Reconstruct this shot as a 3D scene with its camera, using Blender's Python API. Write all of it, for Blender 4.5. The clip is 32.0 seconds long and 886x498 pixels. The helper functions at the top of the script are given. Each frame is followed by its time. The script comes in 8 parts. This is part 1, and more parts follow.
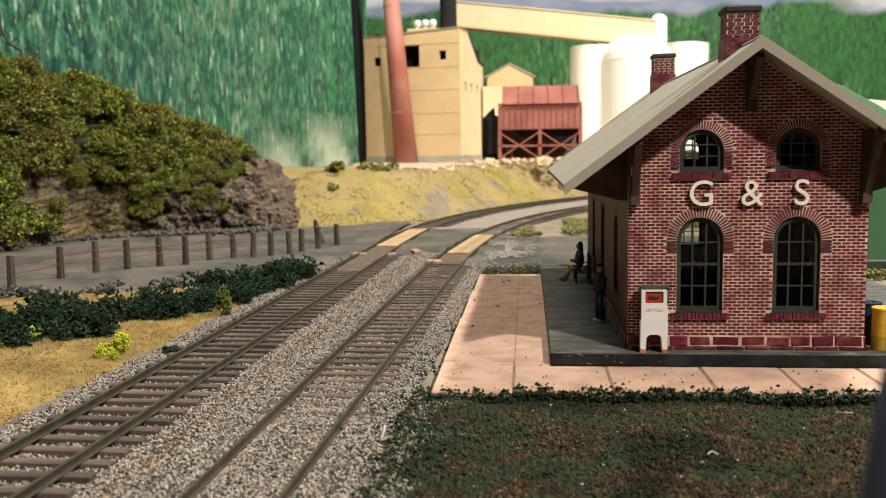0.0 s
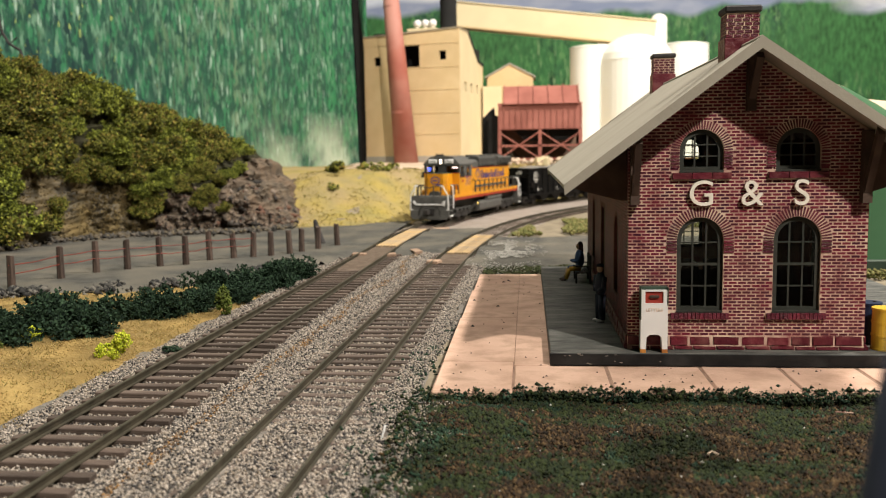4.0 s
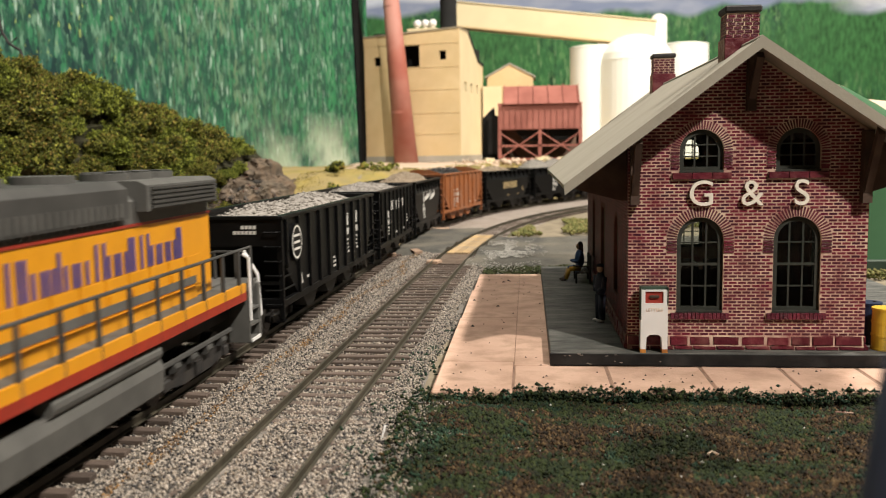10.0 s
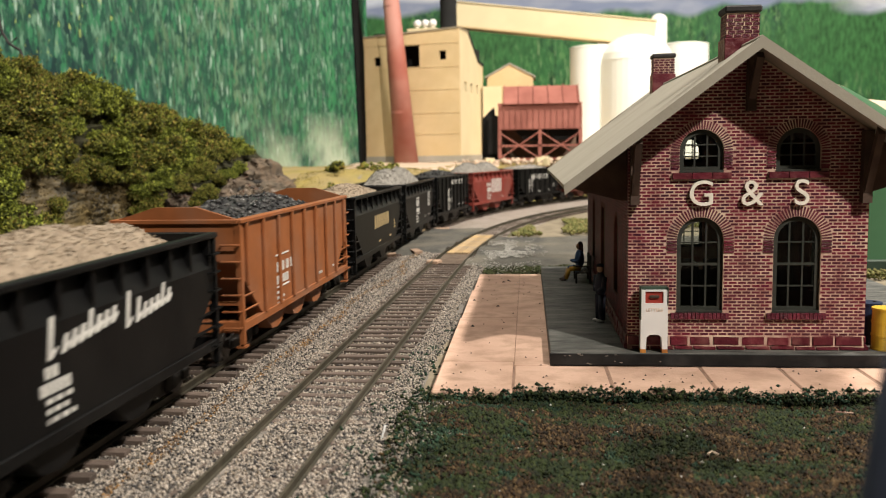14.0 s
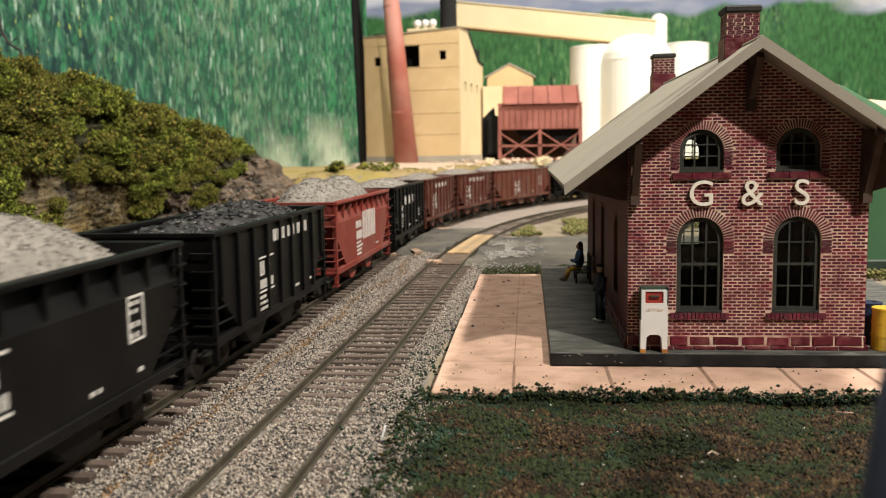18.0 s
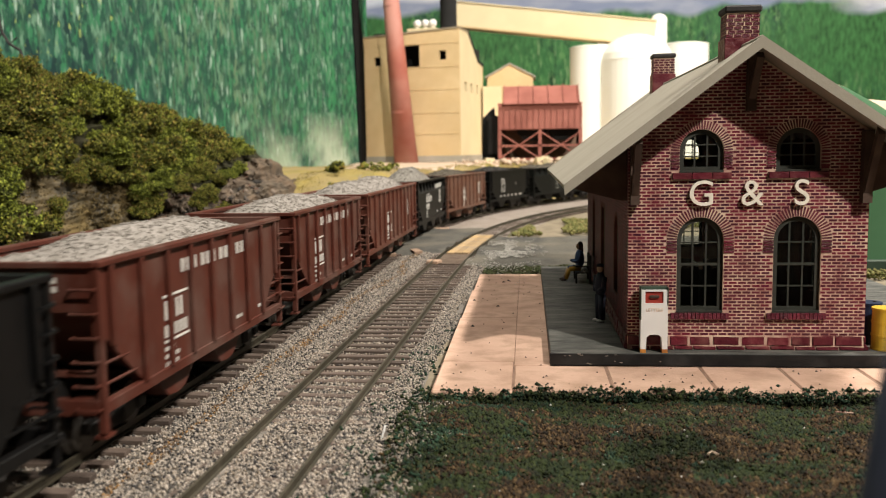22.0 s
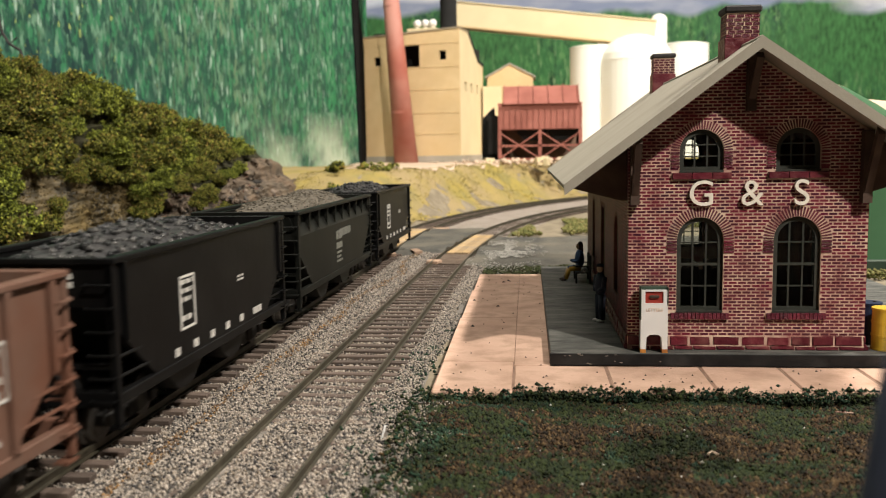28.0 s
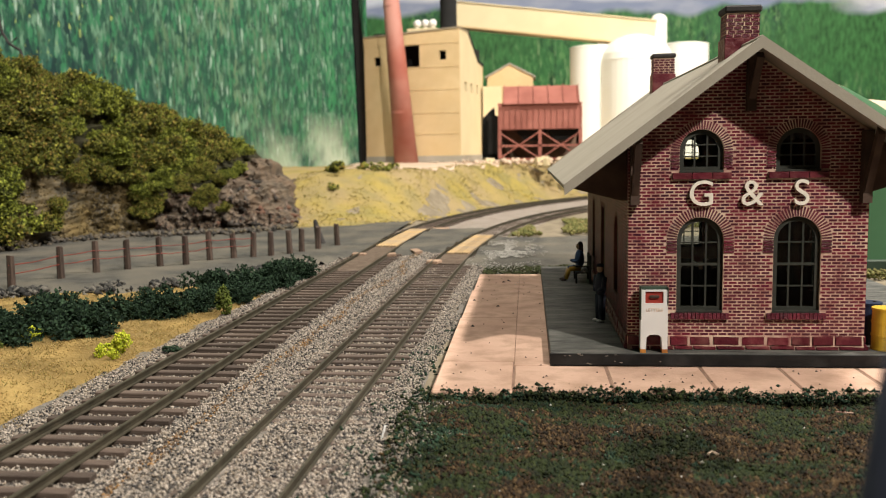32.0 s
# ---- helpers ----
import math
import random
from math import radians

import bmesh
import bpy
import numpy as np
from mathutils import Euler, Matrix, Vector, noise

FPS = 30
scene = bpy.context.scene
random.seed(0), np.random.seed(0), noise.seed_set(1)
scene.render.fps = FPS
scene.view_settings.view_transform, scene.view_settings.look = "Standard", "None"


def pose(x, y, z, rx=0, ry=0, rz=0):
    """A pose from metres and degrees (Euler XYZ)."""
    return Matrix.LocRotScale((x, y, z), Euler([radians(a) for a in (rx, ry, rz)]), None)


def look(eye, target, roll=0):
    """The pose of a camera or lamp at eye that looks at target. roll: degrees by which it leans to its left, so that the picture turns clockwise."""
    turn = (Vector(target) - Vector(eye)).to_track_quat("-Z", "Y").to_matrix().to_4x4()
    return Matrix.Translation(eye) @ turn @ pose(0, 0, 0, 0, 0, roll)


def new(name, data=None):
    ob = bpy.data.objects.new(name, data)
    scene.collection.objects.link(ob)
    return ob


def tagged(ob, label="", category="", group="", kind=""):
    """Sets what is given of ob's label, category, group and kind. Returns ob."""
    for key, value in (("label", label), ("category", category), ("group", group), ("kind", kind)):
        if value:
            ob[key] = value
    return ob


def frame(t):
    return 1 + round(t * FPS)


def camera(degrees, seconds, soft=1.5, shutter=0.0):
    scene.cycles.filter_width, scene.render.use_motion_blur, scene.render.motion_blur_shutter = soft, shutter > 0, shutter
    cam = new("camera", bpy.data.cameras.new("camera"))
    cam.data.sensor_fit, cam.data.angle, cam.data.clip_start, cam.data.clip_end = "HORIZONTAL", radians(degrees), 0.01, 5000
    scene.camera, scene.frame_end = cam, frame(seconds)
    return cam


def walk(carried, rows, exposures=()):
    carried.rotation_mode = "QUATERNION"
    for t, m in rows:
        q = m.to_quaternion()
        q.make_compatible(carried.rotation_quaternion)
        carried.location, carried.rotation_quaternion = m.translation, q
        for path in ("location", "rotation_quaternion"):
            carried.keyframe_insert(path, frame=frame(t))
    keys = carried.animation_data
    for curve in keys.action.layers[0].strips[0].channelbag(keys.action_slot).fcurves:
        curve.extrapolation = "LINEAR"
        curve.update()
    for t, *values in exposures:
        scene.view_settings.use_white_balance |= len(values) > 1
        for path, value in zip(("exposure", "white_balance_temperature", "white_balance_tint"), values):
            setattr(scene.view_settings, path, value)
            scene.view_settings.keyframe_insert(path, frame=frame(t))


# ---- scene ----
cam = camera(53.66, 32.0, soft=1.0, shutter=0.5)
cam.data.dof.use_dof = True
cam.data.dof.focus_distance = 0.27
cam.data.dof.aperture_fstop = 34
CM = 0.01
EYE = (0.0, 0.0, 5.853 * CM)
AIM = (EYE[0] - 0.09671, EYE[1] + 0.98910, EYE[2] - 0.11092)
walk(cam, [(0.0, look(EYE, AIM, -0.902)), (32.0, look(EYE, AIM, -0.902))])

# ---- world, lamps, exposure ----
world = bpy.data.worlds.new("room_air")
world.use_nodes = True
world.node_tree.nodes["Background"].inputs[0].default_value = (1.0, 0.97, 0.92, 1)
world.node_tree.nodes["Background"].inputs[1].default_value = 0.25
scene.world = world
scene.view_settings.exposure = 0.0


def ceiling_lamp(x, y, z, tx, ty, tz, watts, size, colour=(1.0, 0.93, 0.82)):
    d = bpy.data.lights.new("ceiling_lamp", "AREA")
    d.energy, d.size, d.color = watts, size * CM, colour
    ob = new("ceiling_lamp", d)
    ob.matrix_world = look((x * CM, y * CM, z * CM), (tx * CM, ty * CM, tz * CM))
    return ob


ceiling_lamp(73, -67, 122, 0, 30, 0, 32, 5)
ceiling_lamp(75, 62, 120, 0, 140, 8, 36, 14)
# soft overhead fill, added to lift the shaded deck; no known lamp
ceiling_lamp(-28, 42, 138, -8, 42, 0, 10.5, 60)


# ---- small helpers ----
def part(name, bm, mat, parent=None, label="", smooth=False):
    """Link a bmesh drawn in centimetres as one mesh object."""
    me = bpy.data.meshes.new(name)
    bmesh.ops.transform(bm, matrix=Matrix.Scale(CM, 4), verts=bm.verts)
    bmesh.ops.recalc_face_normals(bm, faces=bm.faces)
    bm.to_mesh(me)
    bm.free()
    if smooth:
        me.polygons.foreach_set("use_smooth", [True] * len(me.polygons))
    me.materials.append(mat)
    ob = new(name, me)
    ob.parent = parent
    if label:
        ob["label"] = label
    return ob


def share(name, ob, parent, m):
    """Another object on the same mesh, at a pose given in centimetres."""
    o = new(name, ob.data)
    o.parent = parent
    o.matrix_local = Matrix.Translation(Vector(m.translation) * CM) @ m.to_3x3().to_4x4()
    return o


def thing(name, x, y, z, label, category, group="", rz=0.0):
    ob = new(name)
    ob.empty_display_size = 0.01
    ob.matrix_world = pose(x * CM, y * CM, z * CM, 0, 0, rz)
    return tagged(ob, label, category, group)


def raw(name, verts, faces, mat, parent=None, smooth=False):
    me = bpy.data.meshes.new(name)
    me.from_pydata([tuple(v) for v in (np.asarray(verts, float) * CM)], [], [tuple(f) for f in faces])
    me.update()
    if smooth:
        me.polygons.foreach_set("use_smooth", [True] * len(me.polygons))
    me.materials.append(mat)
    ob = new(name, me)
    ob.parent = parent
    return ob


def box(bm, x0, x1, y0, y1, z0, z1, bev=0.0):
    vs = [bm.verts.new((x, y, z)) for x in (x0, x1) for y in (y0, y1) for z in (z0, z1)]
    fs = [bm.faces.new([vs[i] for i in f]) for f in
          ((0, 1, 3, 2), (4, 6, 7, 5), (0, 4, 5, 1), (2, 3, 7, 6), (0, 2, 6, 4), (1, 5, 7, 3))]
    if bev > 0:
        es = list({e for f in fs for e in f.edges})
        bmesh.ops.bevel(bm, geom=es, offset=bev, segments=1, affect="EDGES")
    return bm


def extrude(bm, pts, axis, a, b):
    """A prism: the outline pts (u, v) drawn across the axis, from a to b along it."""
    def put(u, v, w):
        return {"x": (w, u, v), "y": (u, w, v), "z": (u, v, w)}[axis]
    lo = [bm.verts.new(put(u, v, a)) for u, v in pts]
    hi = [bm.verts.new(put(u, v, b)) for u, v in pts]
    n = len(pts)
    bm.faces.new(lo[::-1])
    bm.faces.new(hi)
    for i in range(n):
        bm.faces.new((lo[i], lo[(i + 1) % n], hi[(i + 1) % n], hi[i]))
    return bm


def tube(bm, a, b, r0, r1=None, seg=8, caps=True):
    """A round bar from a to b."""
    a, b = Vector(a), Vector(b)
    r1 = r0 if r1 is None else r1
    d = (b - a).normalized()
    u = d.orthogonal().normalized()
    w = d.cross(u)
    lo, hi = [], []
    for i in range(seg):
        c = u * math.cos(2 * math.pi * i / seg) + w * math.sin(2 * math.pi * i / seg)
        lo.append(bm.verts.new(a + c * r0))
        hi.append(bm.verts.new(b + c * r1))
    for i in range(seg):
        bm.faces.new((lo[i], lo[(i + 1) % seg], hi[(i + 1) % seg], hi[i]))
    if caps:
        bm.faces.new(lo[::-1])
        bm.faces.new(hi)
    return bm


def wire(bm, pts, r, seg=6):
    for a, b in zip(pts, pts[1:]):
        tube(bm, a, b, r, r, seg)
    return bm


def B():
    return bmesh.new()


def lettering(name, text, size, mat, parent, m, depth=0.02, spread=1.0):
    """Raised words in the built-in font; m places them in centimetres."""
    cu = bpy.data.curves.new(name, "FONT")
    cu.body, cu.size, cu.extrude, cu.align_x, cu.space_character = text, size * CM, depth * CM, "CENTER", spread
    tmp = new("tmp", cu)
    bpy.context.view_layer.update()
    me = bpy.data.meshes.new_from_object(tmp.evaluated_get(bpy.context.evaluated_depsgraph_get()))
    bpy.data.objects.remove(tmp)
    me.materials.clear()
    me.materials.append(mat)
    ob = new(name, me)
    ob.parent = parent
    ob.matrix_local = Matrix.Translation(Vector(m.translation) * CM) @ m.to_3x3().to_4x4()
    return ob


# ---- materials ----
def mat(name, c1, c2=None, rough=0.7, scale=300.0, metal=0.0, bump=0.0, bscale=None, c3=None, scale3=40.0, amount3=0.5,
        stretch=None, spec=0.4, vary=0.0, detail=6.0):
    """Two noise scales of colour and a fine relief; scales are per metre."""
    m = bpy.data.materials.new(name)
    m.use_nodes = True
    nt = m.node_tree
    n, l = nt.nodes, nt.links
    bs = n["Principled BSDF"]
    bs.inputs["Roughness"].default_value = rough
    bs.inputs["Metallic"].default_value = metal
    bs.inputs["Specular IOR Level"].default_value = spec
    tc = n.new("ShaderNodeTexCoord")
    src = tc.outputs["Object"]
    if stretch:
        mp = n.new("ShaderNodeMapping")
        mp.inputs["Scale"].default_value = stretch
        l.new(src, mp.inputs[0])
        src = mp.outputs[0]
    def noise_of(s, lo, hi):
        nz = n.new("ShaderNodeTexNoise")
        nz.inputs["Scale"].default_value, nz.inputs["Detail"].default_value = s, detail
        l.new(src, nz.inputs["Vector"])
        mr = n.new("ShaderNodeMapRange")
        mr.inputs[1].default_value, mr.inputs[2].default_value = lo, hi
        l.new(nz.outputs[0], mr.inputs[0])
        return mr.outputs[0], nz.outputs[0]
    def mix(fac, a, b):
        mx = n.new("ShaderNodeMix")
        mx.data_type = "RGBA"
        for sock, v in ((mx.inputs[0], fac), (mx.inputs[6], a), (mx.inputs[7], b)):
            if isinstance(v, tuple):
                sock.default_value = (*v[:3], 1)
            elif isinstance(v, float):
                sock.default_value = v
            else:
                l.new(v, sock)
        return mx.outputs[2]
    c2 = c2 or tuple(v * 0.85 for v in c1)
    f1, _ = noise_of(scale, 0.36, 0.64)
    col = mix(f1, c1, c2)
    if c3:
        f3, _ = noise_of(scale3, 0.5 - 0.2 * amount3, 0.75 - 0.15 * amount3)
        col = mix(f3, col, c3)
    if vary:
        oi = n.new("ShaderNodeObjectInfo")
        hsv = n.new("ShaderNodeHueSaturation")
        mr = n.new("ShaderNodeMapRange")
        mr.inputs[3].default_value, mr.inputs[4].default_value = 1 - vary, 1 + vary
        l.new(oi.outputs["Random"], mr.inputs[0])
        l.new(mr.outputs[0], hsv.inputs["Value"])
        l.new(col, hsv.inputs["Color"])
        col = hsv.outputs[0]
    l.new(col, bs.inputs["Base Color"])
    if bump:
        _, h = noise_of(bscale or scale * 2, 0, 1)
        bp = n.new("ShaderNodeBump")
        bp.inputs["Strength"].default_value, bp.inputs["Distance"].default_value = bump, 0.0006
        l.new(h, bp.inputs["Height"])
        l.new(bp.outputs[0], bs.inputs["Normal"])
    return m


def islands(name, cols, rough=0.9):
    """Colour picked at random for each loose piece of a joined mesh."""
    m = bpy.data.materials.new(name)
    m.use_nodes = True
    n, l = m.node_tree.nodes, m.node_tree.links
    bs = n["Principled BSDF"]
    bs.inputs["Roughness"].default_value = rough
    bs.inputs["Specular IOR Level"].default_value = 0.25
    g = n.new("ShaderNodeNewGeometry")
    cr = n.new("ShaderNodeValToRGB")
    cr.color_ramp.interpolation = "CONSTANT"
    while len(cr.color_ramp.elements) < len(cols):
        cr.color_ramp.elements.new(0.5)
    for i, (e, c) in enumerate(zip(cr.color_ramp.elements, cols)):
        e.position, e.color = i / len(cols), (*c, 1)
    l.new(g.outputs["Random Per Island"], cr.inputs[0])
    l.new(cr.outputs[0], bs.inputs["Base Color"])
    return m
M_plaster = mat("scenery_plaster", (0.16, 0.13, 0.09), (0.24, 0.2, 0.14), 0.95, 120, bump=0.6)
M_road = mat("road_grey", (0.042, 0.041, 0.037), (0.08, 0.076, 0.067), 0.9, 110, bump=1.0, bscale=600, c3=(0.12, 0.107, 0.085), scale3=28, amount3=0.5)
M_bedding = mat("ballast_bed", (0.1, 0.09, 0.078), (0.19, 0.17, 0.15), 0.95, 1100, bump=0.8, bscale=1400)
M_rail = mat("rail_steel", (0.045, 0.04, 0.028), (0.075, 0.064, 0.045), 0.5, 200, metal=0.25, bump=0.2)
M_railtop = mat("rail_head", (0.16, 0.14, 0.11), (0.10, 0.085, 0.065), 0.35, 150, metal=0.7)
M_tie = mat("tie_wood", (0.058, 0.04, 0.032), (0.105, 0.078, 0.062), 0.85, 200, bump=0.6, bscale=700, stretch=(0.3, 3, 3), vary=0.3)
M_plank = mat("crossing_plank", (0.44, 0.3, 0.14), (0.34, 0.22, 0.1), 0.85, 150, bump=0.6, c3=(0.26, 0.21, 0.16), scale3=60, amount3=0.5, vary=0.18)
M_pink = mat("pink_concrete", (0.56, 0.36, 0.27), (0.63, 0.42, 0.32), 0.85, 60, bump=0.25, bscale=900, c3=(0.42, 0.27, 0.19), scale3=130, amount3=0.3)
M_dark_deck = mat("dark_platform", (0.045, 0.046, 0.043), (0.1, 0.1, 0.092), 0.75, 330, bump=0.7, bscale=900, c3=(0.15, 0.145, 0.13), scale3=170, amount3=0.3, stretch=(0.5, 1.6, 1))
M_ceiling = mat("room_paint", (0.13, 0.125, 0.12), (0.105, 0.1, 0.098), 0.9, 5)


# ---- the railway's course: straight, then a bend of 93 cm radius ----
STEP = 0.5
BEND0, BEND1, BEND, OUT = 46.38, 56.5, 0.010737, 178.0


def course(x0, tilt, b0, b1, bend, y0=8.0, start=-260.0, end=380.0, out=OUT):
    """Points (s, x, y, heading) every half centimetre; s is 0 at y0."""
    rows, x, y, th = [], x0 + math.sin(tilt) * start, y0 + math.cos(tilt) * start, tilt
    for i in range(int((end - start) / STEP)):
        s = start + i * STEP
        rows.append((s, x, y, th))
        k = bend * min(max((s - b0) / (b1 - b0), 0), 1) if s < out else 0.0
        th += k * STEP
        x += math.sin(th) * STEP
        y += math.cos(th) * STEP
    return np.array(rows)


MAIN = course(-9.97, 0.0219, BEND0, BEND1, BEND)
SIDING = course(-5.30, 0.0235, 27.0, 62.0, 0.0112)


def on(line, s, off=0.0, z=0.0):
    x, y, th = (np.interp(s, line[:, 0], line[:, i]) for i in (1, 2, 3))
    return Vector((x + off * math.cos(th), y - off * math.sin(th), z)), th


# ---- ground ----
def ripple(x, y, s=0.2, k=1.0):
    return k * noise.fractal(Vector((x * s, y * s, 3.7)), 1.0, 2.0, 4)


def bank_base(x):
    """y at which the yellow bank begins to rise."""
    pts = ((-60, 69), (-20, 69.5), (-14, 71), (-11, 74.5), (-8, 82), (-4, 92), (2, 104), (8, 114), (16, 124), (30, 137), (50, 147), (80, 152), (300, 152))
    for (a, b), (c, d) in zip(pts, pts[1:]):
        if x <= c:
            return b + (d - b) * (x - a) / (c - a)
    return 152


def ease(v):
    v = min(max(v, 0), 1)
    return v * v * (3 - 2 * v)


def ground_z(x, y):
    b = bank_base(x)
    z = -0.42 + ripple(x, y, 0.35, 0.08)
    if y > b:
        z += 4.5 * ease((y - b) / 16.0) + ripple(x, y, 0.25, 0.45) * ease((y - b) / 5) * (1 - ease((y - b - 14) / 6))
    return z


def sheet(name, mt, inside, zf, x0, x1, y0, y1, d, kind="structure", label="", smooth=True, jitter=0.0):
    nx, ny = int((x1 - x0) / d), int((y1 - y0) / d)
    idx, verts, faces = {}, [], []
    def vid(i, j):
        if (i, j) not in idx:
            x, y = x0 + i * d, y0 + j * d
            if jitter:
                x, y = x + random.uniform(-jitter, jitter) * d, y + random.uniform(-jitter, jitter) * d
            idx[i, j] = len(verts)
            verts.append((x, y, zf(x, y)))
        return idx[i, j]
    for i in range(nx):
        for j in range(ny):
            if inside is None or inside(x0 + (i + 0.5) * d, y0 + (j + 0.5) * d):
                faces.append((vid(i, j), vid(i + 1, j), vid(i + 1, j + 1), vid(i, j + 1)))
    ob = raw(name, verts, faces, mt, smooth=smooth)
    return tagged(ob, label, kind=kind)


sheet("ground", M_plaster, None, ground_z, -75, 170, -20, 240, 2.5, label="brown plaster ground of a model railway layout")
# the table beyond, flat
bm = B()
box(bm, -400, 400, -420, 420, -6, -3.5)
tagged(part("layout_table", bm, M_ceiling), "plain board that carries the model railway", kind="structure")
# the room
for nm, b in (("ceiling", (-400, 400, -420, 420, 165, 170)), ("wall_left", (-405, -400, -420, 420, -3.5, 165)),
              ("wall_right", (400, 405, -420, 420, -3.5, 165)), ("wall_behind", (-400, 400, -425, -420, -3.5, 165)),
              ("wall_far", (-400, 400, 420, 425, -3.5, 165))):
    bm = B()
    box(bm, *b)
    tagged(part(nm, bm, M_ceiling), "plain painted room surface", kind="structure")


# ---- tracks ----
def track(name, line, s0, s1, label, tie0, tie1, tie_len, tie_gap, zoff, slim=1.0):
    root = thing(name, 0, 0, zoff, label, "railway track")
    ss = np.arange(s0, s1, 1.0)
    prof = [(-0.085, -0.21), (0.085, -0.21), (0.085, -0.185), (0.018, -0.165), (0.018, -0.06), (0.042, -0.05), (0.042, -0.006), (0.03, 0.0), (-0.03, 0.0),
            (-0.042, -0.006), (-0.042, -0.05), (-0.018, -0.06), (-0.018, -0.165), (-0.085, -0.185)]
    prof = [(u * slim * (0.8 if v < -0.1 else 1), v) for u, v in prof]
    for side in (-1, 1):
        verts, faces = [], []
        for s in ss:
            for u, v in prof:
                c, th = on(line, s, side * 0.866 + u, v)
                verts.append(c)
        n = len(prof)
        for i in range(len(ss) - 1):
            for k in range(n):
                faces.append((i * n + k, i * n + (k + 1) % n, (i + 1) * n + (k + 1) % n, (i + 1) * n + k))
        raw("rail", verts, faces, M_rail, root)
    tb = None
    bm = B()
    box(bm, -tie_len / 2, tie_len / 2, -0.14, 0.14, -0.36, -0.21, 0.012)
    s = tie0
    while s < tie1:
        c, th = on(line, s + random.uniform(-0.03, 0.03))
        m = pose(c.x + random.uniform(-.03, .03), c.y, random.uniform(-0.008, 0.0), 0, random.uniform(-0.6, 0.6), -math.degrees(th) + random.uniform(-1.2, 1.2))
        if tb is None:
            tb = part("tie", bm, M_tie, root)
            tb.matrix_local = Matrix.Translation(Vector(m.translation) * CM) @ m.to_3x3().to_4x4()
        else:
            share("tie", tb, root, m)
        s += tie_gap
    return root


TRACK_A = track("main_track", MAIN, -250, 370, "weathered brown rails on dark sleepers in grey stone", 1.0, 150, 3.0, 0.72, 0)
TRACK_B = track("siding_track", SIDING, -60, 190, "rusty siding rails on sleepers half buried in grey stone", 1.0, 120, 2.75, 0.72, -0.02, 0.72)
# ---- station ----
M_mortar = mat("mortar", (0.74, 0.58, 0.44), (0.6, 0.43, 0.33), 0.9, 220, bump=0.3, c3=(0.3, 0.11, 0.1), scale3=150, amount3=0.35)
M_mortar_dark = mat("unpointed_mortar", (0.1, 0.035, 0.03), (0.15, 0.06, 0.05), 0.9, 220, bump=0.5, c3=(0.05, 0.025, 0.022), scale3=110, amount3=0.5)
M_brick = mat("brick_red", (0.115, 0.007, 0.02), (0.165, 0.015, 0.032), 0.45, 500, bump=0.7, bscale=2500, c3=(0.06, 0.01, 0.022), scale3=90, vary=0.3)
M_stone = mat("maroon_stone", (0.09, 0.007, 0.017), (0.13, 0.014, 0.024), 0.42, 160, bump=0.9, bscale=500, c3=(0.2, 0.06, 0.06), scale3=240, amount3=0.15, vary=0.2)
M_roof = mat("roof_grey_tan", (0.36, 0.325, 0.265), (0.39, 0.35, 0.29), 0.75, 90, bump=0.2, bscale=700, c3=(0.33, 0.295, 0.24), scale3=30)
M_soffit = mat("soffit_brown", (0.055, 0.032, 0.024), (0.08, 0.05, 0.036), 0.8, 200, bump=0.3)
M_sash = mat("sash_green_grey", (0.022, 0.023, 0.019), (0.036, 0.038, 0.03), 0.6, 300, bump=0.2)
M_white = mat("white_paint", (0.76, 0.75, 0.74), (0.7, 0.69, 0.68), 0.55, 120, bump=0.1)
M_cream = mat("cream_letter", (0.88, 0.82, 0.72), (0.8, 0.74, 0.64), 0.6, 300)
M_inside = mat("dark_inside", (0.03, 0.028, 0.025), (0.045, 0.04, 0.036), 0.9, 100)
M_red = mat("red_paint", (0.36, 0.045, 0.03), (0.3, 0.035, 0.025), 0.5, 200)
M_orange = mat("rust_orange", (0.5, 0.2, 0.03), (0.35, 0.13, 0.03), 0.7, 500)
M_green_dark = mat("dark_green_paint", (0.025, 0.045, 0.03), (0.035, 0.06, 0.04), 0.6, 200)
M_soot = mat("soot_black", (0.02, 0.018, 0.018), (0.04, 0.035, 0.033), 0.8, 300, bump=0.4)


def glass_mat():
    m = bpy.data.materials.new("window_glass")
    m.use_nodes = True
    b = m.node_tree.nodes["Principled BSDF"]
    b.inputs["Transmission Weight"].default_value = 1.0
    b.inputs["Roughness"].default_value = 0.03
    b.inputs["IOR"].default_value = 1.15
    b.inputs["Base Color"].default_value = (0.85, 0.88, 0.86, 1)
    return m


M_glass = glass_mat()


def arch_outline(cx, z0, zc, r, n=14):
    pts = [(cx - r, z0), (cx + r, z0)]
    return pts + [(cx + r * math.cos(math.pi * i / n), zc + r * math.sin(math.pi * i / n)) for i in range(n + 1)]


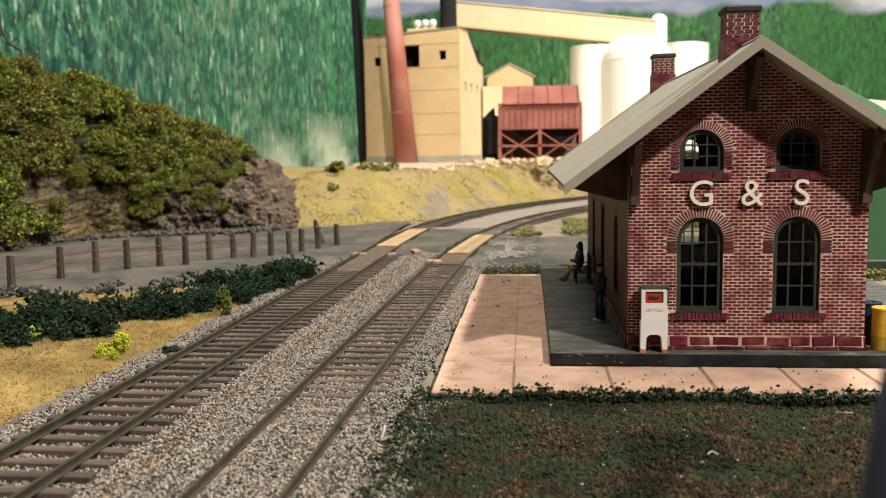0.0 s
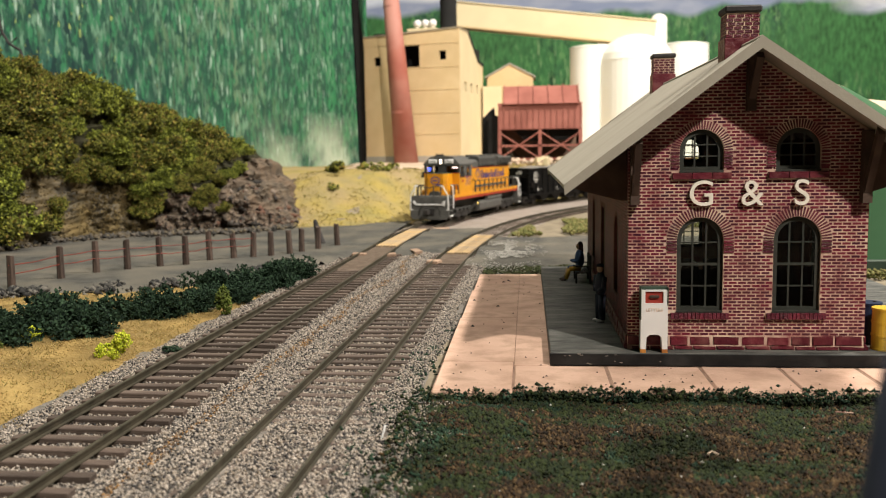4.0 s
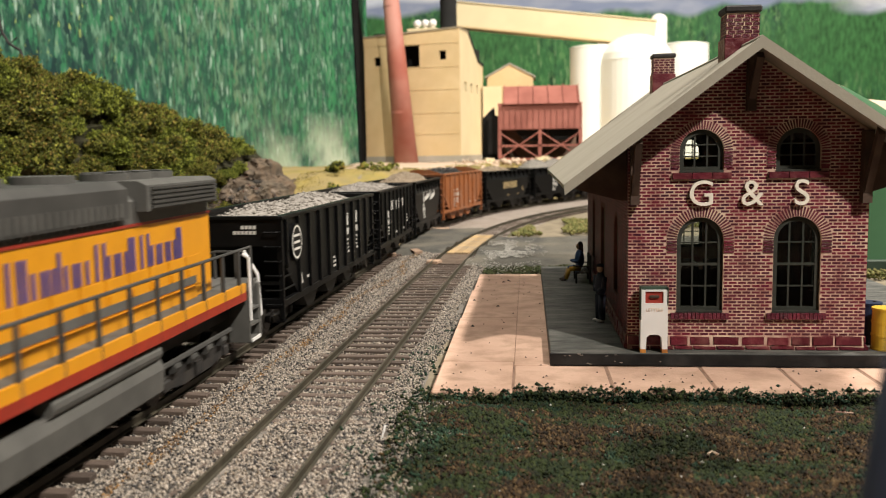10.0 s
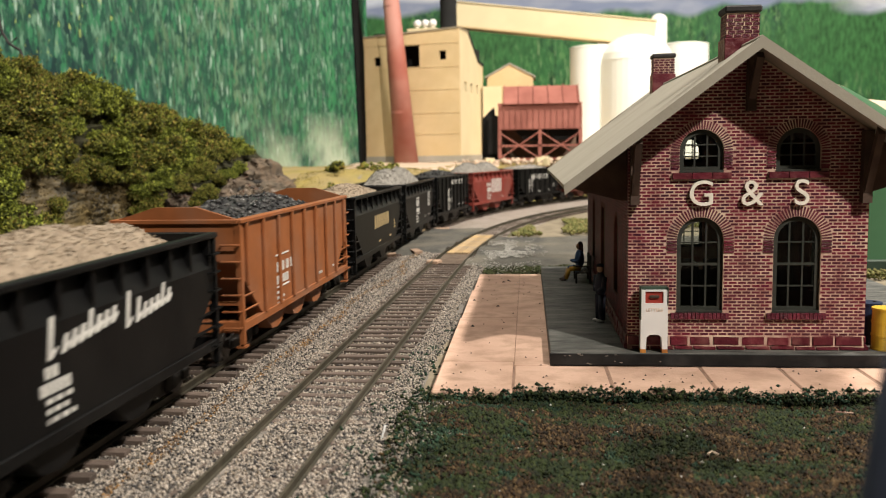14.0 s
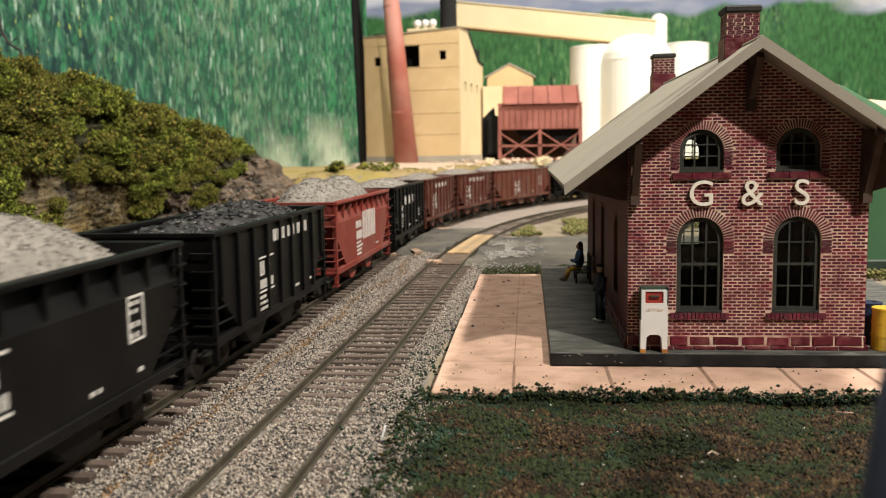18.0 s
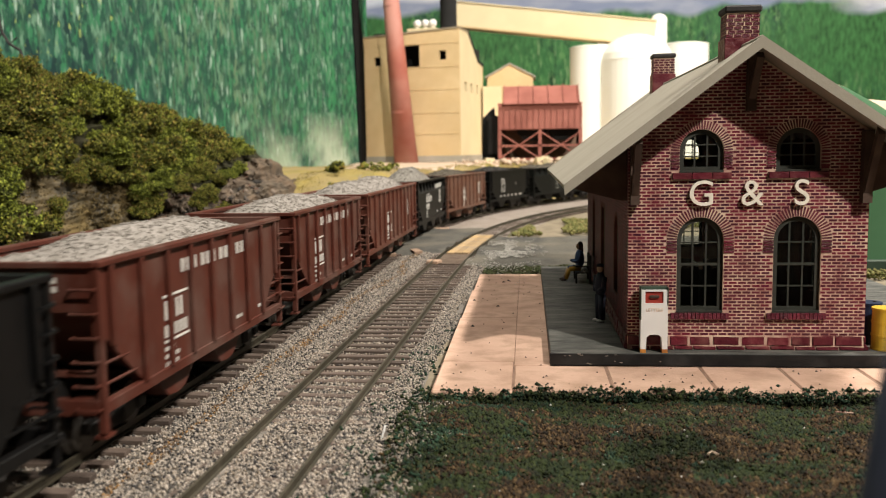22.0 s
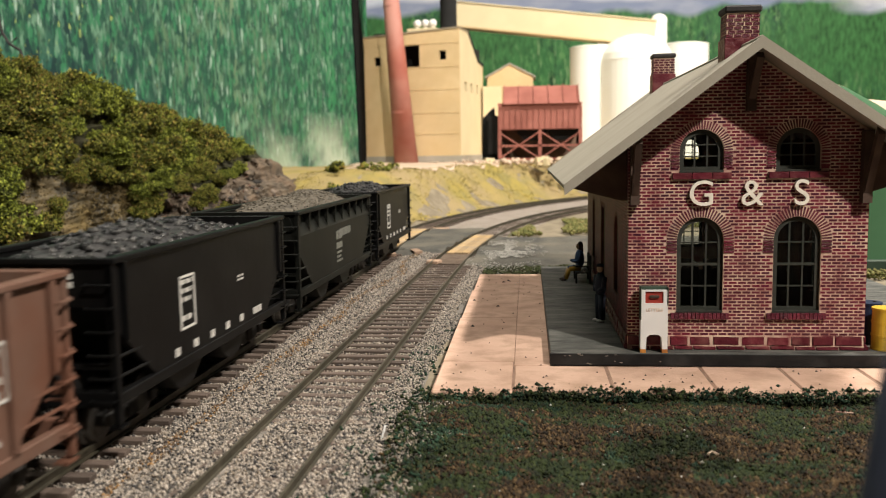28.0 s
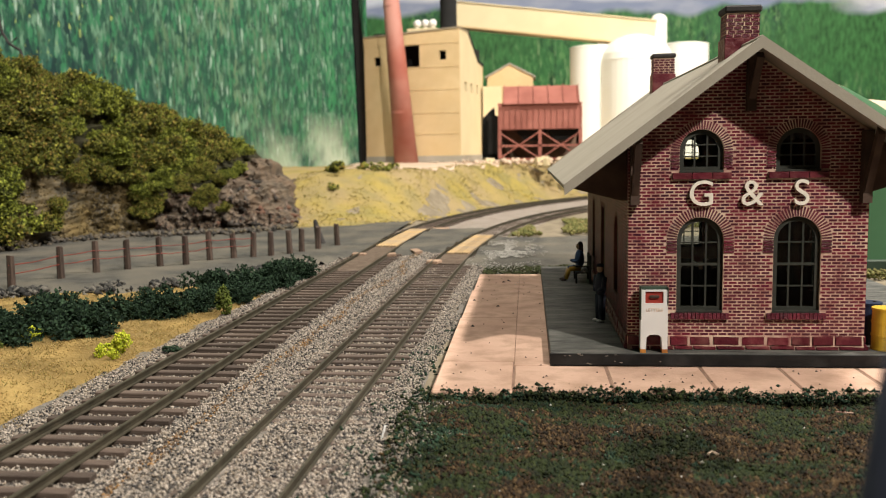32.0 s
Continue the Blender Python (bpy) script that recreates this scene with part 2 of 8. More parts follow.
def holed(outer, holes, axis, a, b):
    """A wall slab with openings that go through it."""
    bm = bmesh.new()
    def put(u, v, w):
        return {"x": (w, u, v), "y": (u, w, v)}[axis]
    sides = []
    for w in (a, b):
        t = bmesh.new()
        for loop in [outer, *holes]:
            vs = [t.verts.new(put(u, v, w)) for u, v in loop]
            for i in range(len(vs)):
                t.edges.new((vs[i], vs[(i + 1) % len(vs)]))
        bmesh.ops.triangle_fill(t, edges=t.edges, use_beauty=True)
        me = bpy.data.meshes.new("tmp")
        t.to_mesh(me)
        t.free()
        bm.from_mesh(me)
        bpy.data.meshes.remove(me)
    for loop in [outer, *holes]:
        n = len(loop)
        lo = [bm.verts.new(put(u, v, a)) for u, v in loop]
        hi = [bm.verts.new(put(u, v, b)) for u, v in loop]
        for i in range(n):
            bm.faces.new((lo[i], lo[(i + 1) % n], hi[(i + 1) % n], hi[i]))
    bmesh.ops.remove_doubles(bm, verts=bm.verts, dist=0.0005)
    return bm


# pavement of pink slabs
PAVE = thing("pavement", 0, 0, 0, "pale pink concrete pavement slabs with dirt specks", "pavement")
PAVE["kind"] = "structure"
SLABS = [(-2.42, -0.405, 20.95, 24.1), (-0.395, 2.06, 20.95, 23.64), (2.08, 4.56, 21.0, 23.64), (4.575, 6.61, 21.1, 23.64), (6.63, 8.61, 21.2, 23.64),
         (8.63, 11.4, 21.3, 23.64), (11.44, 14, 21.3, 23.64), (-2.4, -0.405, 24.11, 30.5), (-0.395, 0.585, 23.65, 29.0), (-2.36, -0.405, 30.52, 36.6), (-0.395, 0.585, 29.02, 35.4), (-2.3, -0.405, 36.62, 41.5), (-0.395, 0.585, 35.42, 41.5)]
for a, b, c, d in SLABS:
    bm = B()
    box(bm, a, b, c if c > 23 else 21.0 if a < -1 else 21.28, d, -0.5, -0.02 + random.uniform(-0.008, 0.004), 0.05 if c < 23 else 0.012)
    part("slab", bm, M_pink, PAVE)
bm = B()
box(bm, -2.3, 13.9, 21.4, 41.3, -0.5, -0.05)
part("joint_filling", bm, mat("slab_joint", (0.3, 0.19, 0.14), (0.22, 0.14, 0.1), 0.9, 200), PAVE)
# specks of dirt on the slabs
vs, fs = [], []
for k in range(80):
    x, y = (random.uniform(-2.2, 0.5), random.uniform(21.4, 41)) if k % 3 else (random.uniform(-2, 9), random.uniform(21.2, 23.4))
    r = random.uniform(0.012, 0.035) if random.random() < 0.93 else 0.07
    b0 = len(vs)
    vs += [(x - r, y - r * 0.7, -0.015), (x + r, y - r, -0.015), (x + r * 0.6, y + r, -0.015), (x - r * .8, y + r * .6, -0.015), (x, y, 0.002 + r * 0.6)]
    fs += [(b0, b0 + 1, b0 + 4), (b0 + 1, b0 + 2, b0 + 4), (b0 + 2, b0 + 3, b0 + 4), (b0 + 3, b0, b0 + 4)]
o = raw("dirt_specks", vs, fs, M_soot, PAVE)
o["kind"] = "stuff"
bm = B()
box(bm, 0.6, 14, 23.7, 41.6, -0.016, 0.33, 0.02)
tagged(part("station_platform", bm, M_dark_deck), "worn dark grey station platform with scuffed front edge", "platform", kind="structure")
bm = B()
box(bm, 0.58, 14, 23.655, 23.698, -0.015, 0.31, 0.012)
tagged(part("platform_edge", bm, mat("edge_black", (0.006, 0.006, 0.007), (0.014, 0.013, 0.013), 0.6, 200, bump=0.3, c3=(0.03, 0.03, 0.03), scale3=120, amount3=0.2, spec=0.25)), "black painted front edge of the platform", kind="structure")
# pale scuffs on the platform's front edge
M_powder_scuff = mat("scuffed_paint", (0.3, 0.26, 0.22), (0.2, 0.17, 0.15), 0.8, 300)
bm = B()
for k in range(11):
    x = random.choice((random.uniform(0.8, 2.6), random.uniform(0.9, 4)))
    w = random.uniform(0.03, 0.12)
    z = random.uniform(0.0, 0.1) if k % 2 else random.uniform(0.22, 0.3)
    box(bm, x, x + w, 23.645, 23.66, z, z + random.uniform(0.01, 0.025))
part("paint_scuff", bm, M_powder_scuff, PAVE)

ST = thing("station", 5.87, 24.2, 0.33, "small red brick railway station with grey gable roof and arched windows", "station building")
WL, WR, WD, ZE = -3.14, 3.14, 16.3, 5.0
RISE, RISE_R = 0.74, 0.69
APEX = 8.05


def roof_line(x):
    return APEX - (RISE if x < 0 else RISE_R) * abs(x)


LOW = [(cx, 1.05, 3.02, 0.62) for cx in (-1.22, 1.33)]
UP = [(cx, 4.87, 5.42, 0.58) for cx in (-1.22, 1.30)]
gable = [(WL, 0), (WR, 0), (WR, roof_line(WR)), (0, APEX), (WL, roof_line(WL))]
holes = [arch_outline(*h) for h in LOW + UP]
for nm, a, b in (("front_wall", 0.0, 0.28), ("back_wall", WD - 0.28, WD)):
    part(nm, holed(gable, holes, "y", a, b), M_mortar, ST, "pale mortar with dark red bricks")
SIDE_WIN = [arch_outline(y, 1.05, 2.9, 0.55) for y in (3.4, 12.6)] + [[(7.2, 0.02), (8.9, 0.02), (8.9, 3.4), (7.2, 3.4)]]
# both flanks have darker mortar than the front and back walls
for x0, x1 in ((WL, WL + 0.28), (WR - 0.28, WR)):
    part("side_wall", holed([(0.281, 0), (WD - 0.281, 0), (WD - 0.281, roof_line(WL)), (0.281, roof_line(WL))], SIDE_WIN, "x", x0, x1), M_mortar_dark, ST, "dark maroon brick flank with dark mortar")


# bricks: one shared mesh a size, proud of the mortar
def in_arch(x, z, h, grow):
    cx, z0, zc, r = h
    r += grow
    if z < z0 - grow * 0.6 or abs(x - cx) > r:
        return False
    return z < zc or (x - cx) ** 2 + (z - zc) ** 2 < r * r


def keep_off(z, h, ring):
    """Half the width that an opening and its arch take from a brick course."""
    cx, z0, zc, r = h
    if z0 - 0.21 < z < z0 + 0.02:
        return 0.79
    if z0 <= z < zc - 0.38:
        return r + 0.012
    if zc - 0.38 <= z < zc:
        return r + ring + 0.015
    d = (r + ring + 0.02) ** 2 - (z - zc) ** 2
    return math.sqrt(d) if z >= zc and d > 0 else 0.0


COURSE, BL, GAP = 0.0885, 0.245, 0.036
front_bricks = []
row = 0
z = 0.40
while z < APEX:
    off = (row % 2) * BL / 2
    x = WL + off - BL
    while x < WR:
        a, b = max(x, WL + 0.002), min(x + BL - GAP, WR - 0.002)
        x += BL
        zz = z + COURSE / 2
        if b - a < 0.05:
            continue
        a, b = max(a, -(APEX - zz - 0.05) / RISE), min(b, (APEX - zz - 0.05) / RISE_R)
        if b - a < 0.06:
            continue
        spans = [(a, b)]
        for h, g in [(w, 0.27) for w in LOW] + [(w, 0.23) for w in UP]:
            k = keep_off(zz, h, g)
            spans = [p for s0, s1 in spans for p in ((s0, min(s1, h[0] - k)), (max(s0, h[0] + k), s1))] if k else spans
        for s0, s1 in spans:
            if s1 - s0 > 0.05:
                front_bricks.append((s0, s1, z))
    z += COURSE
    row += 1
random.shuffle(front_bricks)
FW = [o for o in ST.children if o.name.startswith("front_wall")][0]
bm = B()
box(bm, -(BL - GAP) / 2, (BL - GAP) / 2, -0.007, 0.006, 0, COURSE - 0.031)
brick0 = None
picked, rest = [], []
for a, b, z in front_bricks:
    full = abs((b - a) - (BL - GAP)) < 0.004
    (picked if full and len(picked) < 300 and z < 2.6 and a > -3.2 else rest).append((a, b, z))
for a, b, z in picked:
    m = pose((a + b) / 2, random.uniform(-0.004, 0.003), z, random.uniform(-1, 1), random.uniform(-0.5, 0.5), random.uniform(-1, 1))
    if brick0 is None:
        brick0 = part("brick", bm, M_brick, FW)
        brick0.matrix_local = Matrix.Translation(Vector(m.translation) * CM) @ m.to_3x3().to_4x4()
    else:
        share("brick", brick0, FW, m)
M_brick_many = islands("brick_many", [(0.115, 0.0084, 0.022), (0.155, 0.014, 0.0308), (0.075, 0.0063, 0.0187), (0.18, 0.021, 0.0396), (0.13, 0.0098, 0.033), (0.085, 0.0098, 0.0242), (0.15, 0.0112, 0.0286), (0.06, 0.0063, 0.022)], 0.45)


def brick_mesh(name, items, axis, face, out, parent):
    """Joined bricks (a, b, z) on a wall face; out is -1 or 1 along the axis."""
    vs, fs = [], []
    for a, b, z in items:
        d = 0.006 + random.uniform(-0.003, 0.004)
        p0, p1 = face - out * 0.004, face + out * d
        q = len(vs)
        for w in (p0, p1):
            for u, v in ((a, z), (b, z), (b, z + COURSE - 0.031), (a, z + COURSE - 0.031)):
                vs.append((u, w, v) if axis == "y" else (w, u, v))
        fs += [(q + 4, q + 5, q + 6, q + 7), (q, q + 1, q + 5, q + 4), (q + 1, q + 2, q + 6, q + 5), (q + 2, q + 3, q + 7, q + 6), (q + 3, q, q + 4, q + 7)]
    o = raw(name, vs, fs, M_brick_many, parent)
    o["kind"] = "stuff"
    return o


brick_mesh("brickwork", rest, "y", 0.0, -1, FW)
side = []
z, row = 0.40, 0
while z < roof_line(WL) - 0.1:
    y = (row % 2) * BL / 2 - BL
    while y < WD:
        a, b = max(y, 0.0), min(y + BL - GAP, WD)
        y += BL
        if b - a > 0.05 and not any(in_arch((a + b) / 2, z, (c, 1.05, 2.9, 0.55), 0.1) for c in (3.4, 12.6)) and not (7.1 < (a + b) / 2 < 9.0 and z < 3.5):
            side.append((a, b, z))
    z += COURSE
    row += 1
SW = [o for o in ST.children if o.name.startswith("side_wall")]
brick_mesh("brickwork", side, "x", WL, -1, SW[0])
brick_mesh("brickwork", side, "x", WR, 1, SW[1])
# foundation stones with a ledge
cuts = [WL - 0.02]
while cuts[-1] < WR - 0.75:
    cuts.append(cuts[-1] + random.uniform(0.5, 0.78))
cuts.append(WR)
for row, (za, zb, ya) in enumerate(((0.12, 0.375, -0.05), (0.0, 0.095, -0.08))):
    for c0, c1 in zip(cuts, cuts[1:]):
        bm = B()
        s = 0.12 * row
        g = 0.016 if row else 0.024
        x0, x1 = max(WL - 0.03, c0 + s + g), min(WR, c1 + s - g)
        if c1 == WR:
            x1 = WR
        h0, h1 = random.uniform(-0.012, 0.012), random.uniform(-0.02, 0.012)
        extrude(bm, [(x0 + random.uniform(0, 0.02), za + h0), (x1, za + h1), (x1 - random.uniform(0, 0.02), zb + h1), (x0, zb + h0)], "y", ya - random.uniform(0, 0.02), 0.02)
        bmesh.ops.bevel(bm, geom=[e for e in bm.edges if all(v.co.y < 0 for v in e.verts)], offset=0.022, segments=2, affect="EDGES")
        part("foundation_stone", bm, M_stone, FW)
bm = B()
box(bm, WL - 0.01, WR, -0.035, 0.0, 0.0, 0.38)
part("foundation_mortar", bm, M_mortar, FW)


# the same rough stones along both flanks
for sw, fx, out in ((SW[0], WL, -1), (SW[1], WR, 1)):
    for za, zb, ya in ((0.165, 0.385, 0.05), (0.0, 0.15, 0.08)):
        y = 0.0
        while y < WD - 0.3:
            w = min(random.uniform(0.5, 0.85), WD - y)
            if not 7.0 < y + w / 2 < 9.1:
                bm = B()
                box(bm, *sorted((fx - out * 0.02, fx + out * (ya + random.uniform(0, 0.02)))), y + 0.014, y + w - 0.014, za, zb, 0.02)
                part("foundation_stone", bm, M_stone, sw)
            y += w


# arches of upright bricks, sills, sashes
def voussoirs(h, width, parent, first):
    cx, z0, zc, r = h
    n = 31
    items = [(math.pi * (i + 0.5) / n, None) for i in range(n)]
    for ang, _ in items:
        bm = B()
        w0, w1 = r * math.pi / n * 0.52, (r + width) * math.pi / n * 0.54
        pts = [(-w0 / 2, r + 0.005), (w0 / 2, r + 0.005), (w1 / 2, r + width), (-w1 / 2, r + width)]
        extrude(bm, pts, "y", -0.014, 0.01)
        bmesh.ops.rotate(bm, verts=bm.verts, cent=(0, 0, 0), matrix=Matrix.Rotation(-(ang - math.pi / 2), 3, "Y"))
        bmesh.ops.translate(bm, verts=bm.verts, vec=(cx, 0, zc))
        part("arch_brick", bm, M_brick, parent)
    for k in range(4 if first else 5):
        for sgn in (-1, 1):
            bm = B()
            a, b = sorted((cx + sgn * (r + 0.005), cx + sgn * (r + width)))
            z1 = zc - (k + 1) * 0.093
            box(bm, a, b, -0.022, 0.01, z1 + 0.015, z1 + 0.078)
            part("arch_brick", bm, M_brick, parent)


def sash(h, rows, parent, y=0.09):
    """A dark painted arched window frame with glazing bars and panes."""
    cx, z0, zc, r = h
    ring = holed(arch_outline(cx, z0, zc, r - 0.002), [arch_outline(cx, z0 + 0.13, zc, r - 0.13)], "y", y, y + 0.1)
    w = part("window", ring, M_sash, parent, "dark green-grey painted arched window frame")
    top = zc + r - 0.1
    for k in (-1, 1):
        bm = B()
        x = cx + k * (r - 0.1) / 2.9
        box(bm, x - 0.024, x + 0.024, y + 0.02, y + 0.075, z0 + 0.1, zc + math.sqrt(max(0, (r - 0.09) ** 2 - (x - cx) ** 2)))
        part("glazing_bar", bm, M_sash, w)
    for k in range(1, rows):
        bm = B()
        zz = z0 + 0.1 + (top - z0 - 0.1) * k / rows
        half = r - 0.1 if zz < zc else math.sqrt(max(0.01, (r - 0.1) ** 2 - (zz - zc) ** 2))
        t = 0.035 if rows == 4 and k == 2 else 0.018
        box(bm, cx - half, cx + half, y + 0.015, y + 0.08, zz - t, zz + t)
        part("glazing_bar", bm, M_sash, w)
    bm = B()
    extrude(bm, arch_outline(cx, z0 + 0.08, zc, r - 0.08), "y", y + 0.045, y + 0.05)
    p = part("pane", bm, M_glass, w)
    p.visible_shadow = False
    return w


for hs, rows, first in ((LOW, 4, True), (UP, 3, False)):
    for h in hs:
        voussoirs(h, 0.27 if first else 0.23, FW, first)
        sash(h, rows, ST)
        sash(h, rows, ST, WD - 0.2)
        n = 14
        for k in range(n if first else 3):
            w = 1.56 / (n if first else 3)
            bm = B()
            box(bm, h[0] - 0.78 + k * w + 0.008, h[0] - 0.78 + (k + 1) * w - 0.004, -0.1, 0.02, h[1] - 0.2, h[1] - 0.03, 0.008)
            part("sill_brick", bm, M_stone if not first else M_brick, FW)
        bm = B()
        box(bm, h[0] - h[3], h[0] + h[3], -0.03, 0.26, h[1] - 0.02, h[1] + 0.035)
        part("sill", bm, M_sash, ST)
for y in (3.4, 12.6):
    for xw in (WL + 0.1, WR - 0.2):
        bm = holed(arch_outline(y, 1.05, 2.9, 0.545), [arch_outline(y, 1.15, 2.9, 0.45)], "x", xw, xw + 0.1)
        w = part("window", bm, M_sash, ST)
        bm = B()
        box(bm, xw + 0.02, xw + 0.07, y - 0.45, y + 0.45, 2.1, 2.16)
        box(bm, xw + 0.02, xw + 0.07, y - 0.02, y + 0.02, 1.15, 3.3)
        part("glazing_bar", bm, M_sash, w)
for xw in (WL + 0.1, WR - 0.2):
    bm = B()
    box(bm, xw, xw + 0.08, 7.22, 8.88, 0.03, 3.38)
    d = part("door", bm, M_soffit, ST, "dark brown panelled door")
    for k in range(4):
        bm = B()
        box(bm, xw - 0.02, xw + 0.1, 7.35 + 0.75 * (k % 2), 7.95 + 0.75 * (k % 2), 0.3 + 1.55 * (k // 2), 1.6 + 1.55 * (k // 2))
        part("door_panel", bm, M_soffit, d)
bm = B()
box(bm, WL + 0.3, WR - 0.3, 0.3, WD - 0.3, 0.004, 0.03)
part("inner_floor", bm, M_inside, ST)
bm = B()
for x in (-1.0, 1.2):
    box(bm, x - 0.9, x + 0.9, 6, 7.4, 0.03, 1.6)
part("inner_partition", bm, M_inside, ST)
# roof
OV = 1.16
EX = 4.89
for s, rise in ((-1, RISE), (1, RISE_R)):
    t = 0.14
    bm = B()
    pts = [(0, APEX + 0.02), (s * EX, APEX + 0.02 - rise * EX), (s * (EX + 0.03), APEX + 0.02 - rise * EX + t), (0, APEX + 0.02 + t * 1.28)]
    extrude(bm, pts, "y", -OV, WD + 1.8)
    part("roof_slope", bm, M_roof, ST)
    # barge boards proud of the slope
    for y0, y1 in ((-OV - 0.05, -OV + 0.14), (WD + 1.66, WD + 1.85)):
        bm = B()
        pts = [(0.0, APEX - 0.08), (s * (EX + 0.02), APEX - 0.08 - rise * (EX + 0.02)), (s * (EX + 0.05), APEX + 0.02 - rise * EX + t + 0.02), (0.0, APEX + 0.02 + t * 1.28 + 0.03)]
        extrude(bm, pts, "y", y0, y1)
        part("barge_board", bm, M_roof, ST)
    for k in range(6):
        y = 0.5 + k * 3.06
        bm = B()
        x0, x1 = s * 3.15, s * 4.7
        zt = roof_line(s * 3.3) - 0.02
        extrude(bm, [(x0, zt - 1.5), (x0 + s * 0.16, zt - 1.5), (x1, roof_line(s * 4.7) - 0.12), (x1, roof_line(s * 4.7) + 0.0), (x0, zt + 0.05)], "y", y - 0.12, y + 0.12)
        part("eave_bracket", bm, M_soffit, ST)
    bm = B()
    u0, u1 = s * 3.0, s * 4.86
    extrude(bm, [(u0, roof_line(u0) - 0.02), (u1, roof_line(u1) - 0.02), (u1, roof_line(u1) + 0.01), (u0, roof_line(u0) + 0.01)], "y", 0.3, WD + 1.6)
    part("soffit", bm, M_soffit, ST)
bm = B()
tube(bm, (0, -OV, APEX + 0.2), (0, WD + 1.8, APEX + 0.2), 0.05, 0.05, 6)
part("ridge_cap", bm, M_roof, ST)
bm = B()
box(bm, -0.11, 0.11, -0.3, -0.02, 6.45, APEX - 0.05)
extrude(bm, [(-0.0 - OV + 0.1, APEX - 0.3), (-0.25, 6.7), (-0.15, 6.9), (-OV + 0.25, APEX - 0.15)], "x", -0.09, 0.09)
part("gable_bracket", bm, M_soffit, ST, "dark brown wooden bracket below the gable peak")
for s in (-1, 1):
    bm = B()
    box(bm, s * 3.0 - 0.12, s * 3.0 + 0.12, -0.28, -0.02, 4.0, roof_line(s * 3.1))
    extrude(bm, [(-OV + 0.1, roof_line(s * 3.0) - 0.2), (-0.2, 4.1), (-0.15, 4.5), (-OV + 0.2, roof_line(s * 3.0))], "x", s * 3.0 - 0.09, s * 3.0 + 0.09)
    part("corner_bracket", bm, M_soffit, ST)


def chimney(y, lift=0.0):
    top = APEX + lift

    bm = B()
    box(bm, -0.43, 0.43, y - 0.37, y + 0.37, APEX - 0.7, top + 1.14)
    c = part("chimney", bm, M_mortar, ST, "brick chimney with a sooty black cap")
    bm = B()
    box(bm, -0.49, 0.49, y - 0.43, y + 0.43, APEX - 0.75, top + 0.46, 0.02)
    part("chimney_base", bm, M_stone, c)
    z = top + 0.48
    k = 0
    while z < top + 1.05:
        w = 0.222
        for fy, sgn in ((y - 0.37, -1), (y + 0.37, 1)):
            for i in range(4):
                a = -0.445 + i * w + (0.06 if k % 2 else 0)
                bm = B()
                box(bm, a, min(a + w - 0.04, 0.445), min(fy, fy + sgn * 0.02), max(fy, fy + sgn * 0.02), z, z + 0.076)
                part("brick", bm, M_brick, c)
        for fx, sgn in ((-0.43, -1), (0.43, 1)):
            for i in range(3):
                a = y - 0.37 + i * 0.25
                bm = B()
                box(bm, min(fx, fx + sgn * 0.02), max(fx, fx + sgn * 0.02), a, a + 0.212, z, z + 0.076)
                part("brick", bm, M_brick, c)
        z += 0.105
        k += 1
    bm = B()
    box(bm, -0.5, 0.5, y - 0.45, y + 0.45, top + 1.13, top + 1.33, 0.05)
    part("chimney_cap", bm, M_soot, c)


chimney(1.3, -0.03)
chimney(15.3, 0.18)
up = Matrix.Rotation(radians(90), 4, "X")
for ch, x in (("G", -1.22), ("&", 0.1), ("S", 1.38)):
    lettering("sign_letter", ch, 0.98, M_cream, ST, Matrix.Translation((x, -0.07, 3.96)) @ up, 0.05)

# ---- things on the platform ----
BOX = thing("letter_box", 3.38, 23.86, 0.33, "white painted letter box with red hatch and orange feet", "mailbox")
bm = holed([(-0.36, 0.1), (-0.22, 0.1), (-0.2, 0.42), (-0.12, 0.5), (0.12, 0.5), (0.2, 0.42), (0.22, 0.1), (0.36, 0.1), (0.36, 1.72), (-0.36, 1.72)], [[(-0.24, 1.36), (0.24, 1.36), (0.24, 1.68), (-0.24, 1.68)]], "y", -0.14, 0.14)
part("box_body", bm, M_white, BOX)
bm = B()
box(bm, -0.37, -0.345, -0.16, 0.2, 0.9, 1.8, 0.008)
box(bm, 0.345, 0.37, -0.16, 0.2, 1.3, 1.8, 0.008)
box(bm, -0.37, 0.37, -0.05, 0.2, 1.72, 1.8, 0.02)
part("hood", bm, M_green_dark, BOX, "dark green hood")
bm = B()
box(bm, -0.24, 0.24, -0.1, 0.1, 1.36, 1.69)
part("hatch", bm, M_red, BOX, "red hatch")
bm = B()
box(bm, -0.13, 0.13, -0.16, -0.1, 1.5, 1.58, 0.02)
part("hatch_handle", bm, M_soffit, BOX)
for s in (-1, 1):
    bm = B()
    box(bm, s * 0.29 - 0.075, s * 0.29 + 0.075, -0.145, 0.145, 0.0, 0.1)
    part("foot", bm, M_orange, BOX, "rusty orange foot")
lettering("embossed_word", "LETTERS", 0.12, M_mortar, BOX, Matrix.Translation((0, -0.142, 1.14)) @ up, 0.006)

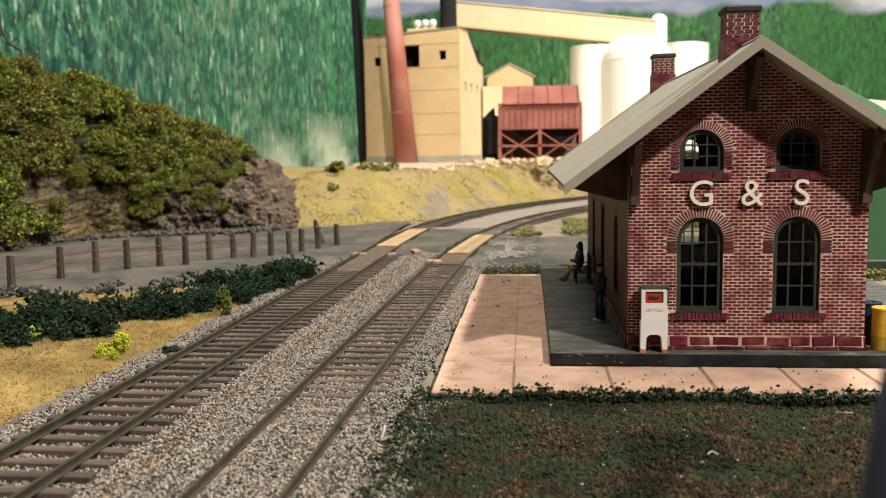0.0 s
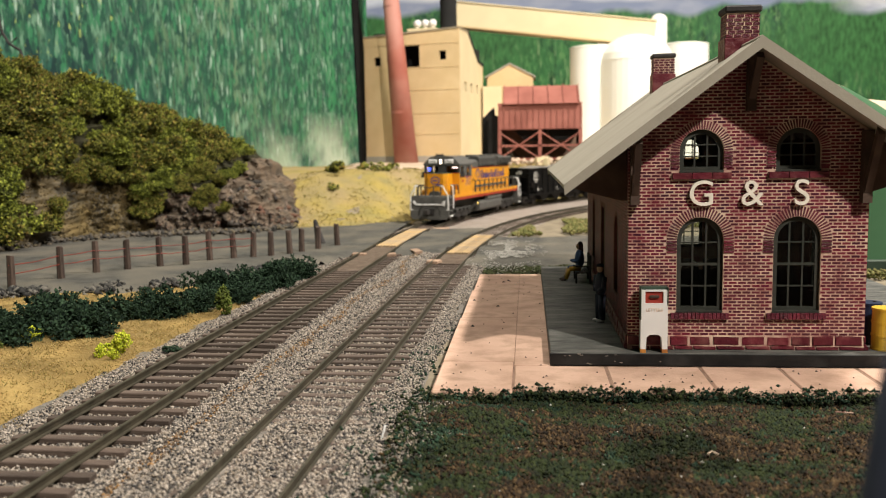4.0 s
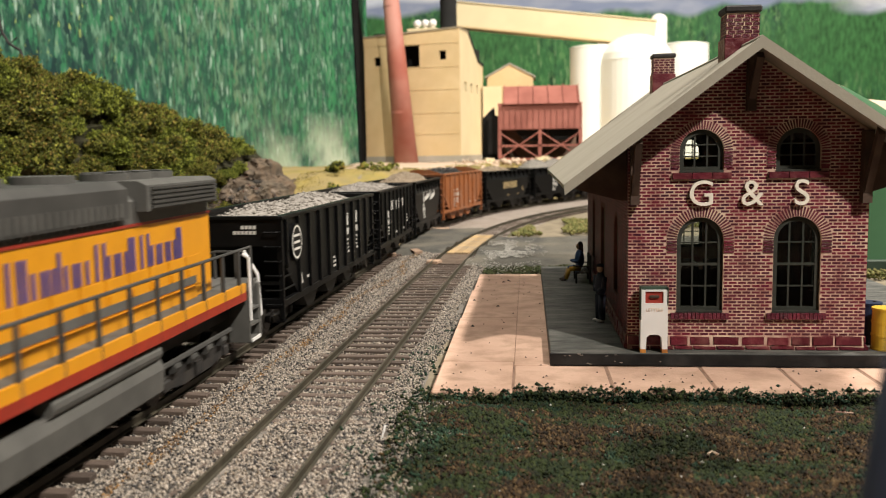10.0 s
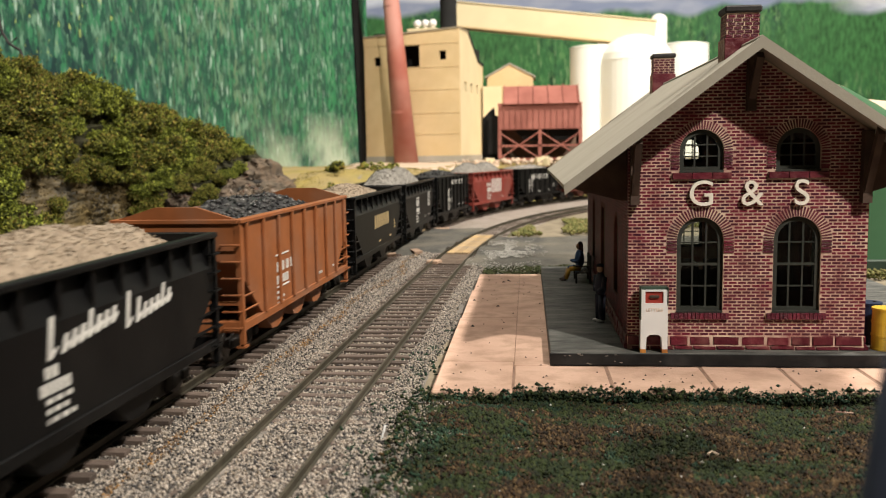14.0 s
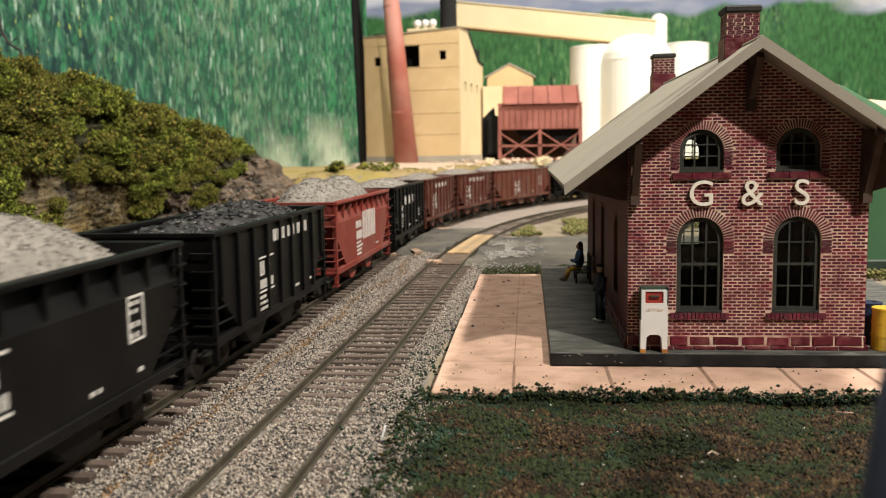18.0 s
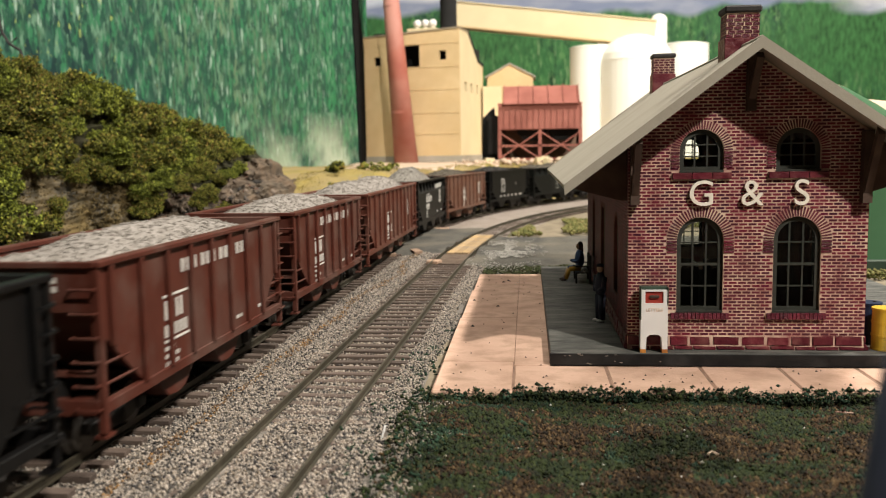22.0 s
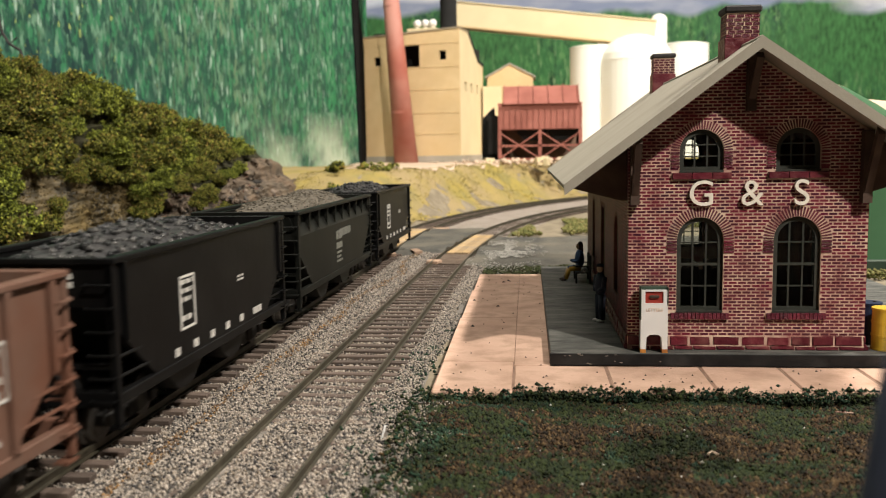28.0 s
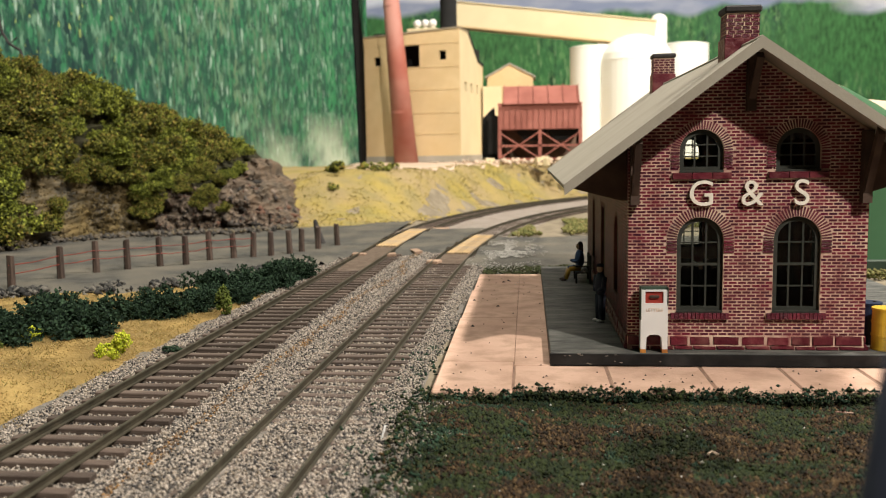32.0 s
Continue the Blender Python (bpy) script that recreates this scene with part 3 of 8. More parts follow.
M_navy = mat("navy_cloth", (0.012, 0.016, 0.035), (0.02, 0.024, 0.045), 0.7, 300)
M_skin = mat("figure_face", (0.42, 0.3, 0.2), (0.36, 0.25, 0.17), 0.6, 300)
M_denim = mat("blue_cloth", (0.03, 0.07, 0.16), (0.045, 0.09, 0.2), 0.7, 300)
M_mustard = mat("mustard_cloth", (0.42, 0.24, 0.02), (0.36, 0.2, 0.02), 0.7, 300)
M_hair = mat("brown_hair", (0.025, 0.014, 0.01), (0.04, 0.022, 0.015), 0.6, 300)
M_shoe = mat("pale_shoe", (0.6, 0.58, 0.54), (0.5, 0.48, 0.45), 0.6, 300)


def blob(bm, c, rx, ry, rz, mi, seg=10):
    r = bmesh.ops.create_uvsphere(bm, u_segments=seg, v_segments=seg - 2, radius=1.0)
    bmesh.ops.scale(bm, verts=r["verts"], vec=(rx, ry, rz))
    bmesh.ops.translate(bm, verts=r["verts"], vec=c)
    for f in {f for v in r["verts"] for f in v.link_faces}:
        f.material_index = mi


def limb(bm, a, b, r0, r1, mi):
    n = len(bm.faces)
    tube(bm, a, b, r0, r1, 8)
    bm.faces.ensure_lookup_table()
    for f in bm.faces[n:]:
        f.material_index = mi


bm = B()
for s in (-1, 1):
    limb(bm, (0, s * 0.11, 0.08), (0, s * 0.1, 0.88), 0.1, 0.13, 0)
    blob(bm, (-0.08, s * 0.13, 0.05), 0.14, 0.07, 0.05, 2)
    limb(bm, (0.0, s * 0.27, 1.48), (-0.05, s * 0.27, 1.12), 0.08, 0.075, 0)
    limb(bm, (-0.05, s * 0.27, 1.12), (-0.14, s * 0.1, 1.02), 0.07, 0.06, 0)
blob(bm, (0, 0, 1.2), 0.17, 0.25, 0.42, 0)
blob(bm, (-0.02, 0, 1.72), 0.1, 0.1, 0.13, 1)
blob(bm, (-0.01, 0, 1.82), 0.13, 0.13, 0.06, 0)
fig = part("standing_figurine", bm, M_navy, None, smooth=True)
for m in (M_skin, M_shoe):
    fig.data.materials.append(m)
fig.matrix_world = pose(2.3 * CM, 28.1 * CM, 0.33 * CM, 0, 0, 25)
tagged(fig, "small painted figurine in navy uniform and cap", "figurine")
bm = B()
blob(bm, (0, 0, 0.92), 0.2, 0.24, 0.42, 3)
blob(bm, (-0.05, 0, 1.45), 0.1, 0.1, 0.13, 1)
blob(bm, (0.03, 0, 1.47), 0.12, 0.12, 0.2, 4)
blob(bm, (0.08, 0, 1.25), 0.08, 0.1, 0.25, 4)
for s in (-1, 1):
    limb(bm, (0, s * 0.12, 0.55), (-0.45, s * 0.14, 0.52), 0.12, 0.1, 5 if s < 0 else 3)
    limb(bm, (-0.45, s * 0.14, 0.52), (-0.6, s * 0.14, 0.1), 0.09, 0.07, 5 if s < 0 else 1)
    blob(bm, (-0.7, s * 0.14, 0.07), 0.14, 0.06, 0.06, 4)
    limb(bm, (0.0, s * 0.25, 1.2), (-0.1, s * 0.26, 0.85), 0.07, 0.06, 3)
    limb(bm, (-0.1, s * 0.26, 0.85), (-0.35, s * 0.1, 0.85), 0.06, 0.05, 3)
fig = part("seated_figurine", bm, M_navy, None, smooth=True)
for m in (M_skin, M_shoe, M_denim, M_hair, M_mustard):
    fig.data.materials.append(m)
fig.matrix_world = pose(2.15 * CM, 36.9 * CM, 0.35 * CM, 0, 0, 8)
tagged(fig, "small painted figurine in blue top sitting on bench", "figurine")
BEN = thing("bench", 2.25, 36.9, 0.33, "dark wooden slatted bench against the station wall", "bench")
for k in range(3):
    bm = B()
    box(bm, -0.3 + k * 0.2, -0.13 + k * 0.2, -0.75, 0.75, 0.42, 0.47, 0.01)
    part("seat_slat", bm, M_soot, BEN)
for k in range(3):
    bm = B()
    box(bm, 0.3, 0.35, -0.75, 0.75, 0.58 + k * 0.2, 0.72 + k * 0.2, 0.01)
    part("back_slat", bm, M_soot, BEN)
for s in (-1, 1):
    for x in (-0.27, 0.3):
        bm = B()
        box(bm, x - 0.04, x + 0.04, s * 0.66 - 0.04, s * 0.66 + 0.04, 0, 0.42 if x < 0 else 1.15)
        part("leg", bm, M_soot, BEN)
    bm = B()
    box(bm, -0.32, 0.32, s * 0.7 - 0.04, s * 0.7 + 0.04, 0.68, 0.73)
    part("armrest", bm, M_soot, BEN)
M_yel_b = mat("yellow_drum", (0.72, 0.47, 0.04), (0.66, 0.42, 0.035), 0.5, 200)
M_blue_b = mat("dark_blue_drum", (0.012, 0.02, 0.05), (0.02, 0.03, 0.07), 0.5, 200)


def drum(x, y, m, lab):
    t = thing("drum", x, y, 0.33, lab, "barrel", "drums beside the station")
    bm = B()
    tube(bm, (0, 0, 0.01), (0, 0, 1.14), 0.33, 0.33, 28)
    part("drum_shell", bm, m, t, smooth=False)
    for z in (0.03, 0.4, 0.76, 1.12):
        bm = B()
        tube(bm, (0, 0, z - 0.025), (0, 0, z + 0.025), 0.348, 0.348, 28)
        part("rolling_hoop", bm, m, t)
    bm = B()
    tube(bm, (0.15, 0, 1.14), (0.15, 0, 1.17), 0.05, 0.05, 10)
    part("bung", bm, M_soot, t)


drum(9.6, 24.35, M_yel_b, "yellow steel drum with rolling hoops on platform")
drum(9.5, 25.25, M_blue_b, "dark blue steel drum behind the yellow one")
# ---- ground covers ----
M_stonechips = islands("ballast_stone", [(0.342, 0.295, 0.245), (0.387, 0.334, 0.284), (0.297, 0.255, 0.215), (0.18, 0.158, 0.138), (0.414, 0.361, 0.31), (0.075, 0.068, 0.062), (0.324, 0.277, 0.232), (0.05, 0.046, 0.044), (0.261, 0.211, 0.163), (0.36, 0.312, 0.267), (0.108, 0.0968, 0.0903), (0.036, 0.0352, 0.0387)])
M_rustchips = islands("rusty_stone", [(0.22, 0.12, 0.05), (0.3, 0.17, 0.07), (0.13, 0.09, 0.06), (0.25, 0.2, 0.15), (0.08, 0.06, 0.05)])
M_mud = mat("brown_fill", (0.085, 0.058, 0.04), (0.13, 0.095, 0.07), 0.9, 260, bump=0.7, bscale=1500)
M_gravel = mat("far_gravel", (0.24, 0.205, 0.18), (0.31, 0.265, 0.23), 0.95, 500, bump=0.6, bscale=1500, c3=(0.22, 0.18, 0.15), scale3=60)
M_dry = mat("dry_grass", (0.22, 0.14, 0.042), (0.34, 0.235, 0.08), 0.95, 120, bump=1.0, bscale=900, c3=(0.15, 0.1, 0.03), scale3=40, amount3=0.5)
M_dryturf = islands("dry_turf", [(0.3, 0.2, 0.07), (0.35, 0.245, 0.092), (0.26, 0.18, 0.062), (0.32, 0.22, 0.08), (0.22, 0.16, 0.055), (0.37, 0.27, 0.115), (0.28, 0.2, 0.07)])
M_turfbase = mat("turf_base", (0.014, 0.017, 0.007), (0.022, 0.015, 0.008), 0.95, 200, bump=0.9, bscale=900)
M_turf = islands("turf_green", [(0.01403, 0.0204, 0.0051), (0.01912, 0.02869, 0.006375), (0.008925, 0.01403, 0.004463), (0.0255, 0.03442, 0.008925), (0.0102, 0.0204, 0.008287), (0.006375, 0.008925, 0.003825), (0.01657, 0.02295, 0.005737)])
M_turfblue = islands("turf_blue_green", [(0.00972, 0.027, 0.01428), (0.0162, 0.0405, 0.02295), (0.00648, 0.01836, 0.0102), (0.027, 0.054, 0.03162), (0.0108, 0.0243, 0.01122)])
M_turfbrown = islands("turf_brown", [(0.02025, 0.01112, 0.0048), (0.03094, 0.0158, 0.0066), (0.0135, 0.00819, 0.0042), (0.04781, 0.02633, 0.0102), (0.009, 0.006435, 0.0036), (0.07875, 0.04973, 0.0216), (0.01688, 0.0117, 0.0048)])
M_bank = mat("yellow_bank", (0.3, 0.23, 0.055), (0.2, 0.17, 0.06), 0.95, 60, bump=1.0, bscale=260, c3=(0.29, 0.215, 0.11), scale3=14, amount3=0.6)
M_yard = mat("yard_dust", (0.5, 0.37, 0.27), (0.58, 0.44, 0.33), 0.9, 40, bump=0.3)
M_rock = mat("cliff_rock", (0.095, 0.07, 0.028), (0.17, 0.12, 0.048), 0.9, 90, bump=0.9, bscale=420, c3=(0.12, 0.115, 0.105), scale3=30, amount3=0.6)
M_greyrock = mat("grey_rock", (0.055, 0.043, 0.032), (0.145, 0.112, 0.08), 0.9, 90, bump=1.0, bscale=300, c3=(0.13, 0.088, 0.058), scale3=45, amount3=0.4)
M_powder = mat("white_powder", (0.44, 0.42, 0.38), (0.32, 0.305, 0.28), 0.95, 150, bump=0.5)


def chips(name, mt, pts, size, label="", kind="stuff", flat=0.8, uneven=False, fine=False):
    """Many little angular stones or crumbs at pts (n x 3), joined as one heap."""
    pts = np.asarray(pts, float)
    n = len(pts)
    rs = np.random.uniform(0.55, 1.25, (n, 1)) * size
    if fine:
        base, tri = np.array([(0.8, -0.5, -0.4), (-0.8, -0.5, -0.4), (0, 0.9, -0.4), (0, 0, 0.85)]), np.array([(0, 1, 3), (1, 2, 3), (2, 0, 3), (0, 2, 1)])
    else:
        base = np.array([(1, 0, 0), (-1, 0, 0), (0, 1, 0), (0, -1, 0), (0, 0, 1), (0, 0, -1)], float) * 0.62
        tri = np.array([(0, 2, 4), (2, 1, 4), (1, 3, 4), (3, 0, 4), (2, 0, 5), (1, 2, 5), (3, 1, 5), (0, 3, 5)])
    k = len(base)
    v = base[None] * np.random.uniform(0.65, 1.25, (n, k, 3)) + np.random.uniform(-0.18, 0.18, (n, k, 3))
    v[:, :, 2] *= flat
    if uneven:
        v[:, :, 0] *= np.random.uniform(0.7, 1.8, (n, 1))
        v[:, :, 1] *= np.random.uniform(0.5, 1.1, (n, 1))
        rs = (0.4 + 1.5 * np.random.uniform(0, 1, (n, 1)) ** 2.2) * size
    a = np.random.uniform(0, 2 * np.pi, n)
    c, s = np.cos(a)[:, None], np.sin(a)[:, None]
    x, y = v[:, :, 0] * c - v[:, :, 1] * s, v[:, :, 0] * s + v[:, :, 1] * c
    v = np.stack([x, y, v[:, :, 2]], 2) * rs[:, :, None] + pts[:, None]
    f = (tri[None] + (np.arange(n) * k)[:, None, None]).reshape(-1, 3)
    me = bpy.data.meshes.new(name)
    me.vertices.add(n * k)
    me.vertices.foreach_set("co", (v.reshape(-1) * CM))
    me.loops.add(len(f) * 3)
    me.loops.foreach_set("vertex_index", f.reshape(-1))
    me.polygons.add(len(f))
    me.polygons.foreach_set("loop_start", np.arange(0, len(f) * 3, 3))
    me.polygons.foreach_set("loop_total", np.full(len(f), 3))
    me.update(calc_edges=True)
    me.materials.append(mt)
    ob = new(name, me)
    return tagged(ob, label, kind=kind)


def line_x(line, y):
    return float(np.interp(y, line[:, 2][line[:, 0] < 170], line[:, 1][line[:, 0] < 170]))


def bed_z(x, y):
    """Height of the stone bed across both tracks."""
    a, b = line_x(MAIN, y), line_x(SIDING, y)
    z = -0.34
    mid = (a + b) / 2
    if x > a + 1.7 and x < b - 1.2:
        z = -0.34 + 0.13 * ease(1 - abs(x - mid - 0.3) / 1.4)
    if x > b - 1.2:
        z = (-0.315 + 0.085 * ease((25 - y) / 7)) if x < b + 1.3 else -0.27
    if x < a - 1.7:
        z = -0.34 - 0.02 * ease((a - 1.7 - x) / 0.8)
    if x > b + 1.3:
        z = -0.27 - 0.1 * ease((x - b - 1.3) / 1.0)
    return z + ripple(x, y, 0.9, 0.03)


def in_bed(x, y):
    a, b = line_x(MAIN, y), line_x(SIDING, y)
    e = ripple(x, y, 1.2, 0.35)
    return a - 2.7 + e < x < b + 2.3 + e and 2 < y < 56


sheet("ballast_bed", M_bedding, in_bed, lambda x, y: bed_z(x, y) - 0.02, -14, 2, 2, 57, 0.33, label="grey crushed stone bed of the tracks")
pts, rust = [], []
for k in range(165000):
    y = 9.5 + 46 * (random.random() ** 1.7)
    a, b = line_x(MAIN, y), line_x(SIDING, y)
    x = random.uniform(a - 2.7, b + 2.5)
    e = ripple(x, y, 1.2, 0.35)
    if not (a - 2.4 + e * 0.8 < x < b + 2.1 + e):
        continue
    z = bed_z(x, y) + random.uniform(-0.01, 0.035)
    for c in (a, b):
        if 0.66 < abs(x - c) < 1.0:
            z = min(z, -0.25)
    if abs(x - a) < 1.55 and y < 48:
        z = min(z, -0.255)
        if random.random() < 0.15:
            continue
    if abs(x - b) < 1.35 and y > 19:
        z = min(z, -0.25)
        if random.random() < 0.16 + 0.5 * noise.noise(Vector((x, y * 0.4, 4))):
            continue
    if y > 46 and (abs(x - a) < 1.3 or abs(x - b) < 1.2):
        continue
    streak = abs(x - (a + 2.45 + ripple(y, 0, 0.15, 0.5))) < 0.18 + 0.2 * noise.noise(Vector((y * 0.5, x, 0)))
    (rust if streak and random.random() < 0.55 else pts).append((x, y, z))
chips("ballast_stones", M_stonechips, pts, 0.058, "loose grey and buff crushed stone ballast")
chips("rusty_ballast", M_rustchips, rust, 0.06, "rust-stained brown stone ballast")
# brown fill between the rails before the crossing
for nm, ln, s0, s1, w in (("track_fill_main", MAIN, 36, 47, 0.76), ("track_fill_siding", SIDING, 39, 47, 0.74)):
    vs, fs = [], []
    ss = np.arange(s0, s1, 0.25)
    for s in ss:
        for u in np.linspace(-w, w, 9):
            p, th = on(ln, s, u, 0)
            vs.append((p.x, p.y, -0.13 + ripple(p.x, p.y, 2.5, 0.025) - 0.1 * ease((s0 + 3 - s) / 3)))
    for i in range(len(ss) - 1):
        for j in range(8):
            q = i * 9 + j
            fs.append((q, q + 1, q + 10, q + 9))
    tagged(raw(nm, vs, fs, M_mud, smooth=True), "dark brown earth packed between the rails", kind="structure")

# far gravel band under the bend
vs, fs = [], []
ss = np.arange(44, 175, 1.0)
for s in ss:
    for j, u in enumerate(np.linspace(-2.6, 8.6, 15)):
        p, th = on(MAIN, s, u, 0)
        vs.append((p.x, p.y, -0.26 - (0.3 if j in (0, 14) else 0) + ripple(p.x, p.y, 0.8, 0.04)))
for i in range(len(ss) - 1):
    for j in range(14):
        q = i * 15 + j
        fs.append((q, q + 1, q + 16, q + 15))
tagged(raw("far_ballast", vs, fs, M_gravel, smooth=True), "grey brown gravel under the bend", kind="structure")


# roads
def road_front(x):
    return float(np.interp(x, [-60, -24, -20, -17, -11.5, -10.6], [33, 34.8, 37.0, 38.5, 46.2, 51.0]))


def road_in(x, y):
    e = ripple(x, y, 0.5, 0.6)
    front = road_front(x)
    back = np.interp(x, [-60, -36, -28, -20, -10], [50, 66, 69, 71, 75])
    return x < -9.9 and y > front + e * 0.6 and y < back


sheet("road", M_road, road_in, lambda x, y: -0.2 + ripple(x, y, 0.6, 0.05) + 0.1 * ease((x + 16) / 5) - 0.35 * ease((road_front(x) + ripple(x, y, 0.5, 0.36) + 1.6 - y) / 1.6), -60, -9, 32, 76, 0.5, label="grey dusty asphalt road along the cliff")


def road_mid(x, y):
    a, b = line_x(MAIN, y), line_x(SIDING, y)
    e = ripple(x, y, 0.8, 0.6)
    return a + 1.0 < x < b - 0.98 and 50.5 + e + 0.3 * (x - a) < y < 67 + e


sheet("crossing_road", M_road, road_mid, lambda x, y: -0.05 + ripple(x, y, 0.7, 0.03) - 0.3 * ease((52.3 + ripple(x, y, 0.8, 0.6) + 0.3 * (x - line_x(MAIN, y)) - y) / 1.8), -11, 1, 48, 70, 0.3, label="grey asphalt between the two tracks")


def road_east(x, y):
    b = line_x(SIDING, y)
    e = ripple(x, y, 0.7, 0.7)
    return b + 1.0 < x < 40 and 45.8 + e < y < 60.5 + e


sheet("station_road", M_road, road_east, lambda x, y: -0.1 + ripple(x, y, 0.7, 0.04) - 0.3 * ease((47.4 + ripple(x, y, 0.7, 0.7) - y) / 1.6), -5, 40, 44, 63, 0.4, label="grey asphalt road beside the platform end")
pts = []
for k in range(2600):
    x, y = random.gauss(-1.2, 0.8), random.gauss(51, 4.0)
    if x > line_x(SIDING, y) + 1.1 and noise.noise(Vector((x * 1.3, y * 0.35, 1))) > -0.05:
        pts.append((x, y, -0.04 + random.uniform(0, 0.02)))
chips("spilled_powder", M_powder, pts, 0.11, "white spilled powder on the road edge", flat=0.2)
# broken dark asphalt lumps where the road's edge crumbles into the grass
pts = []
for k in range(3000):
    x = random.uniform(-27, -12)
    y = road_front(x) + random.gauss(0.9, 0.7)
    if noise.noise(Vector((x * 0.55, y * 0.5, 8))) > 0.12:
        pts.append((x, y, -0.26 + random.uniform(0, 0.22)))
chips("road_edge_lumps", islands("asphalt_lumps", [(0.03, 0.029, 0.028), (0.05, 0.048, 0.044), (0.08, 0.075, 0.066), (0.12, 0.11, 0.095), (0.02, 0.02, 0.02)]), pts, 0.2, "crumbled dark asphalt lumps along the road edge", uneven=True)
# planks of the crossing
CROSS = thing("level_crossing", 0, 0, 0, "weathered yellow wooden planks between the rails", "level crossing")
for ln, s0, s1, offs in ((MAIN, 46.6, 58.5, (-0.45, 0.0, 0.45)), (SIDING, 42.6, 53.5, (-0.44, 0.0, 0.44))):
    for o in offs:
        p0, t0 = on(ln, s0, o)
        p1, t1 = on(ln, s1, o)
        d = p1 - p0
        bm = B()
        box(bm, -0.21, 0.21, 0, d.length, -0.16, -0.02, 0.02)
        q = part("plank", bm, M_plank, CROSS)
        q.matrix_local = pose(p0.x * CM, p0.y * CM, 0, 0, 0, -math.degrees(math.atan2(d.x, d.y)))
M_pinkplank = mat("pinkish_wood", (0.36, 0.24, 0.17), (0.28, 0.19, 0.13), 0.85, 200, bump=0.4, vary=0.15)
for x, y, w, l, r in ((-6.8, 67.0, 1.3, 1.2, -8), (-6.75, 52.2, 0.5, 1.4, 20), (-5.1, 47.1, 0.65, 0.8, -12), (-8.0, 50.4, 0.6, 0.7, 10), (-9.9, 50.6, 0.8, 0.7, 0)):
    bm = B()
    box(bm, -w / 2, w / 2, -l / 2, l / 2, -0.2, -0.04, 0.02)
    q = part("plank_end", bm, M_pinkplank, CROSS)
    q.matrix_local = pose(x * CM, y * CM, 0, 0, random.uniform(-3, 3), r)


# dry grass beside the main track
def dry_in(x, y):
    e = ripple(x, y, 0.8, 0.5)
    a = line_x(MAIN, y)
    return x < a - 2.25 + e * 0.8 and y < np.interp(x, [-40, -24, -18, -12.5], [33, 35, 38, 43]) + e


def dry_z(x, y):
    return -0.33 + ripple(x, y, 0.28, 0.34) * ease((line_x(MAIN, y) - 2.2 - x) / 2) + ripple(x, y, 2.2, 0.03) + 0.06 * ease((-13 - x) / 6) - 0.1 * ease((x - line_x(MAIN, y) + 3.0) / 0.7)


sheet("dry_grass_ground", M_dry, dry_in, dry_z, -42, -9, 8, 44, 0.3, label="tan dry grass ground cover")
pts = []
for k in range(60000):
    y = 10 + 30 * random.random()
    x = line_x(MAIN, y) - 2.1 - 12 * random.random() ** 1.3
    if dry_in(x, y) and noise.fractal(Vector((x * 0.5, y * 0.5, 3)), 0.8, 2.0, 4) + random.uniform(-0.5, 0.5) > -0.1:
        pts.append((x, y, dry_z(x, y) + random.uniform(-0.005, 0.03)))
chips("dry_turf_crumbs", M_dryturf, pts, 0.042, "tan and straw coloured turf crumbs")


# stubble of short straw in the dry ground
def stubble(name, mt, pts, length, width, label):
    pts = np.asarray(pts, float)
    n = len(pts)
    tip = pts + np.random.normal(0, 0.5, (n, 3)) * length * np.array([1, 1, 0]) + np.array([0, 0, 1]) * np.random.uniform(0.3, 0.9, (n, 1)) * length
    a = np.random.uniform(0, np.pi, (n, 1))
    off = np.concatenate([np.cos(a), np.sin(a), a * 0], 1) * width
    v = np.stack([pts - off, pts + off, tip], 1).reshape(-1, 3)
    return tagged(raw(name, v, np.arange(n * 3).reshape(-1, 3), mt), label, kind="stuff")


pts = []
for k in range(30000):
    y = 11 + 30 * random.random()
    x = line_x(MAIN, y) - 2.2 - 12 * random.random() ** 1.2
    if dry_in(x, y) and noise.fractal(Vector((x * 0.9, y * 0.7, 6)), 0.8, 2.0, 4) + random.uniform(-0.35, 0.35) > 0.05:
        pts.append((x, y, dry_z(x, y) - 0.01))
stubble("dry_stubble", islands("dry_straw", [(0.3, 0.21, 0.07), (0.22, 0.15, 0.045), (0.38, 0.28, 0.11), (0.15, 0.11, 0.035), (0.18, 0.16, 0.045)]), pts, 0.17, 0.016, "short straw stubble on the dry ground")


# the green and brown lawn before the platform
def lawn_in(x, y):
    e = ripple(x, y, 1.5, 0.3)
    return x > -2.5 + e + 0.05 * (21 - y) and y < (21.55 if x > -0.4 else 21.25) + e * 0.35


def lawn_z(x, y):
    return -0.3 + ripple(x, y, 0.45, 0.12) + ripple(x, y, 3.0, 0.03)


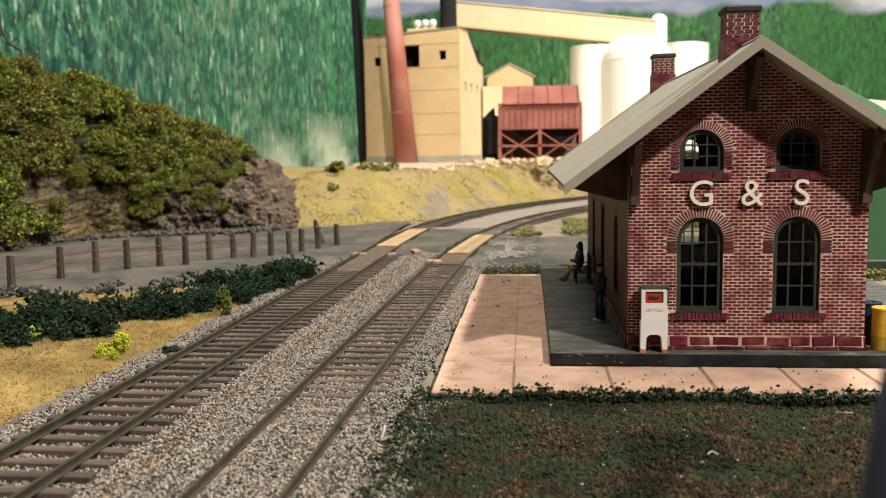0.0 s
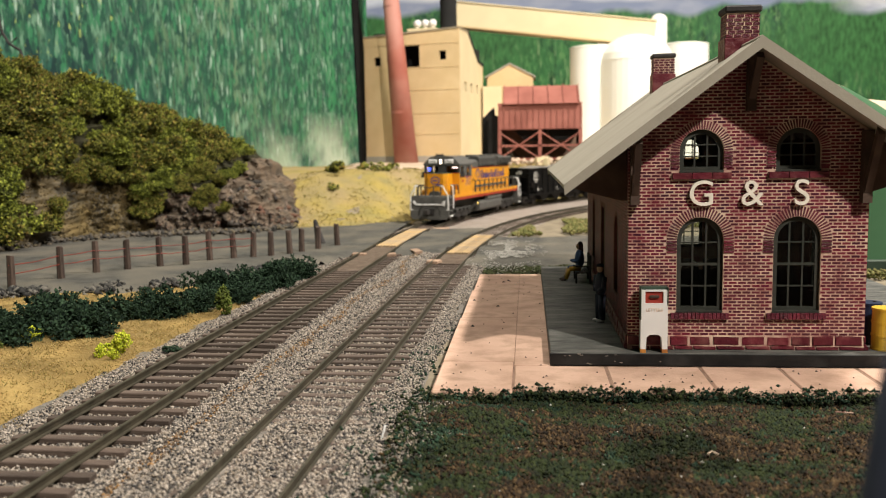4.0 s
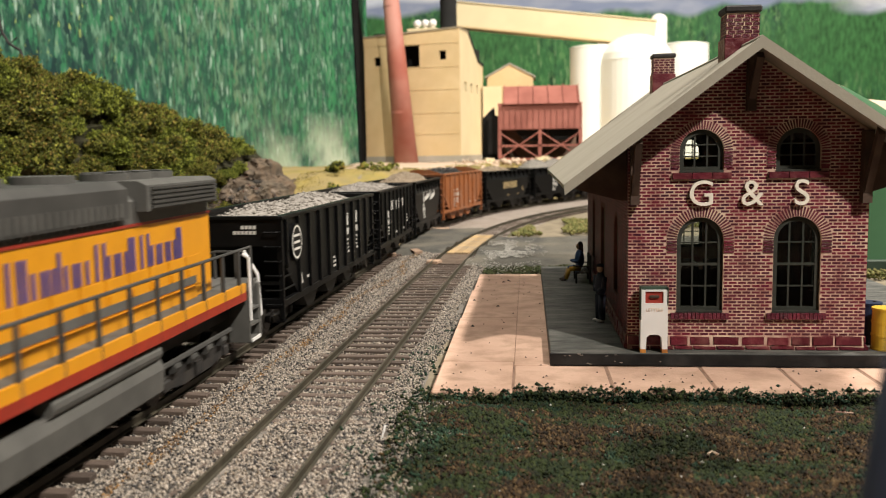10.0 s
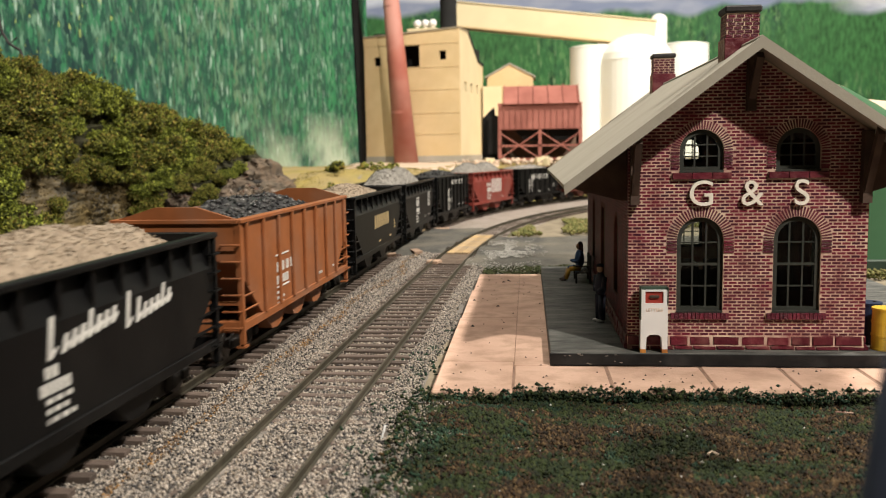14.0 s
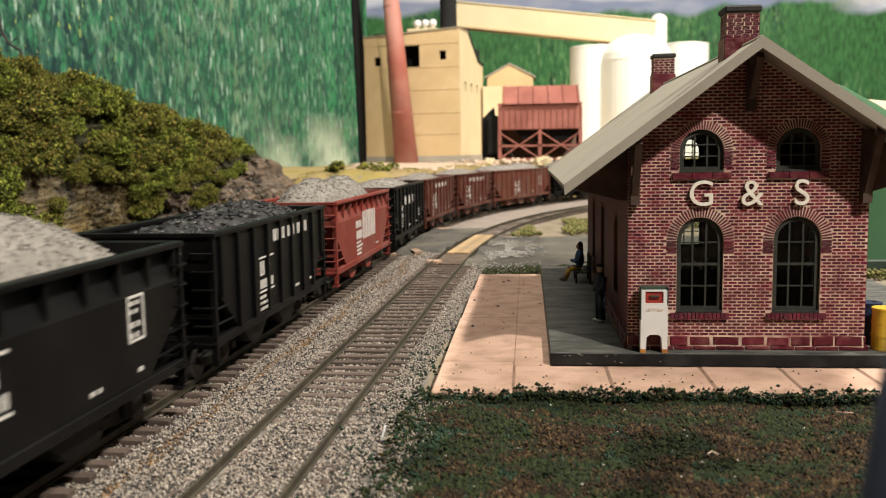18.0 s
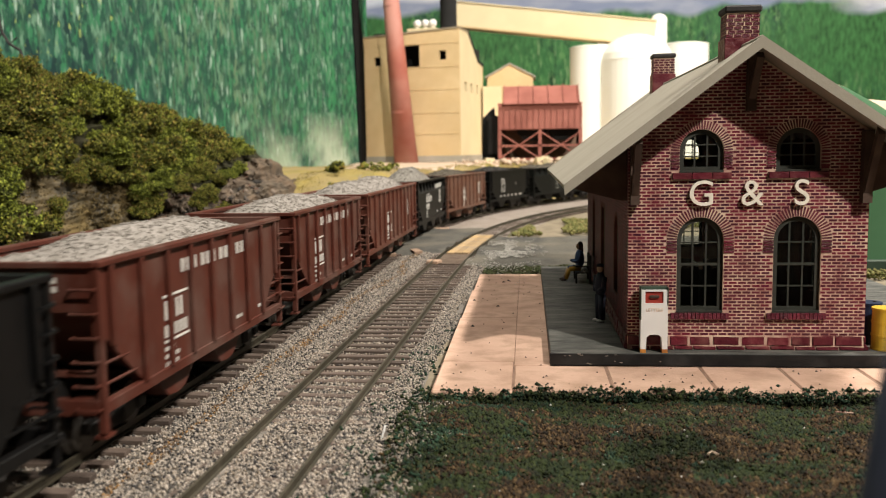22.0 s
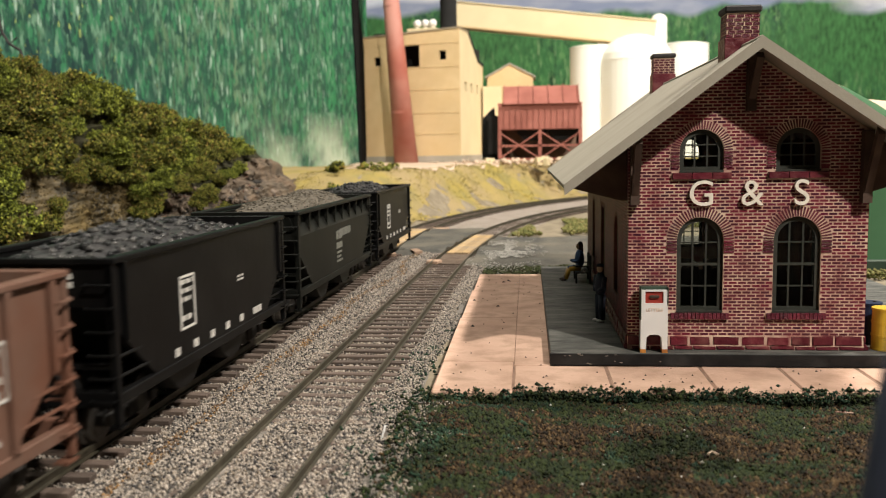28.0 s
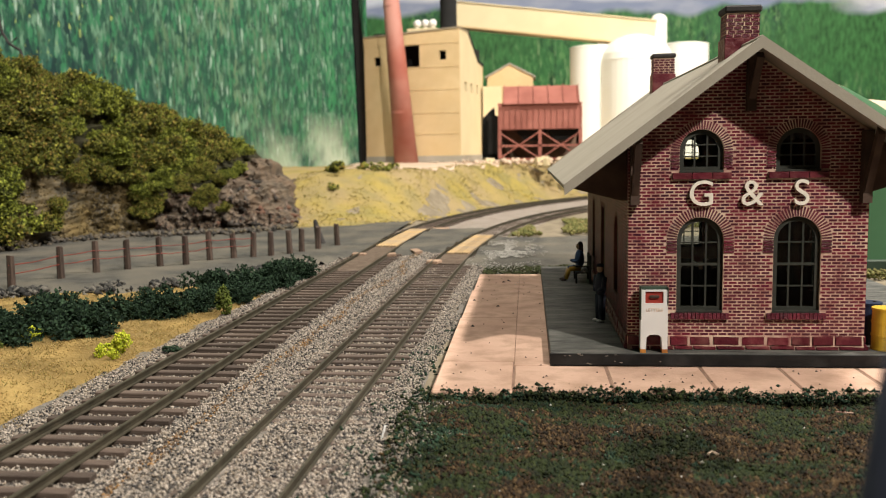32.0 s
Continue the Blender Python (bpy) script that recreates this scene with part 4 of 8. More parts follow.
sheet("lawn", M_turfbase, lawn_in, lawn_z, -4, 26, 4, 23, 0.25, label="dark green and brown ground foam lawn")
green, brown, pale, blue = [], [], [], []
for k in range(190000):
    y = 11 + 10.6 * random.random()
    x = random.uniform(-3.0, 9.5)
    if not lawn_in(x, y) and random.random() < 0.93:
        continue
    p = (x, y, lawn_z(x, y) + random.uniform(0.0, 0.07))
    v = 1.3 * noise.fractal(Vector((x * 0.8, y * 1.0, 9)), 0.8, 2.0, 5) + random.uniform(-0.4, 0.4) - 0.02 + (0.25 if y > 20.2 or x < -0.5 else 0)
    edge = 0.3 * ease((y - 19.8) / 1.2) + 0.25 * ease((-0.8 - x) / 1.2)
    if random.random() < 0.0015:
        pale.append(p)
    elif noise.fractal(Vector((x * 1.3, y * 1.6, 2)), 0.8, 2.0, 4) + edge + random.uniform(-0.25, 0.25) > 0.62:
        blue.append(p)
    else:
        (green if v > 0.05 else brown).append(p)
for k in range(1500):
    x, y = random.gauss(-2.3, 0.45), random.uniform(13, 22)
    (blue if random.random() < 0.4 else green).append((x, y, -0.2))
for k in range(4200):
    x = random.uniform(-2.4, 13)
    n = noise.noise(Vector((x * 1.4, 0.3, 8)))
    (blue if n > 0.0 and random.random() < 0.7 else green).append((x, (21.24 if x > -0.4 else 20.95) - random.random() * 0.35, -0.22 + random.random() ** 1.3 * (0.19 + 0.14 * max(0, n))))
for k in range(1100):
    # crumbs strewn on the slabs' front, thickest along the edge
    x = random.uniform(-2.2, 9.5)
    y = (21.3 if x > -0.4 else 21.02) + abs(random.gauss(0, 0.05 if k > 110 else 0.3)) - 0.06
    if noise.noise(Vector((x * 1.7, 4.0, 0))) + random.uniform(-0.15, 0.15) > (0.08 if k > 120 else -0.2):
        (blue if random.random() < 0.5 else green).append((x, y, -0.012 + random.random() * 0.04))
for k in range(1300):
    # tufts that creep onto the stones beside the siding
    x, y = random.gauss(-3.0, 0.5), random.uniform(14, 30)
    if noise.noise(Vector((x * 1.2, y * 0.8, 6))) > 0.12:
        blue.append((x, y, bed_z(x, y) + 0.03))
stray = []
for k in range(2600):
    x, y = -2.6 + abs(random.gauss(0, 0.8)), random.uniform(11.5, 20.5)
    if noise.noise(Vector((x * 1.5, y * 0.9, 12))) > -0.1 + 0.3 * (x + 2.6):
        stray.append((x, y, lawn_z(x, y) + random.uniform(0.02, 0.07)))
chips("stray_stones", M_stonechips, stray, 0.055, "grey stones strewn into the lawn edge")
chips("blue_turf", M_turfblue, blue, 0.046, "bluish green ground foam crumbs", flat=0.8, uneven=True, fine=True)
chips("green_turf", M_turf, green, 0.05, "dark green ground foam crumbs", flat=0.8, uneven=True, fine=True)
chips("brown_turf", M_turfbrown, brown, 0.048, "reddish brown ground foam crumbs", flat=0.8, uneven=True, fine=True)
chips("pale_litter", M_powder, pale, 0.06, "pale crumbs and chips on the lawn")
pts = []
for k in range(5200):
    x = random.uniform(-2.2, 6.5)
    y = 42.2 + random.random() * 2.8 + 0.1 * x + ripple(x, 0, 0.8, 0.5)
    if noise.noise(Vector((x * 0.9, y * 0.9, 15))) > -0.25:
        pts.append((x, y, -0.2 + random.uniform(0, 0.13)))
chips("verge_turf", islands("verge_crumbs", [(0.03, 0.045, 0.012), (0.05, 0.06, 0.018), (0.02, 0.03, 0.01), (0.07, 0.075, 0.03), (0.04, 0.03, 0.015)]), pts, 0.11, "dark green turf strip behind the platform")
M_olive = islands("olive_turf", [(0.12, 0.12, 0.036), (0.156, 0.144, 0.048), (0.09, 0.096, 0.03), (0.18, 0.156, 0.06)])
pts = []
for k in range(7000):
    x = random.uniform(-1.5, 16)
    y = 62.5 + random.random() * 12 + 0.5 * x
    if x > line_x(SIDING, y) + 1.6 and noise.noise(Vector((x * .3, y * .2, 5))) > -0.15:
        pts.append((x, y, -0.25 + random.uniform(0, 0.2)))
chips("olive_grass", M_olive, pts, 0.22, "olive grass patch inside the bend")
# white threads and a straw on the lawn
LIT = thing("litter_twigs", 0, 0, 0, "white thread scraps and a straw on lawn", "litter")
for pl, m, r in ((((6.9, 20.0, -0.14), (7.05, 19.9, -0.11), (7.25, 19.95, -0.14)), M_mortar, 0.014), (((7.9, 19.0, -0.14), (8.2, 18.9, -0.1), (8.5, 18.92, -0.12)), M_mortar, 0.016),
                 (((7.95, 18.2, -0.14), (8.0, 18.0, -0.1), (8.2, 17.9, -0.12)), M_mortar, 0.015), (((3.5, 17.1, -0.16), (3.6, 17.2, -0.13), (3.7, 17.05, -0.15)), M_mortar, 0.022),
                 (((5.05, 13.2, -0.3), (5.12, 13.2, 0.05), (5.2, 13.15, 0.4)), M_plank, 0.035), (((-3.15, 18.0, -0.25), (-3.1, 18.05, -0.08), (-3.08, 18.1, 0.02)), M_white, 0.025)):
    bm = B()
    wire(bm, pl, r)
    part("twig", bm, m, LIT)

# ---- bushes ----
def foliage_mat(name, cols):
    return islands(name, cols, 0.95)


M_bush = foliage_mat("dark_bush", [(0.014, 0.03, 0.017), (0.02, 0.043, 0.022), (0.01, 0.022, 0.014), (0.026, 0.052, 0.026), (0.017, 0.036, 0.018), (0.03, 0.056, 0.03)])
M_lime = foliage_mat("lime_bush", [(0.38, 0.42, 0.02), (0.46, 0.5, 0.04), (0.28, 0.34, 0.02), (0.5, 0.48, 0.06)])
M_midgreen = foliage_mat("mid_bush", [(0.09, 0.12, 0.02), (0.12, 0.15, 0.03), (0.07, 0.09, 0.02)])
M_shrub = foliage_mat("olive_shrub", [(0.143, 0.154, 0.026), (0.209, 0.22, 0.034), (0.088, 0.099, 0.02), (0.0495, 0.0572, 0.015), (0.297, 0.286, 0.05), (0.121, 0.132, 0.024), (0.0242, 0.0286, 0.01), (0.275, 0.187, 0.05)])
M_shrub2 = foliage_mat("bright_shrub", [(0.17, 0.2, 0.03), (0.11, 0.13, 0.024), (0.25, 0.29, 0.04), (0.06, 0.07, 0.016), (0.33, 0.36, 0.055), (0.03, 0.035, 0.012)])


def crumb_ball(name, mt, n, rx, ry, rz, size, lumps=6, seed=1, r0=0.28, r1=0.55):
    """A crumbly uneven clump with gaps; origin at its base."""
    rnd = random.Random(seed)
    cs = [(rnd.gauss(0, 0.42) * rx, rnd.gauss(0, 0.42) * ry, (0.45 + rnd.uniform(-0.2, 0.45)) * rz, rnd.uniform(r0, r1)) for _ in range(lumps)]
    pts = []
    while len(pts) < n:
        cx, cy, cz, r = rnd.choice(cs)
        d = Vector((rnd.gauss(0, 1), rnd.gauss(0, 1), rnd.gauss(0, 1))).normalized() * r * (rnd.uniform(0.72, 1.0) if rnd.random() < 0.85 else rnd.uniform(0.9, 1.18))
        p = (cx + d.x * rx, cy + d.y * ry, max(0.0, cz + d.z * rz))
        if noise.noise(Vector(p) * (1.6 / max(rx, 0.3)) + Vector((seed, 0, 0))) > -0.28:
            pts.append(p)
    np.random.seed(seed)
    ob = chips(name, mt, pts, size, flat=0.9, uneven=size > 0.12)
    del ob["kind"]
    return ob


def leafage(name, mt, n, rx, ry, rz, length, width, lumps, seed, r0, r1):
    """A feathery shrub: lumps bristling with sprigs of small pointed leaves; origin at its base."""
    rg = np.random.RandomState(seed)
    cen = np.stack([rg.normal(0, 0.42, lumps) * rx, rg.normal(0, 0.42, lumps) * ry, (0.45 + rg.uniform(-0.25, 0.45, lumps)) * rz], 1)
    rad = rg.uniform(r0, r1, lumps)
    m = n // 8
    k = rg.randint(0, lumps, m)
    d = rg.normal(0, 1, (m, 3))
    d /= np.linalg.norm(d, axis=1)[:, None]
    root = cen[k] + d * (rad[k] * rg.uniform(0.55, 1.0, m))[:, None] * np.array([rx, ry, rz])
    way = d + rg.normal(0, 0.6, (m, 3)) + np.array([0, 0, 0.25])
    way /= np.linalg.norm(way, axis=1)[:, None]
    stretch = rg.uniform(0.8, 2.8, m)
    out = []
    for q in range(8):
        a = way + rg.normal(0, 0.75, (m, 3))
        a /= np.linalg.norm(a, axis=1)[:, None]
        b = np.cross(a, rg.normal(0, 1, (m, 3)))
        b /= np.linalg.norm(b, axis=1)[:, None] + 1e-6
        p = root + way * (length * stretch[:, None] * q / 8)
        sz = rg.uniform(0.6, 1.25, (m, 1))
        out.append(np.stack([p, p + a * length * 0.5 * sz + b * width * sz, p + a * length * sz, p + a * length * 0.5 * sz - b * width * sz], 1))
    v = np.concatenate(out).reshape(-1, 3)
    v[:, 2] = np.maximum(v[:, 2], 0.0)
    c = len(v) // 4
    me = bpy.data.meshes.new(name)
    me.vertices.add(len(v))
    me.vertices.foreach_set("co", v.reshape(-1) * CM)
    me.loops.add(c * 4)
    me.loops.foreach_set("vertex_index", np.arange(c * 4))
    me.polygons.add(c)
    me.polygons.foreach_set("loop_start", np.arange(0, c * 4, 4))
    me.polygons.foreach_set("loop_total", np.full(c, 4))
    me.update(calc_edges=True)
    me.materials.append(mt)
    return new(name, me)


def place(ob, x, y, z, sx, rz, label, cat, group, tilt=0.0):
    o = new(ob.name.split(".")[0], ob.data)
    o.matrix_world = pose(x * CM, y * CM, z * CM, tilt, 0, rz) @ Matrix.Diagonal((sx[0], sx[1], sx[2], 1))
    return tagged(o, label, cat, group)


protos = [leafage("bush", M_bush, 6400, 1.2, 1.0, 1.05, 0.12, 0.055, 16, 11 + k, 0.22, 0.42) for k in range(4)]
spots = [(-17.6, 27.6), (-16.4, 28.4), (-15.2, 28.8), (-14.9, 27.9), (-16.9, 29.8), (-18.8, 28.9), (-14.6, 31.2), (-13.6, 31.7), (-12.9, 33.3), (-13.0, 35.2), (-12.1, 35.4),
         (-14.6, 33.0), (-13.6, 36.8), (-12.3, 37.5), (-12.7, 39.3), (-11.7, 39.4), (-11.6, 41.0), (-12.5, 41.2), (-11.3, 42.4)]
for i, (x, y) in enumerate(spots):
    s = random.uniform(0.66, 1.0)
    place(protos[i % 4], x, y, -0.3, (s, s, s * random.uniform(0.85, 1.1)), random.uniform(0, 360), "dark green crumbly foam bush on dry grass", "bush", "dark bushes beside the road")
lime = [crumb_ball("lime_clump", M_lime, 420, 0.5, 0.45, 0.55, 0.09, 5, 31 + k) for k in range(2)]
for i, (x, y, s) in enumerate(((-16.5, 27.3, 0.65), (-12.75, 25.6, 0.8), (-13.0, 25.1, 0.55), (-18.3, 27.4, 0.6), (-12.5, 24.9, 0.4))):
    place(lime[i % 2], x, y, -0.25, (s, s, s * 1.15), 40 * i, "bright yellow-green foam clump in dry grass", "bush", "lime clumps")
mid = crumb_ball("olive_bush", M_midgreen, 700, 0.5, 0.5, 0.95, 0.09, 5, 41)
place(mid, -11.65, 32.6, -0.3, (0.85, 0.85, 1.0), 0, "small olive green foam bush", "bush", "")
place(mid, -17.3, 26.4, -0.35, (0.8, 0.7, 0.35), 60, "small olive green foam bush", "bush", "")
tiny = crumb_ball("green_tuft", M_bush, 260, 0.35, 0.3, 0.3, 0.07, 4, 51)
place(tiny, -11.15, 26.0, -0.35, (1, 1, 0.7), 0, "small dark green foam tuft beside ballast", "bush", "")
for p in protos + lime + [mid, tiny]:
    bpy.data.objects.remove(p)

# ---- fence ----
FENCE = thing("fence", 0, 0, 0, "rough brown wooden posts joined by thin red wires", "fence")
M_post = mat("post_wood", (0.045, 0.03, 0.024), (0.085, 0.058, 0.045), 0.9, 200, bump=0.6, bscale=700, stretch=(3, 3, 0.4), vary=0.25)
M_wire = mat("red_wire", (0.2, 0.035, 0.022), (0.13, 0.025, 0.018), 0.6, 100)
POSTS = [(-23.8, 38.0), (-23.4, 41.6), (-22.7, 43.9), (-21.5, 45.0), (-20.2, 46.2), (-19.0, 46.9), (-18.4, 49.0), (-17.2, 49.7), (-16.2, 50.2), (-15.3, 50.8), (-14.3, 51.4), (-13.9, 52.6), (-13.2, 54.0), (-12.4, 56.0)]
tops = []
for i, (x, y) in enumerate(POSTS):
    h = 1.5 if i < 7 else 1.35
    bm = B()
    lean = random.uniform(-0.06, 0.06)
    tube(bm, (x, y, -0.4), (x + lean, y + random.uniform(-0.05, 0.05), h - 0.1), 0.2, 0.165, 7)
    for v in bm.verts:
        if v.co.z > 0.5:
            v.co.z += random.uniform(-0.07, 0.07)
    part("post", bm, M_post, FENCE)
    tops.append((x + lean, y))
for hgt in (0.62, 1.05):
    for i in range(8):
        (x0, y0), (x1, y1) = tops[i], tops[i + 1]
        bm = B()
        wire(bm, [(x0, y0 - 0.18, hgt - 0.1), ((x0 + x1) / 2, (y0 + y1) / 2 - 0.18, hgt - 0.13 - random.uniform(0, 0.04)), (x1, y1 - 0.18, hgt - 0.1)], 0.025, 5)
        part("wire", bm, M_wire, FENCE)
bm = B()
tube(bm, (-13.9, 57.6, -0.2), (-14.3, 57.8, 1.4), 0.35, 0.12, 7)
tagged(part("tree_stump", bm, M_soot, None), "small black leaning stump beside the road", "stump")

# ---- the wooded hill over a cliff ----
HB = [(-62, 40), (-40, 49), (-34, 56), (-33, 62), (-29, 65.5), (-25, 67), (-22.5, 67), (-20.5, 69), (-18.8, 71.5)]
HX0, HX1 = -62.0, -18.8


def hill_base(x):
    return float(np.interp(x, [p[0] for p in HB], [p[1] for p in HB]))


def hill_top(x):
    return float(np.interp(x, [-62, -45, -40, -35, -31.5, -29.5, -28, -26.6, -25.2, -23.8, -22.6, -21, -19.8, -18.8], [14.5, 13.9, 12.9, 11.0, 8.7, 7.5, 7.0, 6.4, 5.6, 4.9, 3.8, 2.2, 0.9, -0.3]))


def hill_pt(x, v):
    """A place on the hill: v runs from the cliff's foot over the crest to the back."""
    y0, h = hill_base(x), hill_top(x)
    if v < 0.4:
        return y0 + 1.8 * v / 0.4, -0.6 + (h * 0.5 + 0.6) * v / 0.4
    w = (v - 0.4) / 0.6
    return y0 + 1.8 + 13 * w, h * (0.5 + 0.5 * math.sin(min(1, w * 1.25) * math.pi / 2))


def hill_surf(x, v):
    """The cliff's broken surface: ledges, clefts and, towards its grey end, angular blocks."""
    y, z = hill_pt(x, v)
    n1 = noise.fractal(Vector((x * 0.25, z * 0.4, v)), 1.0, 2.0, 5)
    n2 = noise.fractal(Vector((x * 0.9, z * 0.9, 7.0)), 0.7, 2.0, 6)
    n3 = abs(noise.noise(Vector((x * 0.7 + z * 0.5, z * 0.35, 3.0))))
    fade = min(1, hill_top(x) / 3 + 0.2)
    rocky = ease((x + 29.5) / 2.5)
    cell = noise.voronoi(Vector((x * 1.15, z * 0.85 + x * 0.3, y * 0.3)))[0]
    crag = rocky * (1.5 * (cell[1] - cell[0]) - 0.35 + 0.5 * noise.noise(Vector((x * 3.1, z * 2.6, y))))
    return (x + 0.4 * n2, y - (1.0 * n1 + 0.75 * n2 - 0.9 * n3 + crag) * fade, z + (0.3 * n2 + 0.25 * crag) * min(1, v * 4) * fade)


vs, fs = [], []
NX, NV = 250, 62
for i in range(NX):
    x = HX0 + (HX1 - HX0) * (i / (NX - 1)) ** 0.8
    for j in range(NV):
        vs.append(hill_surf(x, j / (NV - 1)))
for i in range(NX - 1):
    for j in range(NV - 1):
        q = i * NV + j
        fs.append((q, q + NV, q + NV + 1, q + 1))
hill = raw("hill", vs, fs, M_rock)
hill.data.materials.append(M_greyrock)
# olive turf, darkened to paint deep shade into the gaps between shrubs
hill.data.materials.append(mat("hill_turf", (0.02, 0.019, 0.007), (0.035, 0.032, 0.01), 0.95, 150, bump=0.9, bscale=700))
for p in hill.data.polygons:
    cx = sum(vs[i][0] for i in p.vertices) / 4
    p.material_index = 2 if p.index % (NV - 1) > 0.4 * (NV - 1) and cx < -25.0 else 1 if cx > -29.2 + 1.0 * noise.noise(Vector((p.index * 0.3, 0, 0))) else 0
tagged(hill, "tan and grey plaster cliff below a wooded hill", kind="structure")
shr = [leafage("shrub", M_shrub if k < 4 else M_shrub2, 8600, 1.75, 1.5, 1.5, 0.2, 0.058, 9, 61 + k, 0.2, 0.4) for k in range(6)]


def bare(x, z):
    """Where the cliff face shows between the shrubs."""
    if x > -25.0:
        return not (x < -24.0 and 1.5 < z < 4.6)
    if x > -26.9:
        return z < 1.7 or (x > -25.9 and z > 4.4)
    if x > -28.8:
        return z < 3.2
    if x > -30.9:
        return z < 1.2 + 0.6 * (x + 30.9)
    return x > -33.6 and z < 4.5


n = tries = 0
while n < 265 and tries < 5000:
    tries += 1
    x = -50 + 26 * ((tries * 0.754878) % 1)
    v = 0.08 + 0.85 * ((tries * 0.569840) % 1)
    y, z = hill_pt(x, v)
    if bare(x + random.uniform(-0.25, 0.25), z):
        continue
    s = random.uniform(0.75, 1.25) * (0.62 if x > -26.5 else 0.75 if x > -28 else 1.0)
    if z < 4.5 and x > -35:
        s *= 0.7
    place(shr[n % 6], x, y - 0.35, z - 0.75 * s, (s, s, s * random.uniform(0.8, 1.1)), random.uniform(0, 360), "olive green foam shrub on the hillside", "shrub", "shrubs on the hill", random.uniform(-14, 14))
    n += 1
for k, (x, v) in enumerate(((-34.6, 0.42), (-34.2, 0.5), (-33.6, 0.45), (-33.1, 0.52), (-33.9, 0.58), (-32.5, 0.46), (-34.8, 0.6), (-32.9, 0.62))):
    y, z = hill_pt(x, v)
    place(shr[k % 6], x, y - 0.5, z - 0.6, (0.9, 0.9, 0.85), 47 * k, "olive green foam shrub on the hillside", "shrub", "shrubs on the hill", 6)
for p in shr:
    bpy.data.objects.remove(p)
TWIG = thing("bare_twig", 0, 0, 0, "bare black twig standing above the hilltop shrubs", "twig")
for path, r in ((((-40.9, 65.5, 17.6), (-40.6, 65.6, 16.6), (-40.4, 65.6, 15.5), (-39.8, 65.5, 14.6), (-38.9, 65.4, 14.1), (-38.6, 65.4, 13.0)), 0.11), (((-40.4, 65.6, 15.5), (-40.9, 65.5, 14.8), (-41.1, 65.4, 13.6)), 0.07), (((-39.8, 65.5, 14.6), (-39.2, 65.6, 15.1)), 0.05)):
    bm = B()
    wire(bm, path, r, 6)
    part("stem", bm, M_soot, TWIG)
pts = []
for k in range(15000):
    x, y, z = hill_surf(random.uniform(-37, HX1), random.uniform(0.02, 0.42))
    pts.append((x, y - 0.03, z))
M_crumbT = islands("cliff_crumbs", [(0.11, 0.077, 0.028), (0.15, 0.105, 0.04), (0.065, 0.048, 0.019), (0.045, 0.036, 0.02), (0.18, 0.135, 0.06)])
M_crumbG = islands("scree_crumbs", [(0.09, 0.07, 0.058), (0.14, 0.108, 0.085), (0.04, 0.034, 0.03), (0.12, 0.062, 0.043), (0.19, 0.15, 0.12), (0.08, 0.068, 0.06), (0.03, 0.027, 0.024)])
chips("cliff_crumbs", M_crumbT, [p for p in pts if p[0] < -29], 0.14, "tan earth crumbs on the cliff face")
chips("scree_crumbs", M_crumbG, [p for p in pts if p[0] >= -29 and random.random() < 0.3], 0.15, "grey and reddish scree on the rocks")
big = []
for k in range(240):
    x, y, z = hill_surf(random.uniform(-24.6, HX1), random.uniform(0.02, 0.6))
    big.append((x, y - 0.05, z))
chips("scree_boulders", M_crumbG, big, 0.34, "brown and pinkish rock chunks on the slope", uneven=True)
# rubble at the foot of the cliff
pts = [(x, hill_base(x) - 1.2 + random.gauss(0, 0.9), -0.2 + random.uniform(0, 0.25)) for x in [random.uniform(-48, -19) for _ in range(1900)]]
M_rubble = islands("rubble", [(0.06, 0.056, 0.05), (0.09, 0.08, 0.07), (0.12, 0.1, 0.08), (0.035, 0.033, 0.03), (0.11, 0.09, 0.06)])
chips("rubble", M_rubble, pts, 0.3, "dark grey rubble along the foot of the cliff")

# ---- the yellow bank and yard ----
def bank_in(x, y):
    b = bank_base(x)
    return b - 0.5 + ripple(x, y, 0.4, 1.0) < y < b + (17 if x > -0.195 * y else 40)


sheet("yellow_bank", M_bank, bank_in, lambda x, y: ground_z(x, y) + 0.12 + ripple(x, y, 0.9, 0.1), -32, 100, 66, 172, 1.0, label="bank of yellow and olive ground cover below the works")
sheet("yard", M_yard, lambda x, y: y > bank_base(x) + 15 + ripple(x, y, 0.3, 1.0) and x > -0.2 * y, lambda x, y: ground_z(x, y) + 0.2, -32, 130, 84, 200, 1.5, label="pinkish dusty yard in front of the works")
pts = []
for k in range(16000):
    x = random.uniform(-22, 30)
    b = bank_base(x)
    y = b + random.random() * 16
    if noise.noise(Vector((x * 0.25, y * 0.2, 2))) + random.uniform(-0.4, 0.4) > 0.0:
        pts.append((x, y, ground_z(x, y) + 0.17))
M_bankturf = islands("bank_turf", [(0.33, 0.255, 0.05), (0.29, 0.235, 0.065), (0.26, 0.215, 0.075), (0.35, 0.27, 0.11), (0.23, 0.19, 0.065)])
chips("bank_turf", M_bankturf, pts, 0.14, "yellow and olive turf on the bank", flat=0.5)
for k, (x, y, s) in enumerate(((-18.6, 83, 0.95), (-17.6, 79, 0.6), (-15.9, 86, 0.8), (-14.6, 86, 0.9), (-13.6, 87, 0.7), (-18.9, 86, 0.8))):
    ob = crumb_ball("bank_bush", M_shrub, 400, 1.2, 1.0, 0.9, 0.18, 5, 80 + k)
    ob.matrix_world = pose(x * CM, y * CM, ground_z(x, y) * CM, 0, 0, 50 * k) @ Matrix.Diagonal((s, s, s, 1))
    tagged(ob, "small olive bush on top of the bank", "bush", "bushes on the bank")


